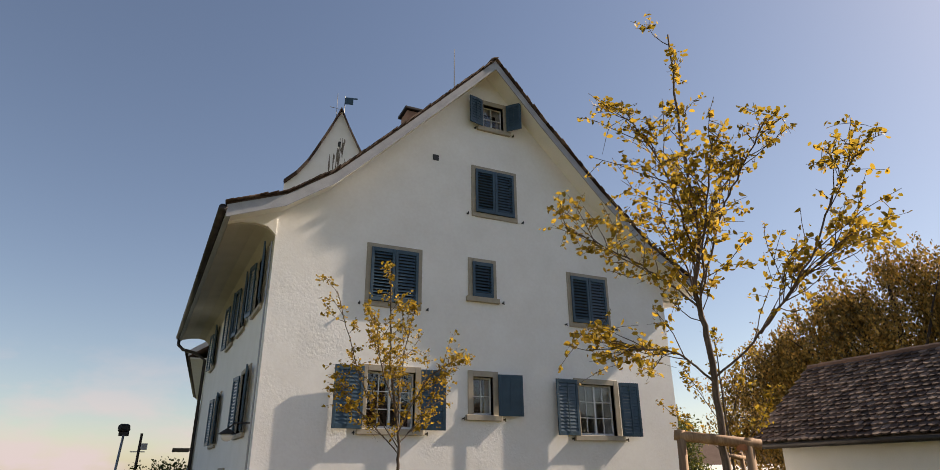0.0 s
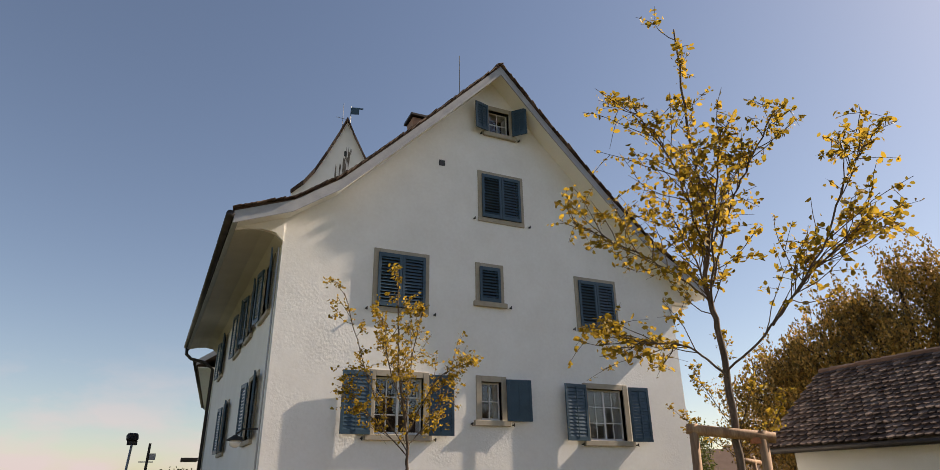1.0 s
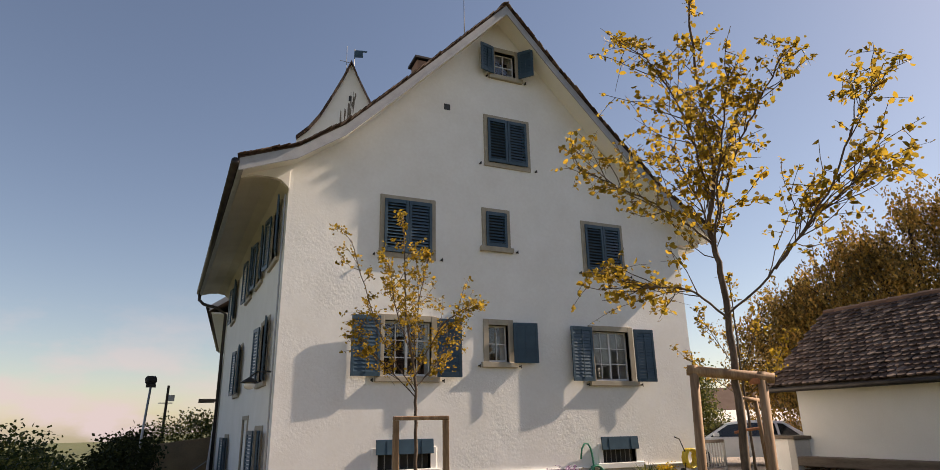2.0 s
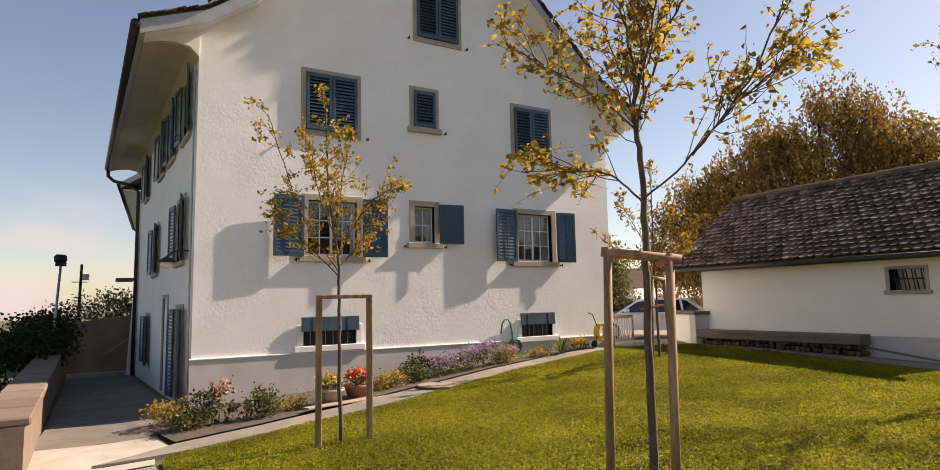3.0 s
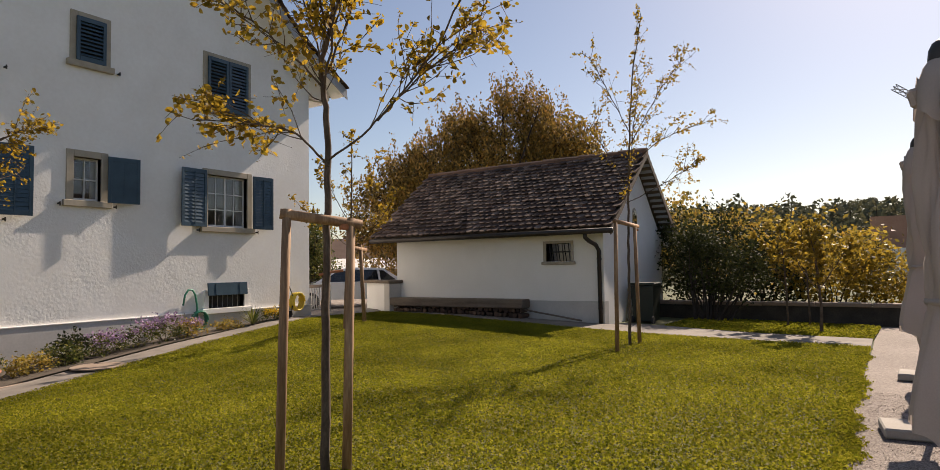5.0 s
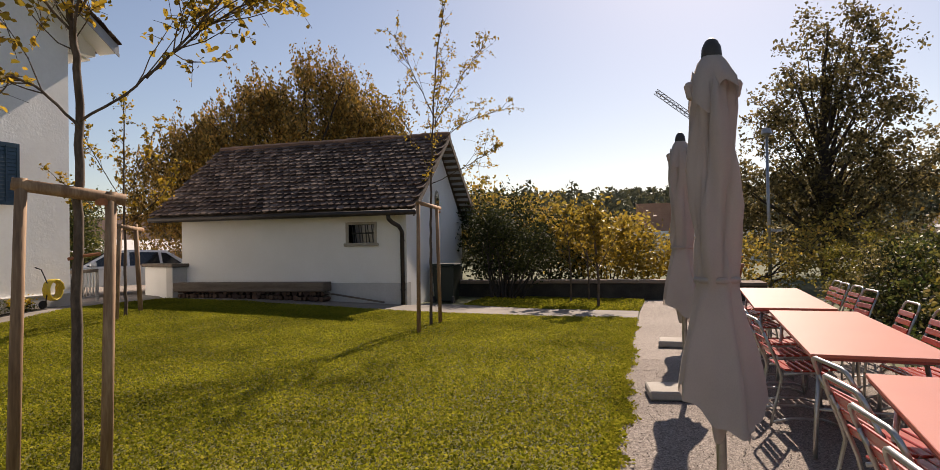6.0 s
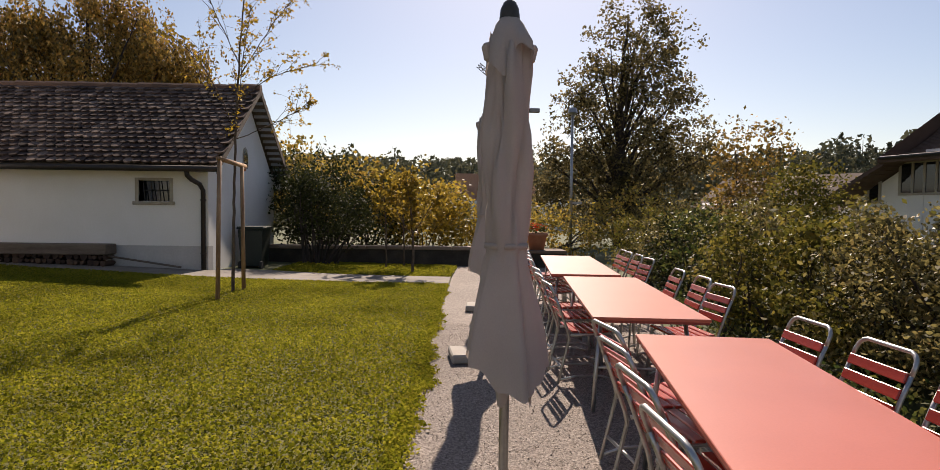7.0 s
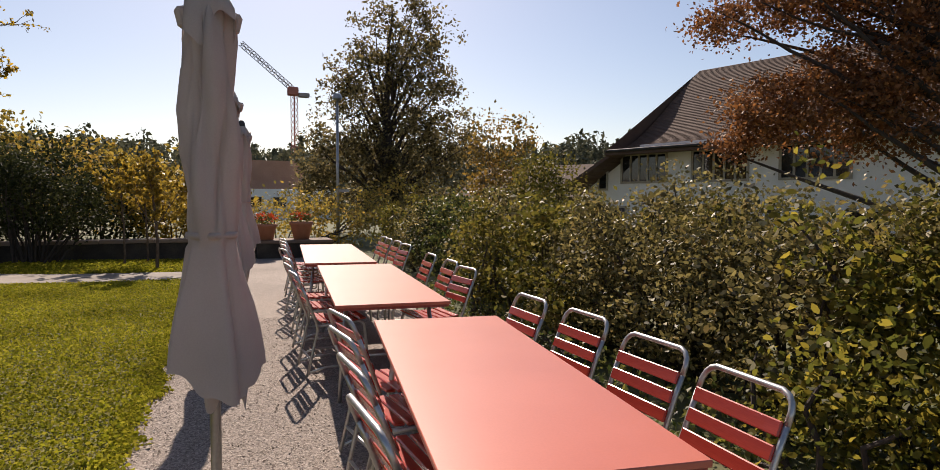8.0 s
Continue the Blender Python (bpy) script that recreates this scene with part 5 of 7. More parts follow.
# ---- terrace furniture ----
def chair_proto():
    """A tubular garden chair facing +y: two side frames, wooden seat and back slats."""
    c = thing("garden_chair", "galvanised tubular garden chair with red wooden slats", "chair", group="chairs at the terrace tables")
    r = 0.0115
    for s in (-1, 1):
        x = s * 0.205
        part("leg", Geo().tube([(x, 0.235, 0.012), (x, 0.225, 0.25), (x, 0.205, 0.41), (x, 0.17, 0.438), (x, 0.0, 0.43), (x, -0.16, 0.42)], r, 8), M["tube"], c, smooth=True)
        part("leg", Geo().tube([(x, -0.27, 0.012), (x, -0.225, 0.2), (x, -0.180, 0.39), (x, -0.195, 0.46), (x, -0.27, 0.66), (x, -0.305, 0.745)], r, 8), M["tube"], c, smooth=True)
        part("runner", Geo().tube([(x, 0.235, 0.03), (x, 0.10, 0.075), (x, -0.12, 0.075), (x, -0.262, 0.04)], r * 0.85, 6), M["tube"], c, smooth=True)
    arc = [(0.205, -0.305, 0.745), (0.205, -0.322, 0.785), (0.197, -0.333, 0.812), (0.178, -0.341, 0.832), (0.150, -0.345, 0.842)]
    top = [(-p, q, w) for p, q, w in arc] + arc[::-1]
    part("top_rail", Geo().tube(top, r, 8), M["tube"], c, smooth=True)
    part("stretcher", Geo().tube([(-0.205, 0.225, 0.25), (0.205, 0.225, 0.25)], r * 0.85, 6), M["tube"], c, smooth=True)
    part("stretcher", Geo().tube([(-0.205, -0.236, 0.15), (0.205, -0.236, 0.15)], r * 0.85, 6), M["tube"], c, smooth=True)
    seat = Geo().box(-0.215, 0.215, -0.027, 0.027, 0, 0.016, c=0.005).mesh("seat_slat", M["red_slat"])
    for k in range(6):
        y = -0.135 + k * 0.066
        z = 0.436 + 0.012 * (abs(k - 2.2) / 2.5) ** 2
        part("seat_slat", seat, None, c, m=pose(0, y, z, (k - 2.2) * 2.2, 0, 0))
    back = Geo().box(-0.200, 0.200, -0.007, 0.007, -0.026, 0.026, c=0.004).mesh("back_slat", M["red_slat"])
    for z, y in ((0.735, -0.286), (0.660, -0.257), (0.585, -0.228)):
        part("back_slat", back, None, c, m=pose(0, y, z, 21, 0, 0))
    return c


def table(m, length, width=0.80):
    t = thing("garden_table", "long garden table with a red lacquered top", "table", m, "terrace tables")
    L, W = length / 2, width / 2
    part("tabletop", Geo().box(-L, L, -W, W, 0.718, 0.74, c=0.003), M["red"], t)
    part("edge_band", Geo().box(-L + 0.01, L - 0.01, -W + 0.01, W - 0.01, 0.700, 0.717), M["red_edge"], t)
    for sx in (-1, 1):
        for sy in (-1, 1):
            part("leg", Geo().tube([(sx * (L - 0.30), sy * (W - 0.10), 0.70), (sx * (L - 0.24), sy * (W - 0.06), 0.30), (sx * (L - 0.20), sy * (W - 0.04), 0.012)], 0.016, 8), M["tube"], t, smooth=True)
        part("leg_brace", Geo().tube([(sx * (L - 0.245), -W + 0.062, 0.33), (sx * (L - 0.245), W - 0.062, 0.33)], 0.012, 6), M["tube"], t, smooth=True)
        part("apron", Geo().box(sx * (L - 0.30) - 0.02, sx * (L - 0.30) + 0.02, -W + 0.06, W - 0.06, 0.665, 0.699), M["tube"], t)
    return t


table(pose(4.52, -2.072, 0, 0, 0, -8.2), 2.2, 0.755)
table(pose(7.54, -2.244, 0, 0, 0, -5.2), 2.68)
table(pose(10.63, -2.40, 0, 0, 0, -5.1), 3.02)
proto = chair_proto()
rnd = random.Random(31)
LEFT = [(3.83, -1.75), (4.37, -1.81), (4.93, -1.865), (5.42, -1.94), (7.40, -1.90), (8.08, -1.92), (8.71, -1.97), (10.0, -2.03), (10.68, -2.10), (11.4, -2.15), (12.05, -2.20)]
RIGHT = [(3.70, -2.385), (4.26, -2.455), (4.92, -2.515), (5.54, -2.50), (7.25, -2.735), (7.95, -2.825), (8.74, -2.865), (10.3, -3.02), (11.0, -3.08), (11.6, -3.10), (12.1, -3.14)]
first = True
for (px, py), turn in [(p, 187) for p in LEFT] + [(p, 1) for p in RIGHT]:
    m = pose(px, py, 0.0, 0, 0, turn + rnd.uniform(-4, 4))
    if first:
        proto.matrix_basis = m
        first = False
    else:
        copy_thing(proto, m)


def parasol(m, seed):
    """A closed market parasol: pole, folded canopy with hanging pleats, top valance, cap and base slabs."""
    rnd = random.Random(seed)
    p = thing("parasol", "closed taupe fabric parasol on a metal pole", "parasol", m, "parasols on the terrace")
    part("pole", Geo().tube([(0, 0, 0.0), (0, 0, 2.46)], 0.024, 12), M["metal_grey"], p, smooth=True)
    ph = [rnd.uniform(0, 6.28) for _ in range(4)]
    n = 96
    a0 = radians(196)          # the overlapping edge of the cloth

    def turn_gap(a, c):
        return (a - c + math.pi) % (2 * math.pi) - math.pi

    def fold(a, z):
        """How far the cloth stands out: flat panels below the tie, twisted pleats above."""
        if z < 1.39:
            k = min(1, (1.39 - z) / 0.25)
            w = 2 * math.pi / 5
            flat = math.cos(w / 2) / math.cos(((a - a0) % w) - w / 2)
            out = 1 + k * (flat * 1.12 - 1) + (1 - k) * 0.08 * math.sin(7 * a + ph[0])
            g = turn_gap(a, a0 + 0.25)
            return out - k * 0.16 * math.exp(-(g / 0.07) ** 2) + k * 0.025 * math.sin(9 * a + ph[1] + 3 * z)
        k = min(1, (z - 1.39) / 0.2)
        tw = 2.8 * (z - 1.39)
        p1 = (1 - abs(math.sin(1.5 * (a + tw) + ph[0]))) ** 2
        p2 = (1 - abs(math.sin(2.5 * (a - 0.4 * tw) + ph[1]))) ** 5
        return 1 + k * (0.23 * math.sin(3 * (a + tw) + ph[2]) + 0.16 * p1 - 0.40 * p2) + 0.05 * math.sin(8 * a + ph[3] + 4 * z)

    prof = [(0.204, 0.0), (0.198, 0.08), (0.181, 0.22), (0.157, 0.36), (0.130, 0.50), (0.112, 0.62), (0.103, 0.68), (0.098, 0.72)]
    up = [(0.100, 1.40), (0.102, 1.48), (0.102, 1.58), (0.108, 1.75), (0.106, 1.92), (0.102, 2.08), (0.098, 2.2), (0.092, 2.30), (0.06, 2.38)]
    V, F = [], []
    for j in range(len(prof) + len(up)):
        for k in range(n):
            a = 2 * math.pi * k / n
            if j < len(prof):
                r, f = prof[j]
                hem = 0.84 - 0.06 * math.cos(2 * (a - radians(8))) + 0.035 * math.cos(a - radians(70)) + 0.012 * math.sin(9 * a + ph[2])
                z = hem + (1.40 - hem) * f / 0.73
                if 0.16 < turn_gap(a, a0) < 0.5:
                    z -= 0.02 * (1 - f)
            else:
                r, z = up[j - len(prof)]
            rr = r * fold(a, z)
            V.append((rr * math.cos(a), rr * math.sin(a), z))
    for j in range(len(prof) + len(up) - 1):
        for k in range(n):
            k2 = (k + 1) % n
            F.append((j * n + k, j * n + k2, (j + 1) * n + k2, (j + 1) * n + k))
    part("canopy", Geo().add(V, F), M["fabric"], p, "folded taupe canopy", smooth=True)
    # the inner fold hanging out below the hem
    V3, F3 = [], []
    for j, (r, z) in enumerate([(0.085, 0.73), (0.10, 0.80), (0.095, 0.98)]):
        for k in range(n):
            a = 2 * math.pi * k / n
            rr = r * (1 + 0.22 * math.sin(4 * a + ph[2]) + 0.08 * math.sin(9 * a))
            V3.append((rr * math.cos(a) + 0.01, rr * math.sin(a) - 0.045, z + (0.035 * math.sin(3 * a + ph[1]) + 0.02 * math.sin(7 * a) if j == 0 else 0)))
    for j in range(2):
        for k in range(n):
            k2 = (k + 1) % n
            F3.append((j * n + k, j * n + k2, (j + 1) * n + k2, (j + 1) * n + k))
    part("inner_fold", Geo().add(V3, F3), M["fabric"], p, smooth=True)
    V2, F2 = [], []
    for j, (r, z) in enumerate([(0.112, 2.24), (0.110, 2.29), (0.094, 2.36), (0.070, 2.41), (0.045, 2.44)]):
        for k in range(n):
            a = 2 * math.pi * k / n
            rr = r * (1 + 0.20 * (1 - j / 5) * math.sin(4 * a + ph[1]) * (1 if j < 3 else 0.3))
            V2.append((rr * math.cos(a), rr * math.sin(a), z - (0.07 * math.sin(3 * a + ph[1] + 1.5) + 0.02 * math.sin(7 * a) if j < 2 else 0)))
    for j in range(4):
        for k in range(n):
            k2 = (k + 1) % n
            F2.append((j * n + k, j * n + k2, (j + 1) * n + k2, (j + 1) * n + k))
    part("wind_vent", Geo().add(V2, F2), M["fabric"], p, smooth=True)
    for a in (radians(102), radians(264), radians(0)):
        part("rib_pocket", Geo().box(-0.03, 0.030, -0.022, 0.022, -0.05, 0.035, pose(0.104 * math.cos(a), 0.104 * math.sin(a), 2.29, 0, 14, math.degrees(a)), 0.014), M["fabric"], p)
    part("cap", Geo().lathe([(0.046, 2.415), (0.05, 2.44), (0.045, 2.48), (0.03, 2.51), (0.01, 2.525)], 16), M["cap"], p, smooth=True)
    part("tie_band", Geo().lathe([(0.104, 1.405), (0.108, 1.418), (0.104, 1.431)], 32, wob=lambda a, z: 1 + 0.05 * math.sin(7 * a + ph[0])), M["fabric"], p, smooth=True)
    part("base_slab", Geo().box(-0.22, 0.22, -0.10, 0.36, 0.0, 0.085, None, 0.014), M["concrete"], p, "pale concrete base slab")
    part("pole_socket", Geo().lathe([(0.045, 0.086), (0.045, 0.20), (0.03, 0.22)], 14), M["metal_grey"], p, smooth=True)
    return p


parasol(pose(4.63, -1.00, 0.0, 0, 0, 4) @ Matrix.Diagonal((0.865, 0.865, 0.927, 1)), 5)
parasol(pose(8.1, -1.08, 0.0, 0, 0, 6), 6)
parasol(pose(11.1, -1.27, 0.0, 0, 0, -3), 8)


# ---- planting ----
def shrub(name, label, ell, n_clump, per, spread, size, mat, seed, category="shrub", hang=0.1, up=0.2, stems=6, shape=4, kind="", long=1.7):
    """A shrub or bushy tree: stems and clumped leaves in ellipsoids (x, y, z, rx, ry, rz)."""
    rnd = random.Random(seed)
    x0, y0 = ell[0][0], ell[0][1]
    t = thing(name, label, category, pose(x0, y0, gz(x0, y0)), kind=kind)
    off = Vector((x0, y0, gz(x0, y0)))
    pts, cl = clumps(ell, n_clump, per, spread, seed)
    g = Geo()
    for k in range(stems):
        e = Vector(cl[rnd.randrange(len(cl))]) - off
        s = Vector((e.x * 0.35 + rnd.uniform(-0.15, 0.15), e.y * 0.35 + rnd.uniform(-0.15, 0.15), -0.05 - (off.z - gz(off.x + e.x * 0.35, off.y + e.y * 0.35))))
        limb_tubes(g, bent(s, e, (rnd.uniform(-0.1, 0.1), rnd.uniform(-0.1, 0.1), 0.1), 6, 0.03, rnd), 0.02 + 0.004 * e.length, 0.005, 6)
    part("branchwork", g, M["bark_dark"], t)["kind"] = "stuff"
    V = leaves(pts - np.array(off), size, seed + 1, up=up, hang=hang, shape=shape, long=long)
    part("foliage", cloud_mesh("foliage", V, shape, M[mat]), None, t)
    return t


def big_tree(label, base, height, trunk_r, ell, n_clump, per, spread, size, mat, seed, limbs=26, hang=0.1, shape=4, fork=0.3, droop=0.0):
    """A grown tree: tapered trunk, limbs to the crown's parts, crown of many leaf clumps."""
    rnd = random.Random(seed)
    t = thing("tree", label, "tree", pose(*base))
    B = Vector(base)
    pts, cl = clumps(ell, n_clump, per, spread, seed, 0.35)
    if droop:
        r5 = np.random.default_rng(seed + 5)
        root = cl[:, None, :] + r5.normal(size=(n_clump, 7, 3)) * spread * 1.2
        k5 = np.arange(per) % 7
        fall = (r5.random((n_clump, per)) * 3.0 * droop * (0.35 + r5.random((n_clump, 7))[:, k5]))[..., None]
        pts = (root[:, k5, :] + r5.normal(size=(n_clump, per, 3)) * 0.045 + fall * np.array([0.10, -0.12, -1.0])).reshape(-1, 3)
    g = Geo()
    top = Vector((rnd.uniform(-0.3, 0.3), rnd.uniform(-0.3, 0.3), height * 0.9))
    tr = bent((0, 0, -0.3), top, (rnd.uniform(-0.3, 0.3), rnd.uniform(-0.3, 0.3), 0), 12, 0.05, rnd)
    limb_tubes(g, tr, trunk_r, 0.03, 10)
    for k in range(limbs):
        e = Vector(cl[rnd.randrange(len(cl))]) - B
        f = min(0.85, max(fork * 0.7, (e.z / height) * rnd.uniform(0.45, 0.75)))
        s = tr[int(f * 12)]
        limb_tubes(g, bent(s, e, (0, 0, rnd.uniform(-0.1, 0.25) * (e - s).length * 0.3), 7, 0.05, rnd), trunk_r * 0.45 * (1 - f * 0.7), 0.012, 6)
    part("trunk", g, M["bark_dark"], t, smooth=True)
    V = leaves(pts - np.array(B), size, seed + 1, up=0.15, hang=hang, shape=shape)
    part("crown", cloud_mesh("crown", V, shape, M[mat]), None, t)
    return t


# the tall dark tree beyond the terrace
big_tree("tall dark broadleaf tree in leaf beyond the terrace", (29.0, -7.8, gz(29, -7.8)), 11.0, 0.28,
         [(29, -7.8, 3.6, 2.8, 3.3, 1.8), (29, -8.0, 6.0, 2.2, 2.9, 2.0), (29, -8.5, 8.2, 1.6, 2.3, 1.7), (29, -5.4, 3.6, 1.4, 1.7, 1.1), (29, -10.4, 4.2, 1.6, 1.7, 1.6), (29, -8.9, 9.9, 0.5, 0.7, 0.8), (29, -7.8, 1.4, 2.5, 3.8, 1.2), (29, -7.3, 9.6, 0.4, 0.5, 1.0), (29, -6.0, 6.0, 1.0, 1.1, 0.9), (29, -10.2, 6.9, 1.0, 0.9, 0.9), (29, -9.8, 8.6, 0.7, 0.6, 0.7), (29, -6.6, 7.6, 0.7, 0.7, 0.8), (29, -4.6, 2.4, 1.2, 1.2, 0.8)],
         900, 36, 0.21, 0.15, "leaf_olive", 41, 60)
# birch-like tree behind the shed, with drooping golden sprays
big_tree("large birch with drooping golden-brown foliage behind the shed", (23.5, 12.2, 0.0), 9.0, 0.25,
         [(22.6, 14.0, 4.65, 1.72, 2.12, 2.69), (23.4, 12.6, 6.55, 1.61, 1.65, 1.68), (24.6, 10.8, 7.75, 1.15, 1.18, 1.46), (24.9, 9.4, 5.75, 1.15, 1.42, 1.12), (22.0, 15.8, 3.55, 1.38, 1.65, 2.02), (21.8, 17.2, 3.95, 1.15, 1.53, 2.02), (22.4, 15.8, 5.75, 1.15, 1.53, 1.57), (23.8, 11.8, 8.75, 0.92, 0.94, 0.78), (23.0, 13.6, 7.55, 1.03, 1.06, 0.9), (24.4, 11.2, 5.35, 1.38, 1.65, 1.57), (22.2, 15.0, 5.95, 0.92, 0.94, 0.9), (24.2, 10.2, 6.3, 1.0, 1.2, 1.1), (24.3, 9.2, 6.7, 1.0, 1.3, 0.7)],
         1150, 98, 0.19, 0.115, "leaf_weep", 42, 50, hang=0.9, droop=0.40)
# copper-leaved tree leaning in over the hedge
big_tree("copper-leaved tree behind the hedge", (7.6, -11.6, 0.0), 6.5, 0.20,
         [(10.8, -9.6, 4.7, 0.9, 0.8, 0.30), (9.9, -10.2, 4.8, 1.0, 1.0, 0.45), (9.1, -10.7, 4.8, 1.1, 1.1, 0.7), (10.3, -9.8, 3.0, 0.75, 0.75, 0.6), (9.5, -10.5, 3.1, 1.0, 1.0, 0.85), (8.7, -10.9, 3.2, 1.1, 1.1, 1.0), (10.8, -9.6, 2.5, 0.45, 0.45, 0.28), (8.0, -11.2, 4.5, 1.2, 1.2, 1.2), (8.6, -10.9, 6.0, 1.2, 1.2, 0.8)],
         880, 54, 0.16, 0.074, "leaf_copper", 43, 46)
# hedge along the terrace
rnd = random.Random(50)
HEDGE = [(2.6, -4.75, "leaf_bright", 1.48, 0.056), (3.9, -4.65, "leaf_bright", 1.40, 0.056), (5.1, -4.75, "leaf_hedge", 1.38, 0.05), (6.3, -4.7, "leaf_hedge", 1.32, 0.046), (7.6, -4.8, "leaf_hedge", 1.34, 0.05), (9.0, -4.9, "leaf_lime", 1.40, 0.072), (10.4, -4.9, "leaf_hedge", 1.42, 0.062), (11.8, -5.0, "leaf_green", 1.40, 0.066), (13.2, -5.1, "leaf_dark", 1.38, 0.066), (14.6, -5.1, "leaf_hedge", 1.35, 0.066), (16.0, -5.1, "leaf_lime", 1.3, 0.066)]
for i, (hx, hy, hm, hh, ls) in enumerate(HEDGE):
    near = hx < 8
    e = [(hx, hy, hh * 0.46, 0.85, 0.95, hh * 0.44), (hx + 0.35, hy - 0.4, hh * 0.66, 0.5, 0.6, hh * 0.30), (hx - 0.35, hy + 0.3, hh * 0.40, 0.5, 0.6, hh * 0.36)]
    for q in range(12):
        e.append((hx + rnd.uniform(-0.75, 0.75), hy + rnd.uniform(-0.7, 0.6), hh * rnd.uniform(0.72, 1.0), 0.17, 0.17, rnd.uniform(0.15, 0.38)))
    shrub("hedge_shrub", "dense dark green hedge shrub with bramble leaves behind the chairs", e, 330 if hx < 4 else 430 if near else 280, 24 if near else 18, 0.08, ls, hm, 60 + i, stems=30, shape=6 if near else 4, up=0.36, hang=0.16, long=1.75)
shrub("shrub", "loose twiggy shrub with dull olive leaves standing over the hedge", [(6.9, -5.4, 1.1, 0.5, 0.5, 0.7), (7.3, -5.5, 1.5, 0.35, 0.35, 0.35), (6.2, -5.5, 1.35, 0.35, 0.4, 0.4), (5.6, -5.6, 1.3, 0.4, 0.4, 0.35)], 170, 16, 0.09, 0.05, "leaf_hedge", 72, stems=40, up=0.4)
shrub("shrub", "tall yellow-green shrub rising above the hedge", [(14.9, -6.9, 1.5, 0.9, 1.0, 1.3), (15.1, -7.0, 2.7, 0.7, 0.7, 0.8), (14.0, -6.4, 1.3, 0.8, 0.8, 0.9)], 340, 18, 0.13, 0.085, "leaf_weep", 75)
shrub("shrub", "yellow-green shrub above the hedge", [(12.2, -6.4, 1.2, 0.8, 0.8, 1.0), (12.4, -6.6, 1.9, 0.6, 0.6, 0.45)], 240, 20, 0.12, 0.068, "leaf_lime", 76)
shrub("shrub", "bramble shrub with paler leaves in the hedge", [(4.2, -5.0, 1.25, 0.7, 0.6, 0.32), (6.6, -5.3, 1.25, 0.9, 0.6, 0.3)], 220, 20, 0.085, 0.037, "leaf_lime", 77, shape=6)
shrub("shrub", "light green sucker shoots at the terrace edge", [(9.3, -4.1, 0.75, 0.45, 0.35, 0.7), (7.6, -3.95, 0.5, 0.5, 0.3, 0.45)], 150, 18, 0.09, 0.052, "leaf_lime", 78, shape=6)
shrub("shrub", "low yellow-green bramble shoots at the foot of the hedge", [(4.1, -3.8, 0.45, 0.5, 0.25, 0.42), (3.5, -3.85, 0.4, 0.4, 0.25, 0.4)], 130, 18, 0.08, 0.045, "leaf_bright", 73, shape=6)
shrub("ground_cover", "low ivy and weeds under the hedge", [(5.0, -3.75, 0.14, 2.4, 0.3, 0.16), (9.5, -3.9, 0.12, 2.8, 0.3, 0.14)], 200, 14, 0.09, 0.05, "leaf_green", 79, stems=2)
# shrubs behind the shed and the garden wall
shrub("shrub", "dark leafy shrub by the garden wall", [(20.3, 3.0, 1.6, 1.1, 1.4, 1.4), (20.6, 4.2, 1.7, 1.0, 1.0, 1.3), (20.3, 1.6, 1.3, 0.9, 1.0, 1.1)], 480, 22, 0.18, 0.10, "leaf_dark", 80, stems=14)
shrub("shrub", "dark evergreen shrub on bare stems before the garden wall", [(18.0, 2.9, 1.5, 0.5, 0.7, 0.8), (17.9, 2.0, 1.3, 0.45, 0.7, 0.65), (18.1, 3.2, 2.0, 0.4, 0.4, 0.5)], 260, 22, 0.13, 0.075, "leaf_dark", 86, stems=26)
shrub("shrub", "tall yellowing shrub behind the garden wall", [(22.5, 2.6, 1.9, 1.4, 2.4, 1.1), (22.8, 0.5, 1.6, 1.2, 1.6, 0.9), (23.0, 4.8, 2.5, 1.2, 1.6, 1.3)], 420, 18, 0.22, 0.15, "leaf_birch", 81, stems=14)
shrub("shrub", "bright yellow shrub behind the garden wall", [(20.3, 0.3, 1.3, 0.8, 1.1, 1.0), (20.2, -0.9, 1.1, 0.8, 0.8, 0.8)], 220, 17, 0.17, 0.12, "leaf_yellow", 82, stems=8)
shrub("shrub", "brownish undergrowth behind the garden wall", [(21.0, -2.3, 0.9, 1.0, 1.5, 0.8), (21.5, -4.3, 0.8, 1.0, 1.5, 0.8), (22.5, -6.5, 1.2, 1.0, 1.8, 1.2)], 280, 17, 0.19, 0.11, "leaf_birch", 83, stems=10)
young_tree("small yellow-leaved tree on the grass strip", [
    [(16.1, 0.25, -0.05), (16.12, 0.25, 0.7), (16.1, 0.3, 1.3), (16.1, 0.3, 2.2)],
    [(16.1, 0.25, 0.8), (16.1, 0.6, 1.4), (16.1, 0.8, 1.9)],
    [(16.1, 0.25, 0.9), (16.2, -0.05, 1.4), (16.2, -0.3, 1.8)],
    [(16.1, 0.25, 1.0), (15.9, 0.3, 1.6), (15.8, 0.4, 2.1)],
], 0.035, 1500, 0.085, 84, 0.5, mat="leaf_yellow")
for k, (tx, ty) in enumerate([(17.3, 1.0), (17.7, 0.6)]):
    young_tree("thin yellow-leaved sapling by the garden wall", [
        [(tx, ty, -0.05), (tx, ty, 0.8), (tx, ty + 0.05, 1.6), (tx, ty + 0.1, 2.4)],
        [(tx, ty, 0.9), (tx, ty + 0.3, 1.5), (tx, ty + 0.5, 2.0)],
        [(tx, ty, 0.9), (tx, ty - 0.3, 1.5), (tx, ty - 0.4, 2.0)],
    ], 0.025, 700, 0.085, 85 + k, 0.5, mat="leaf_yellow")

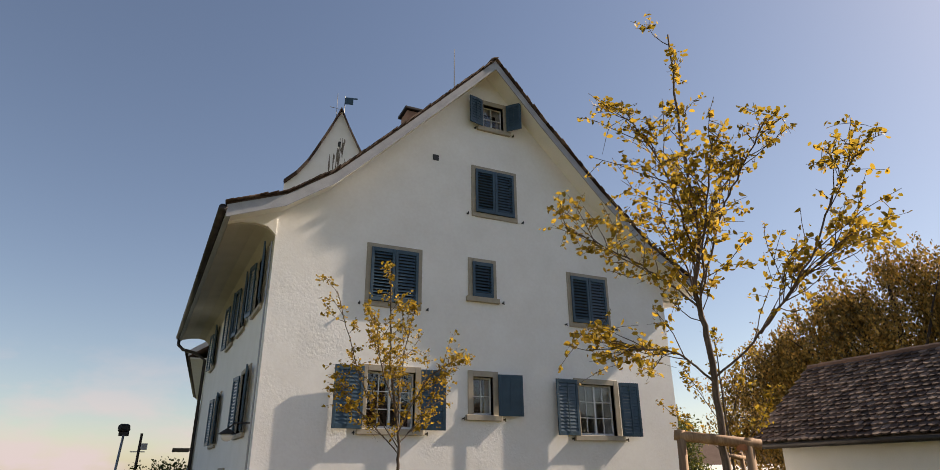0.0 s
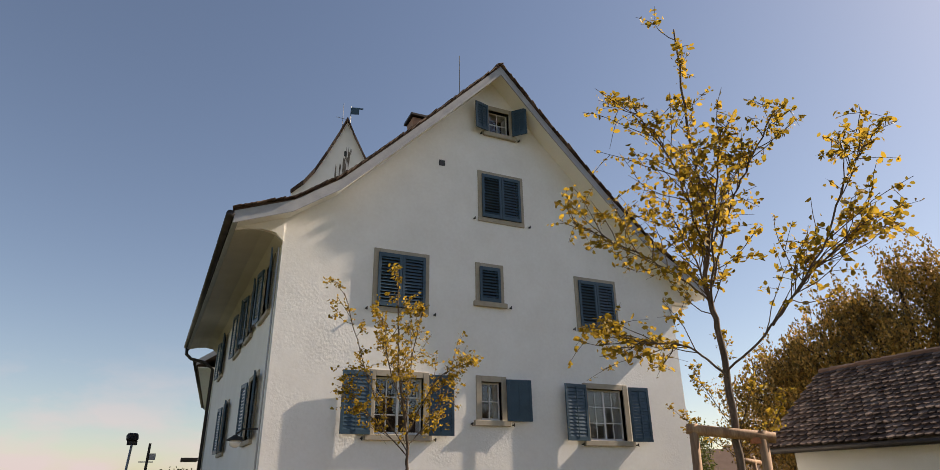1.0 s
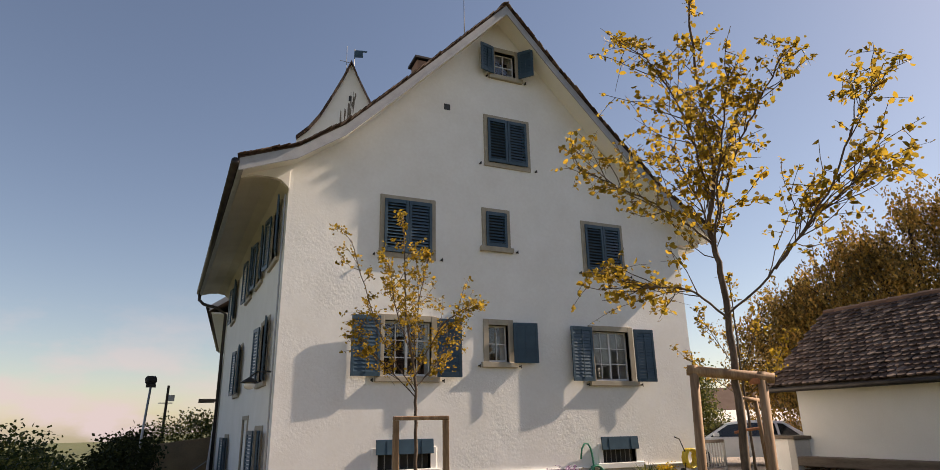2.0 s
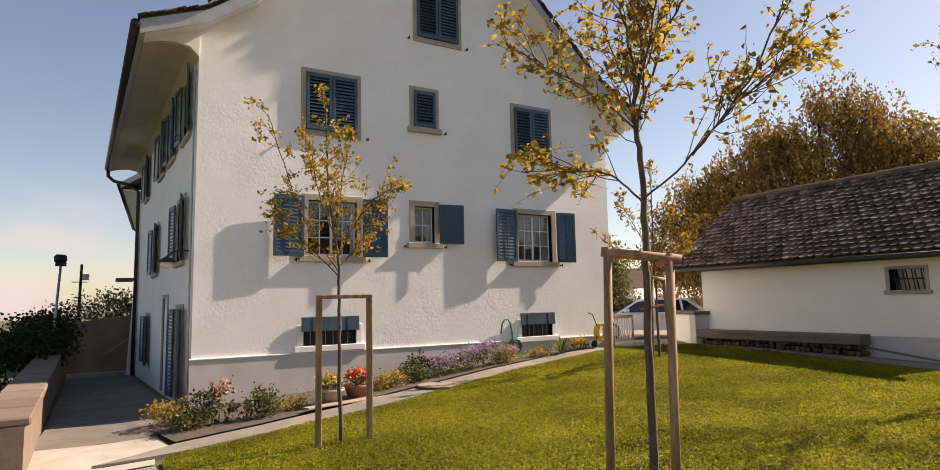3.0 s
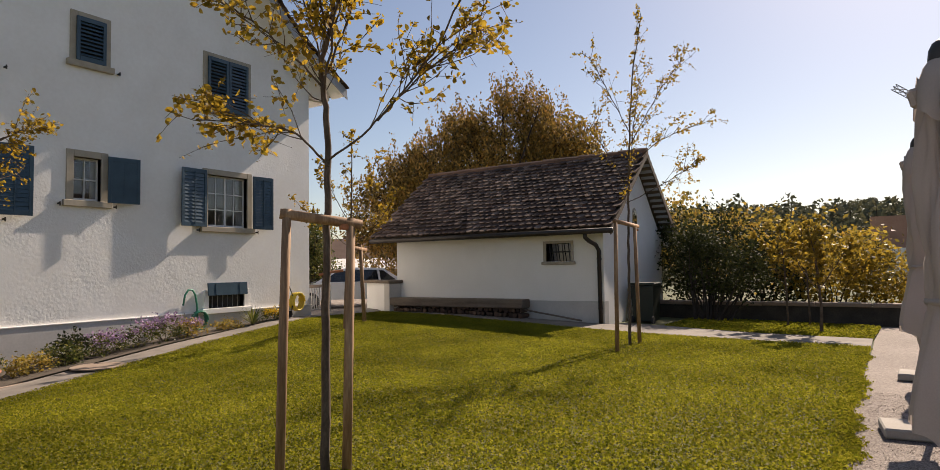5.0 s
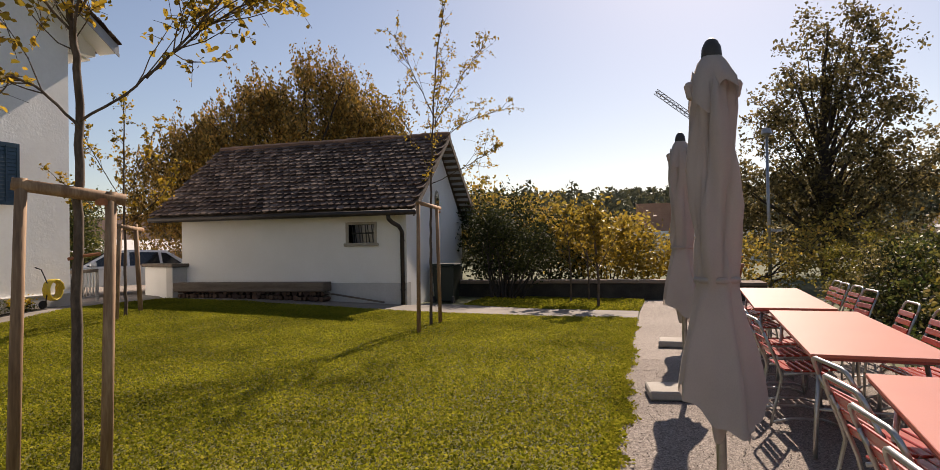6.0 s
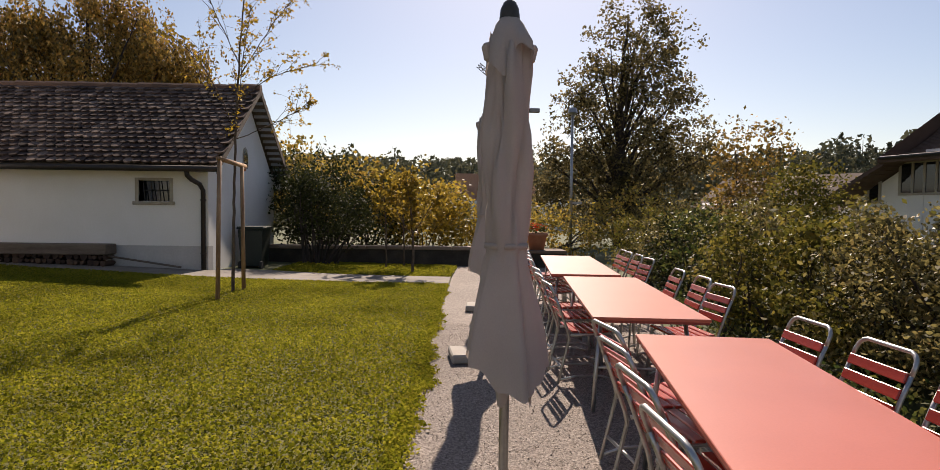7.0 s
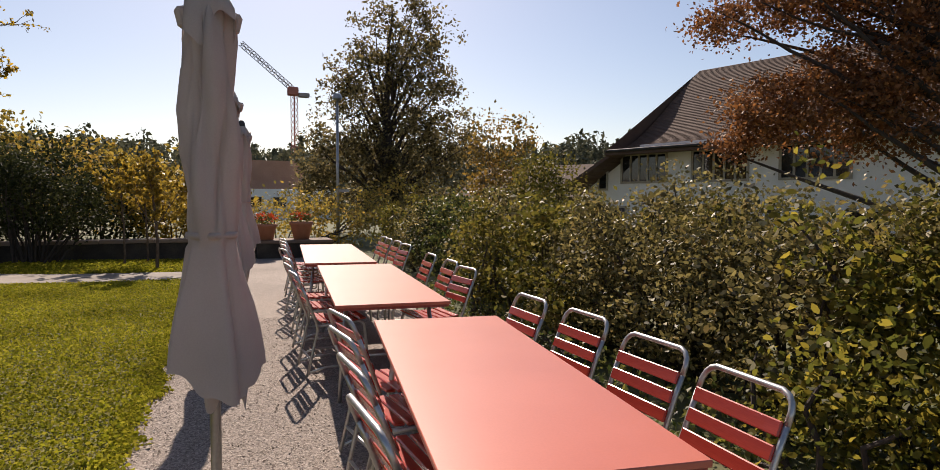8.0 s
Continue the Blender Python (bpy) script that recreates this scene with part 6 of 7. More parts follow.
# bushes west of the lane
shrub("shrub", "dark ivy and bramble hanging over the retaining wall", [(-0.5, 21.5, 0.6, 0.8, 3.0, 0.6), (-0.4, 23.5, 0.9, 0.7, 1.6, 0.6)], 480, 16, 0.17, 0.12, "leaf_dark", 90, stems=10)
shrub("shrub", "leafy bushes on the slope below the wall", [(-3.0, 20.0, -0.1, 2.0, 3.0, 1.2), (-4.5, 24.0, 0.4, 2.0, 3.0, 1.2), (-2.5, 15.0, -0.9, 1.6, 3.0, 0.9), (-1.6, 12.5, -1.0, 1.0, 2.0, 0.8)], 1000, 16, 0.22, 0.14, "leaf_green", 91, stems=14)
shrub("shrub", "leafy trees lower down the slope", [(-8.0, 34.0, -0.7, 4.0, 4.0, 1.5), (-4.0, 32.0, -0.9, 3.0, 3.0, 1.5), (-13.0, 36.0, -0.9, 4.0, 4.0, 1.6)], 700, 16, 0.34, 0.22, "leaf_green", 94, stems=14)
shrub("shrub", "tree tops beyond the lane's end", [(0.6, 29.5, 1.3, 1.4, 1.0, 0.7), (2.6, 29.0, 1.5, 1.2, 1.0, 0.5), (1.6, 30.0, 1.9, 0.6, 0.6, 0.4)], 240, 14, 0.17, 0.12, "leaf_green", 92, stems=8)
big_tree("leafy tree behind the yard", (20.6, 20.2, 0.2), 4.6, 0.15, [(20.5, 20.3, 2.9, 1.1, 1.1, 1.2), (20.8, 20.1, 1.7, 1.0, 1.0, 1.1)], 380, 24, 0.18, 0.11, "leaf_green", 93, 14)


# ---- flower bed ----
def pot(m, r, h, mat, label, flower, leafm, seed):
    p = thing("flower_pot", label, "flower pot", m)
    part("pot", Geo().lathe([(r * 0.68, 0.0), (r * 0.95, h * 0.82), (r * 1.06, h * 0.84), (r * 1.06, h), (r * 0.9, h), (r * 0.85, h * 0.9)], 20), M[mat], p, smooth=True)
    pts, _ = clumps([(0, 0, h + 0.10, r * 1.0, r * 1.0, 0.13)], 40, 14, 0.04, seed)
    part("foliage", cloud_mesh("foliage", leaves(pts, 0.045, seed, up=0.3), 4, M[leafm]), None, p)
    pts, _ = clumps([(0, 0, h + 0.17, r * 0.9, r * 0.9, 0.10)], 22, 10, 0.026, seed + 5)
    part("blossom", cloud_mesh("blossom", leaves(pts, 0.05, seed + 3, up=0.2, long=1.1), 4, M[flower]), None, p)
    return p


pot(pose(4.75, 10.15, gz(4.75, 10.15) + 0.045), 0.24, 0.26, "potgrey", "round clay planter with yellow flowers", "flower_yellow", "leaf_green", 101)
pot(pose(5.35, 10.42, gz(5.35, 10.42) + 0.045), 0.25, 0.22, "terracotta", "terracotta planter with red and yellow flowers", "flower_red", "leaf_green", 102)
pot(pose(18.3, -1.98, 0.44), 0.26, 0.40, "terracotta", "terracotta pot of red geraniums on the wall", "flower_red", "leaf_green", 103)
pot(pose(18.4, -2.85, 0.44), 0.28, 0.45, "terracotta", "tall terracotta pot of red geraniums on the wall", "flower_red", "leaf_green", 104)
tagged(part("paving_board", Geo().box(4.4, 6.4, -0.10, 0.08, 0, 0.03, c=0.006), M["coping"], m=pose(0.0, 9.98 - 5.15 * 0.33, gz(5.1, 9.98) + 0.045, 0, 0, 18.3)), "reddish edging tiles before the planters", "edging")


def bed_plant(label, x, y, rx, ry, h, leafm, seed, flower=None, n=60, size=0.06, fn=18, fsize=0.045):
    z = gz(x, y) + 0.05
    p = thing("bed_plant", label, "plant", pose(x, y, z))
    pts, cl = clumps([(0, 0, h * 0.42, rx, ry, h * 0.42)], n, 12, 0.06, seed)
    pts[:, 2] = np.abs(pts[:, 2])
    st = Geo()
    rr = random.Random(seed)
    for k in range(8):
        e = cl[rr.randrange(len(cl))]
        st.tube([(e[0] * 0.3, e[1] * 0.3, 0.0), (e[0] * 0.7, e[1] * 0.7, abs(e[2]) * 0.6), (e[0], e[1], abs(e[2]))], [0.006, 0.005, 0.003], 4)
    part("branchwork", st, M["bark"], p)
    part("foliage", cloud_mesh("foliage", leaves(pts, size, seed, up=0.1), 4, M[leafm]), None, p)
    if flower:
        pts, _ = clumps([(0, 0, h * 0.75, rx * 0.9, ry * 0.9, h * 0.25)], fn, 14, 0.05, seed + 1)
        part("blossom", cloud_mesh("blossom", leaves(pts, fsize, seed + 2, up=0.1, long=1.3), 4, M[flower]), None, p)
    return p


bed_plant("pale pink mallow on tall stems", 2.95, 10.15, 0.22, 0.2, 0.75, "leaf_green", 111, "flower_pink", 26, 0.07, 8, 0.06)
bed_plant("leafy green perennial in the flower bed", 3.55, 10.0, 0.30, 0.2, 0.5, "leaf_green", 112, None, 60)
bed_plant("low green plant in the flower bed", 2.45, 10.1, 0.3, 0.25, 0.3, "leaf_green", 113, None, 50)
bed_plant("tall dark green perennial in the flower bed", 2.75, 10.6, 0.25, 0.2, 0.55, "leaf_dark", 114, None, 45)
bed_plant("bushy plant beside the house corner", 2.25, 11.0, 0.35, 0.35, 0.45, "leaf_birch", 115, None, 60)
bed_plant("dry brown perennial in the flower bed", 4.1, 10.2, 0.3, 0.2, 0.3, "leaf_birch", 116, None, 50, 0.04)
bed_plant("yellowish perennial in the flower bed", 6.1, 10.75, 0.35, 0.22, 0.35, "leaf_birch", 117, None, 70, 0.05)
bed_plant("green perennial in the flower bed", 6.75, 10.95, 0.35, 0.22, 0.38, "leaf_green", 118, None, 70, 0.05)
bed_plant("dark round shrub in the flower bed", 7.0, 11.35, 0.25, 0.2, 0.55, "leaf_dark", 119, None, 60, 0.06)
bed_plant("grey-green lavender in the flower bed", 7.5, 11.15, 0.4, 0.25, 0.42, "leaf_green", 120, "flower_violet", 70, 0.045, 26)
bed_plant("violet asters in the flower bed", 8.15, 11.3, 0.42, 0.25, 0.52, "leaf_green", 121, "flower_violet", 70, 0.045, 24, 0.04)
bed_plant("violet asters in the flower bed", 8.85, 11.45, 0.42, 0.25, 0.55, "leaf_green", 122, "flower_violet", 70, 0.045, 30, 0.04)
bed_plant("pale aster clump in the flower bed", 9.4, 11.5, 0.35, 0.2, 0.42, "leaf_birch", 123, "flower_violet", 60, 0.045, 14)
bed_plant("low green rosette in the flower bed", 10.4, 11.6, 0.3, 0.15, 0.2, "leaf_birch", 124, None, 40, 0.05)
bed_plant("yellow marigolds at the house corner", 11.75, 11.75, 0.28, 0.14, 0.25, "leaf_green", 125, "flower_yellow", 30, 0.05, 26)
yu = Geo()
rr = random.Random(126)
for k in range(46):
    a, el = rr.uniform(0, 6.283), rr.uniform(20, 85)
    L = rr.uniform(0.38, 0.55)
    d = Vector((math.cos(a) * math.cos(radians(el)), math.sin(a) * math.cos(radians(el)), math.sin(radians(el))))
    s_ = Vector((-math.sin(a), math.cos(a), 0)) * 0.018
    yu.add([-s_ * 0.6, s_ * 0.6, d * L * 0.5 + s_, d * L + Vector((0, 0, -0.03)), d * L * 0.5 - s_], [(0, 1, 2, 3, 4)])
yc = thing("yucca", "spiky yucca in the flower bed", "plant", pose(11.05, 11.6, gz(11.05, 11.6) + 0.05))
part("leaves", yu, M["leaf_green"], yc)
tagged(part("manhole_cover", Geo().lathe([(0.42, 0), (0.42, 0.02), (0.38, 0.024), (0.05, 0.026)], 28), M["coping"], m=pose(6.9, 10.12, gz(6.9, 10.12) + 0.037)), "round pale manhole cover in the path", "manhole cover", kind="structure")
hs = thing("hose_tap", "green garden hose on a wall tap", "hose", pose(9.72, 11.85, gz(9.72, 11.85) + 0.05))
part("stand_pipe", Geo().tube([(0.10, 0.0, 0.1), (0.09, 0.04, 0.62), (0.05, 0.04, 0.84), (-0.03, 0.02, 0.95), (-0.14, 0.0, 0.95), (-0.23, -0.02, 0.84), (-0.27, -0.02, 0.62)], 0.021, 8), M["hose_green"], hs, smooth=True)
part("hose_coil", Geo().tube([(0.14 + 0.17 * math.cos(a * 0.5), -0.06 + 0.003 * a, 0.27 + 0.20 * math.sin(a * 0.5)) for a in range(50)], 0.018, 6), M["hose_green"], hs, smooth=True)
hr = thing("hose_reel", "yellow hose on a small cart", "hose reel", pose(12.42, 11.62, gz(12.42, 11.62) + 0.04))
part("frame", Geo().tube([(-0.2, 0, 0.05), (-0.12, 0, 0.5), (-0.28, 0, 0.85), (-0.42, 0, 0.9)], 0.014, 6), M["iron"], hr, smooth=True)
part("coil", Geo().tube([(0.17 * math.cos(a * 0.6), -0.1 + 0.004 * a, 0.40 + 0.22 * math.sin(a * 0.6)) for a in range(54)], 0.022, 6), M["hose_yellow"], hr, smooth=True)
part("wheel", Geo().lathe([(0.09, -0.02), (0.09, 0.02)], 12, pose(-0.15, 0.12, 0.09, 90, 0, 0)), M["rubber"], hr)


# ---- the parked car ----
def car(m):
    c = thing("car", "silver estate car parked in the yard", "car", m)
    low = [(-2.2, 0.35), (-2.22, 0.62), (-2.05, 0.80), (-1.15, 0.93), (1.95, 0.98), (2.2, 0.88), (2.25, 0.5), (2.2, 0.33)]
    b = Geo().prism(low, "y", -0.86, 0.86)
    part("body", b, M["car"], c, "silver body")
    cab = Geo()
    prof = [(-1.25, 0.93), (-0.45, 1.40), (0.2, 1.50), (1.3, 1.46), (2.05, 0.97)]
    n = len(prof)
    cab.add([(x, -0.80 + (z - 0.93) * 0.32, z) for x, z in prof] + [(x, 0.80 - (z - 0.93) * 0.32, z) for x, z in prof], [tuple(range(n)), tuple(range(2 * n - 1, n - 1, -1))] + [(i, i + n, (i + 1) % n + n, (i + 1) % n) for i in range(n)])
    part("cabin", cab, M["car"], c)
    for s in (-1, 1):
        for poly in ([(-1.02, 0.98), (-0.42, 1.35), (0.12, 1.42), (0.12, 0.98)], [(0.2, 0.98), (0.2, 1.42), (1.05, 1.40), (1.1, 0.98)], [(1.18, 0.98), (1.14, 1.39), (1.3, 1.37), (1.75, 1.02)]):
            g = Geo()
            k = len(poly)
            g.add([(x, s * (0.812 - (z - 0.93) * 0.32), z) for x, z in poly] + [(x, s * (0.80 - (z - 0.93) * 0.32), z) for x, z in poly], [tuple(range(k)), tuple(range(2 * k - 1, k - 1, -1))] + [(i, i + k, (i + 1) % k + k, (i + 1) % k) for i in range(k)])
            part("side_window", g, M["carglass"], c)
        part("mirror", Geo().box(-0.95, -0.75, s * 0.99 - 0.10, s * 0.99 + 0.10, 0.98, 1.12, c=0.03), M["car"], c)
        part("door_handle", Geo().box(0.0, 0.16, s * 0.875 - 0.01, s * 0.875 + 0.01, 0.80, 0.83), M["car"], c)
        for x in (-1.38, 1.36):
            w_ = part("wheel", Geo().lathe([(0.25, -0.1), (0.31, -0.09), (0.31, 0.09), (0.25, 0.1)], 24, pose(x, s * 0.79, 0.31, 90, 0, 0)), M["rubber"], c, smooth=True)
            part("rim", Geo().lathe([(0.05, 0.0), (0.20, 0.012), (0.21, 0.0)], 20, pose(x, s * 0.895, 0.31, -90 * s, 0, 0)), M["metal_grey"], w_)
    part("windscreen", Geo().add([(-1.2, -0.72, 0.97), (-1.2, 0.72, 0.97), (-0.5, 0.6, 1.39), (-0.5, -0.6, 1.39), (-1.22, -0.72, 0.98), (-1.22, 0.72, 0.98), (-0.52, 0.6, 1.40), (-0.52, -0.6, 1.40)], [(0, 1, 2, 3), (7, 6, 5, 4), (0, 4, 5, 1), (1, 5, 6, 2), (2, 6, 7, 3), (3, 7, 4, 0)]), M["carglass"], c)
    return c


car(pose(18.7, 16.1, gz(18.7, 16.1) + 0.0, 0, 0, -38))


# ---- neighbouring buildings ----
def box_window(parent, m, w, h, cols=1):
    g = Geo().box(-w / 2 - 0.08, w / 2 + 0.08, -0.05, 0.02, -0.08, 0).box(-w / 2 - 0.08, -w / 2, -0.05, 0.02, 0, h).box(w / 2, w / 2 + 0.08, -0.05, 0.02, 0, h).box(-w / 2 - 0.08, w / 2 + 0.08, -0.05, 0.02, h, h + 0.08)
    bars = []
    for k in range(1, cols):
        x = -w / 2 + w * k / cols
        bars.append(Geo().box(x - 0.035, x + 0.035, -0.045, 0.02, 0.002, h - 0.002))
    win = part("window", g.weld(), M["stone"], parent, m=m)
    for b in bars:
        part("mullion", b, M["stone"], win)
    part("pane", Geo().box(-w / 2, w / 2, -0.015, -0.006, 0, h), M["carglass"], win)
    return win


def slope_sheet(g, line, thick=0.16):
    """A roof slope, symmetric in x, from its stepped side line of (half width, y, z), with an underside."""
    n = len(line)
    v = [(q * x, y, z - d) for d in (0.0, thick) for x, y, z in line for q in (-1, 1)]
    f = []
    for k in range(n - 1):
        a, b = 2 * k, 2 * k + 2
        f += [(a, a + 1, b + 1, b), (2 * n + b, 2 * n + b + 1, 2 * n + a + 1, 2 * n + a), (a, b, 2 * n + b, 2 * n + a), (b + 1, a + 1, 2 * n + a + 1, 2 * n + b + 1)]
    f += [(1, 0, 2 * n, 2 * n + 1), (2 * n - 2, 2 * n - 1, 4 * n - 1, 4 * n - 2)]
    return g.add(v, f)


def house_block(label, m, L, W, eave, ridge, over=0.7, flare=0.0, hip=0.0, roofm="tile", wallm="plaster_smooth", rows_n=0):
    """A house along x, with a gable roof (hip: how far the ridge ends lie in), eaves flared."""
    h = thing("house", label, "house", m)
    g = Geo().box(-L / 2, L / 2, -W / 2, W / 2, -1.5, eave)
    if not hip:
        g.prism([(-W / 2, eave), (W / 2, eave), (0, ridge - 0.1)], "x", -L / 2, L / 2)
    part("wall", g, M[wallm], h)
    N = 1 if not rows_n else rows_n
    r = Geo()
    for s in (-1, 1):
        line = []
        for k in range(N):
            for t, lift in ((k / N, 0.022 if rows_n else 0.0), ((k + 1) / N, 0.0)):
                y = s * (W / 2 + over) * (1 - t)
                z = eave - 0.25 + (ridge - eave + 0.25) * (t - flare * 4 * t * (1 - t) * (1 - t))
                line.append((L / 2 + over - hip * t, y, z + lift))
        slope_sheet(r, line)
    if hip:
        for s in (-1, 1):
            r.add([(s * (L / 2 + over), -(W / 2 + over), eave - 0.25), (s * (L / 2 + over), W / 2 + over, eave - 0.25), (s * (L / 2 + over - hip), 0, ridge)], [(0, 1, 2)])
    part("roof", r.weld(), M[roofm], h, "brown tiled roof")
    return h


# the farmhouse beyond the hedge: its long side faces the garden
far_dir = math.degrees(math.atan2(-16.76 + 14.78, 17.47 - 24.14))
FH = house_block("white farmhouse with a broad brown tiled roof beyond the hedge", pose(18.6, -20.6, 0.2, 0, 0, 180 + far_dir + 180) @ Matrix.Translation((2.4, 0, 0)), 13.0, 8.4, 3.35, 6.65, 0.9, 0.28, 0.7, "tile", "plaster_smooth", 64)
for xx, ww, cc, z0, hh in ((-3.9, 1.9, 5, 2.0, 0.95), (-0.9, 1.9, 5, 2.0, 0.95), (2.1, 1.9, 5, 2.0, 0.95), (-5.8, 0.35, 1, 1.75, 0.6), (-5.9, 0.7, 1, 0.3, 0.75), (-5.0, 0.6, 1, 0.2, 0.8), (-3.2, 0.8, 2, 0.0, 1.0), (-0.4, 0.8, 2, 0.0, 1.0), (3.5, 0.8, 2, 0.0, 1.0)):
    box_window(FH, pose(xx - 2.4, -4.2, z0, 0, 0, 0), ww, hh, cc)
steps = []
for k in range(12):
    for t, lift in ((k / 12, 0.025), ((k + 1) / 12, 0.0)):
        steps.append((5.6 - 0.7 * t, -9.2 + 2.3 * t, 1.7 + 1.55 * t + lift))
lt = slope_sheet(Geo(), steps, 0.14)
lt.v = [(y, x, z) for x, y, z in lt.v]
part("lean_to_roof", lt, M["tile"], FH, "dark tiled lean-to roof")
part("lean_to_wall", Geo().prism([(-8.9, -0.5), (-6.52, -0.5), (-6.52, 3.2), (-8.9, 1.78)], "y", -4.2, 4.2), M["plaster_smooth"], FH)
part("gutter", Geo().tube([(-7.3, -5.12, 3.1), (7.3, -5.12, 3.1)], 0.06, 8), M["metal_dark"], FH)
fc = part("chimney", Geo().box(-0.4, 0.4, 0.4, 1.2, 6.0, 7.9, c=0.02), M["brick"], FH, m=pose(0.9, -0.4, 0))
part("chimney_cap", Geo().box(-0.48, 0.48, 0.32, 1.28, 7.91, 8.0), M["metal_dark"], fc, m=pose(0, 0, 0))
part("antenna", Geo().tube([(-2.6, 0.0, 7.1), (-2.6, 0.0, 8.6)], 0.02, 5), M["iron"], FH)
house_block("small house roof beyond the hedge", pose(33, -17.5, 0.0, 0, 0, 30), 7, 5, 1.9, 3.4, 0.4)
# building with a reddish roof under the crane
BL = thing("house", "pale flat-roofed building with a reddish gabled house behind", "house", pose(82, -7.2, -0.6))
part("wall", Geo().box(-3, 3, -7.0, 9.0, -1, 3.3), M["plaster_smooth"], BL)
part("wall", Geo().box(1, 9, -3.5, 6.0, 3.31, 4.4), M["brick"], BL)
part("roof", Geo().prism([(-4.0, 4.41), (7.0, 4.41), (7.0, 6.9), (-2.2, 6.9)], "x", 1.5, 8.5), M["brick"], BL, "reddish-brown roof")
for k in range(5):
    box_window(BL, pose(-3.0, -5.5 + k * 2.8, 1.2, 0, 0, -90), 1.4, 1.1, 2)
# houses seen past the car
house_block("white house with brown roof beyond the yard", pose(27, 24.5, 0.0, 0, 0, -45), 9, 7, 1.5, 3.2, 0.4)
house_block("distant house with reddish roof", pose(36, 26, 0.0, 0, 0, -30), 10, 8, 1.9, 3.7, 0.4)
# the farm wing behind the house, of which the eave shows
NB = house_block("white neighbouring house behind with dark gutter and pale soffit", pose(6.72, 34.2, -0.8, 0, 0, 86.4), 14, 8, 7.45, 10.4, 0.7)
part("soffit", Geo().box(-7.6, 7.6, 4.0, 4.62, 6.98, 7.03), M["plaster_smooth"], NB, "pale boarded soffit")
part("gutter", Geo().tube([(-7.75, 4.76, 7.20), (7.75, 4.76, 7.20)], 0.09, 8), M["metal_dark"], NB, "dark gutter", smooth=True)
part("bargeboard", Geo().prism([(0.0, 10.25), (4.7, 7.05), (4.7, 7.28), (0.0, 10.48)], "x", -7.76, -7.71), M["verge"], NB)
part("balcony_roof", Geo().box(1.5, 2.1, 26.2, 27.6, 2.60, 2.70), M["metal_dark"], NB, m=NB.matrix_basis.inverted())

# church tower with a steep saddle roof
CH = thing("church_tower", "pale church tower gable with flared roof and stained plaster", "church tower", pose(9.37, 38.2, 0.0, 0, 0, -16))
prof = [(0.0, 26.55), (-0.55, 25.2), (-1.25, 23.7), (-2.0, 22.2), (-2.7, 21.2), (-3.5, 20.45)]
left = prof
g = Geo()
for (xa, za), (xb, zb) in list(zip(left, left[1:])):
    for s in (1, -1):
        g.prism([(s * xa, za - 0.05), (s * xb, zb - 0.05), (s * xb, 18.0), (s * xa, 18.0)], "y", 0, 6.5)
g.box(-2.9, 2.9, 0.0, 6.5, -1, 18.0)
part("wall", g.weld(), M["plaster_smooth"], CH, "pale plaster gable with dark stains")
g = Geo()
for (xa, za), (xb, zb) in list(zip(left, left[1:])):
    for s in (1, -1):
        g.prism([(s * xa, za - 0.04), (s * xb, zb - 0.04), (s * xb, zb + 0.16), (s * xa, za + 0.16)], "y", -0.3, 6.8)
part("roof", g, M["tile"], CH, "dark steep tower roof")
st = Geo()
rr = random.Random(77)
for k in range(26):
    x = rr.gauss(0.02, 0.16) if k < 17 else rr.uniform(-0.75, 0.8)
    z = rr.uniform(22.6, 24.4) if k < 17 else rr.uniform(21.6, 23.0)
    w, L = rr.uniform(0.02, 0.065), rr.uniform(0.5, 2.1)
    st.prism([(x - w * 0.4, z), (x + w * 0.5, z - 0.05), (x + w, z - L * 0.4), (x + w * 0.3, z - L * 0.8), (x + w * 0.1, z - L), (x - w * 0.5, z - L * 0.7), (x - w, z - L * 0.35)], "y", -0.004 - 0.0006 * k, -0.001)
part("water_stain", st, M["stain"], CH, "dark rain streaks")["kind"] = "stuff"
part("louvre", Geo().box(-0.10, 0.10, -0.035, -0.021, 23.55, 23.95), M["cap"], CH)
vane = Geo().tube([(0.15, 0.3, 26.4), (0.15, 0.3, 28.0)], 0.03, 6).box(0.15, 0.75, 0.29, 0.31, 27.3, 27.9).box(0.75, 1.05, 0.29, 0.31, 27.75, 27.88)
part("weather_vane", vane, M["shutter"], CH, "blue weather vane flag")
part("cross", Geo().tube([(-0.4, 0.3, 26.0), (-0.4, 0.3, 28.2)], 0.025, 5).tube([(-0.9, 0.3, 27.0), (-0.05, 0.3, 26.8)], 0.02, 5), M["metal_grey"], CH)


# ---- poles, crane, far woods ----
def flood_pole(base, h, label, lean=0.0):
    p = thing("lamp_post", label, "lamp post", pose(*base))
    part("pole", Geo().tube([(0, 0, 0), (lean, 0, h)], [0.042, 0.034], 8), M["metal_grey"], p, smooth=True)
    lm = part("floodlight", Geo().box(-0.16, 0.16, -0.10, 0.10, 0, 0.24, pose(lean, 0, h + 0.10, -25, 0, 20), 0.05), M["iron"], p)
    part("bracket", Geo().box(-0.14, 0.14, -0.02, 0.02, h - 0.02, h + 0.10), M["iron"], p, m=pose(lean, 0, 0))
    return p


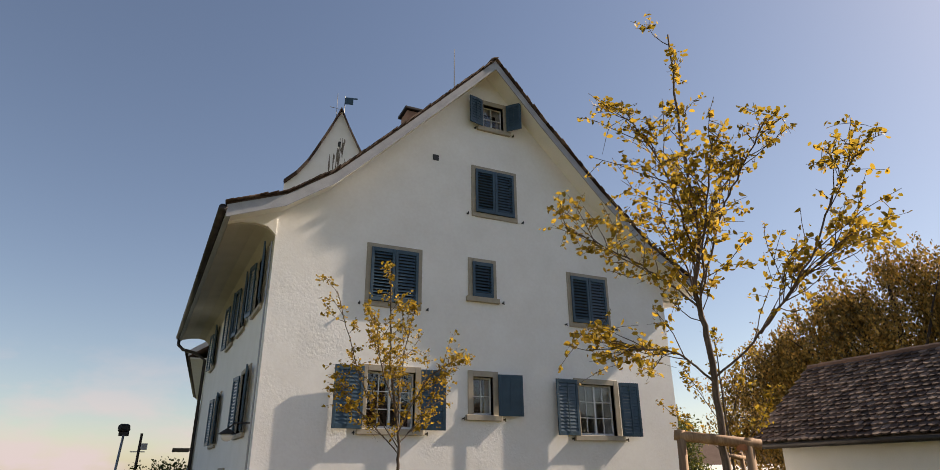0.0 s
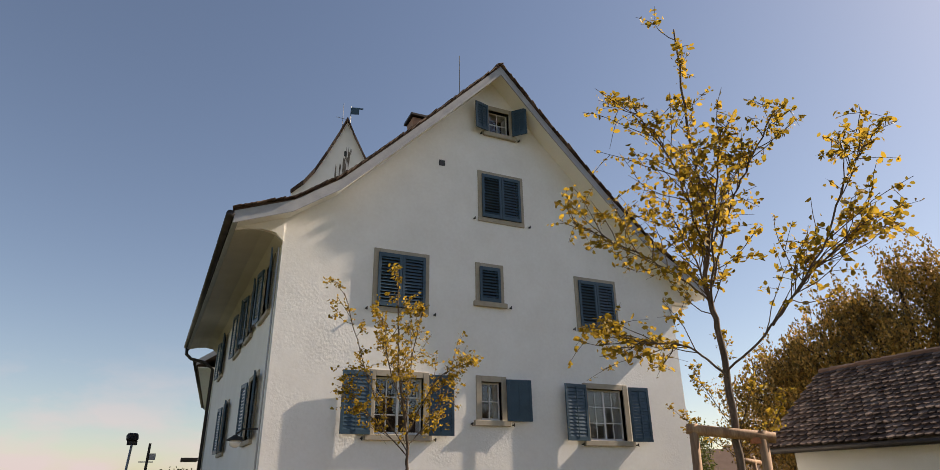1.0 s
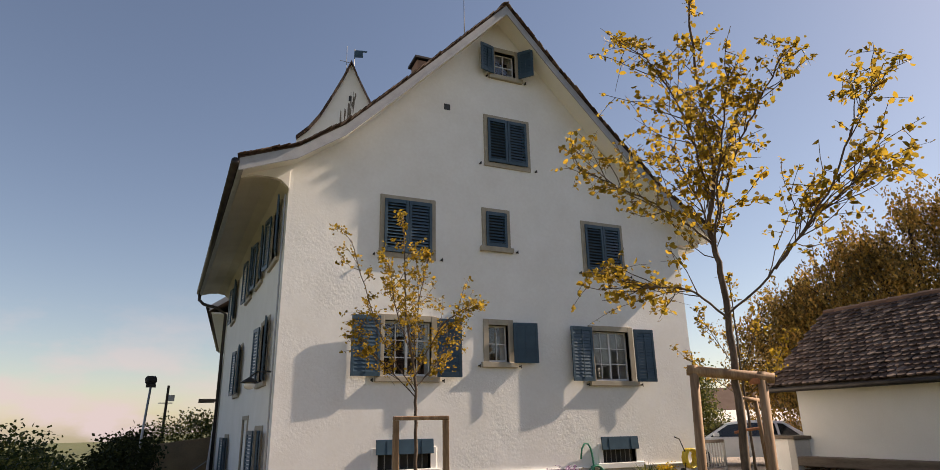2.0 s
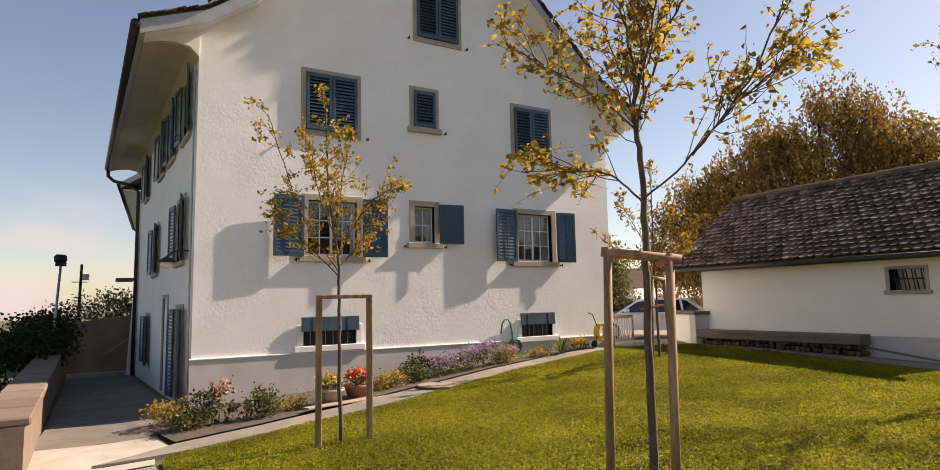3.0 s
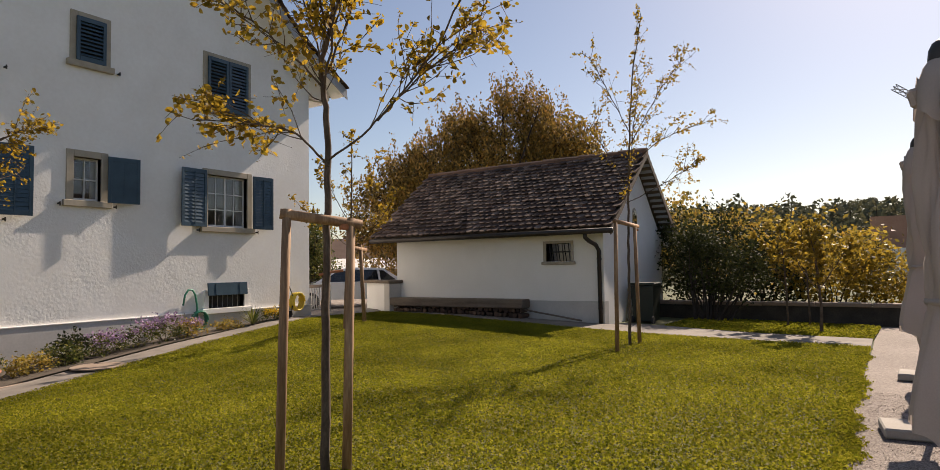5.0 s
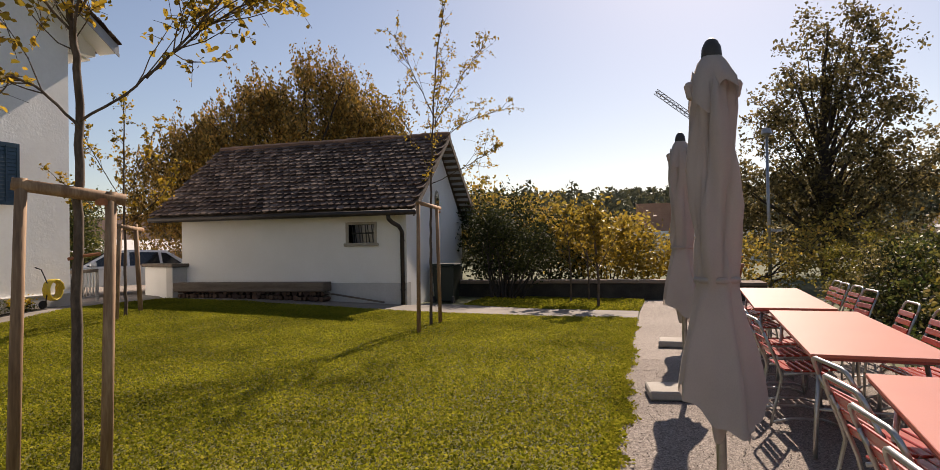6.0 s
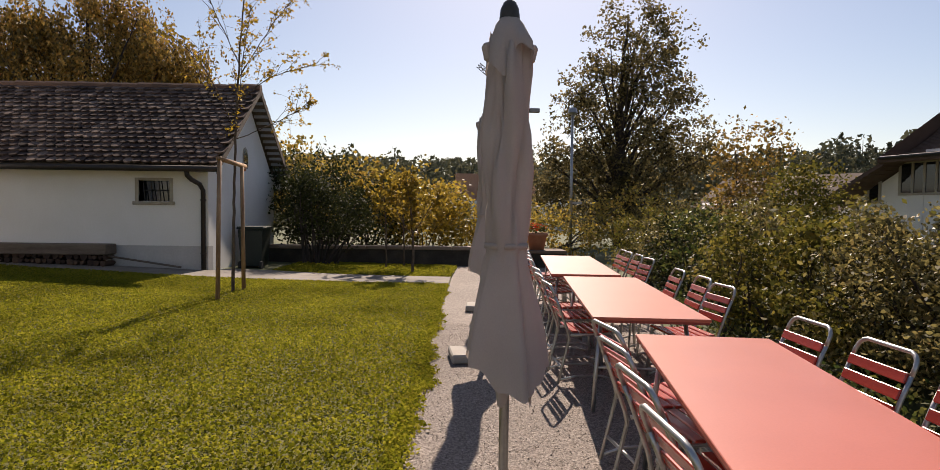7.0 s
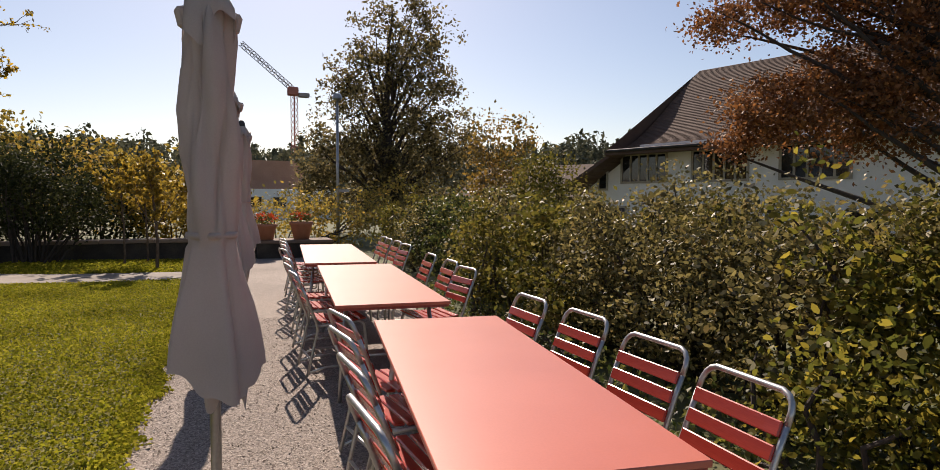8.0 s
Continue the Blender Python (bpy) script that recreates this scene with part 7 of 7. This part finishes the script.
flood_pole((-0.15, 21.3, -0.8), 3.65, "slender post with a dark floodlight", 0.18)
p2 = thing("mast", "wooden mast with a small box", "mast", pose(0.2, 29.5, -1.0))
part("pole", Geo().tube([(0, 0, 0), (0.08, 0, 4.4)], [0.065, 0.05], 8), M["bark_dark"], p2)
part("box", Geo().box(0.12, 0.36, -0.1, 0.1, 3.75, 4.0), M["metal_grey"], p2)
part("bracket", Geo().box(-0.25, 0.3, -0.02, 0.02, 3.65, 3.69), M["metal_grey"], p2)
sl = thing("street_lamp", "slim grey street lamp beyond the wall", "street lamp", pose(21.8, -4.35, -0.2))
part("pole", Geo().tube([(0, 0, 0), (0, 0, 4.75)], [0.055, 0.04], 8), M["metal_grey"], sl, smooth=True)
part("lamp_head", Geo().lathe([(0.12, 4.95), (0.16, 4.8), (0.06, 4.72)], 10), M["metal_grey"], sl)
part("sign", Geo().box(-0.02, 0.0, -0.35, 0.0, 1.9, 1.98), M["metal_grey"], sl)

CR = thing("crane", "red and grey tower crane far off", "crane", pose(151, -16.2, 0))
mast, jib = Geo(), Geo()


def truss(g, a, b, w, n, r):
    a, b = Vector(a), Vector(b)
    d = (b - a).normalized()
    u = d.orthogonal().normalized() * w
    v = d.cross(u).normalized() * w
    cs = [u + v, u - v, -u - v, -u + v]
    for c in cs:
        g.tube([a + c, b + c], r, 4)
    for i in range(n):
        p, q = a.lerp(b, i / n), a.lerp(b, (i + 1) / n)
        for k in range(4):
            g.tube([p + cs[k], q + cs[(k + 1) % 4]], r * 0.7, 3, False)


truss(mast, (0, 0, 6), (0, 0, 25.5), 0.55, 14, 0.10)
truss(jib, (0, -0.6, 26.0), (0.5, 11.4, 36.2), 0.45, 14, 0.10)
part("mast", mast, M["crane_red"], CR, "red lattice mast")
part("jib", jib, M["crane_grey"], CR, "grey lattice jib")
part("cab", Geo().box(-0.9, 0.9, -0.9, 1.5, 25.3, 27.2, c=0.2), M["crane_red"], CR)
part("counterweight", Geo().box(-0.7, 0.7, -3.4, -0.9, 25.0, 26.0, pose(0, 0, 0), 0.15), M["crane_grey"], CR)

# wooded ridges: many trees, trunk and clumped crown, in one object
rr = np.random.default_rng(200)
V_all = []
tr_g = Geo()
for k in range(1000):
    az = rr.uniform(-62, 38)
    dist = rr.uniform(120, 230)
    x, y = 2 + dist * math.cos(radians(az)), -1 + dist * math.sin(radians(az))
    z = gz(x, y)
    h = rr.uniform(8, 12)
    if rr.random() < 0.06:
        h *= 1.25
    con = rr.random() < (0.5 if az < -14 else 0.15)
    n = 110
    t = rr.random(n) ** 0.8
    if con:
        rad = 0.22 * h * (1 - t) + 0.2
    else:
        rad = 0.28 * h * np.sqrt(np.clip(1 - (2 * t - 1.0) ** 2, 0.05, 1))
    a = rr.uniform(0, 6.283, n)
    q = np.sqrt(rr.random(n))
    P = np.stack([x + rad * q * np.cos(a), y + rad * q * np.sin(a), z + h * (0.15 + 0.85 * t)], axis=1)
    V_all.append(leaves(P, h * 0.095, 300 + k, up=0.2, hang=0.25))
    tr_g.tube([(x, y, z - 1), (x, y, z + h * 0.9)], [0.25, 0.05], 4)
woods = part("far_woods", cloud_mesh("far_woods", np.concatenate(V_all), 4, M["leaf_far"]), None)
tagged(woods, "hazy wooded ridge on the horizon", "woods", kind="stuff")
tagged(part("far_trunks", tr_g, M["bark_dark"]), "bare trunks of the far woods", "trunks", kind="stuff")
# nearer valley trees and roofs between the garden wall and the ridge
rr = np.random.default_rng(210)
V_all = []
for k in range(90):
    az = rr.uniform(-40, 20)
    dist = rr.uniform(45, 85)
    x, y = 2 + dist * math.cos(radians(az)), -1 + dist * math.sin(radians(az))
    if abs(az + 3.8) < 3.2 and dist > 40:
        continue
    h = rr.uniform(2.4, 4.2)
    n = 90
    d = rr.normal(size=(n, 3))
    d /= np.linalg.norm(d, axis=1)[:, None]
    P = np.array([x, y, gz(x, y) + h * 0.5]) + d * np.array([h * 0.5, h * 0.5, h * 0.5]) * rr.random((n, 1)) ** 0.4
    V_all.append(leaves(P, 0.55, 900 + k, up=0.2, hang=0.2))
tagged(part("valley_trees", cloud_mesh("valley_trees", np.concatenate(V_all), 4, M["leaf_far"]), None), "broadleaf trees in the valley", "trees", kind="stuff")

# the shed's nearest roof tiles, one by one
for m in SHED_TILES:
    part("roof_tile", near_tile, None, SHED, m=m)
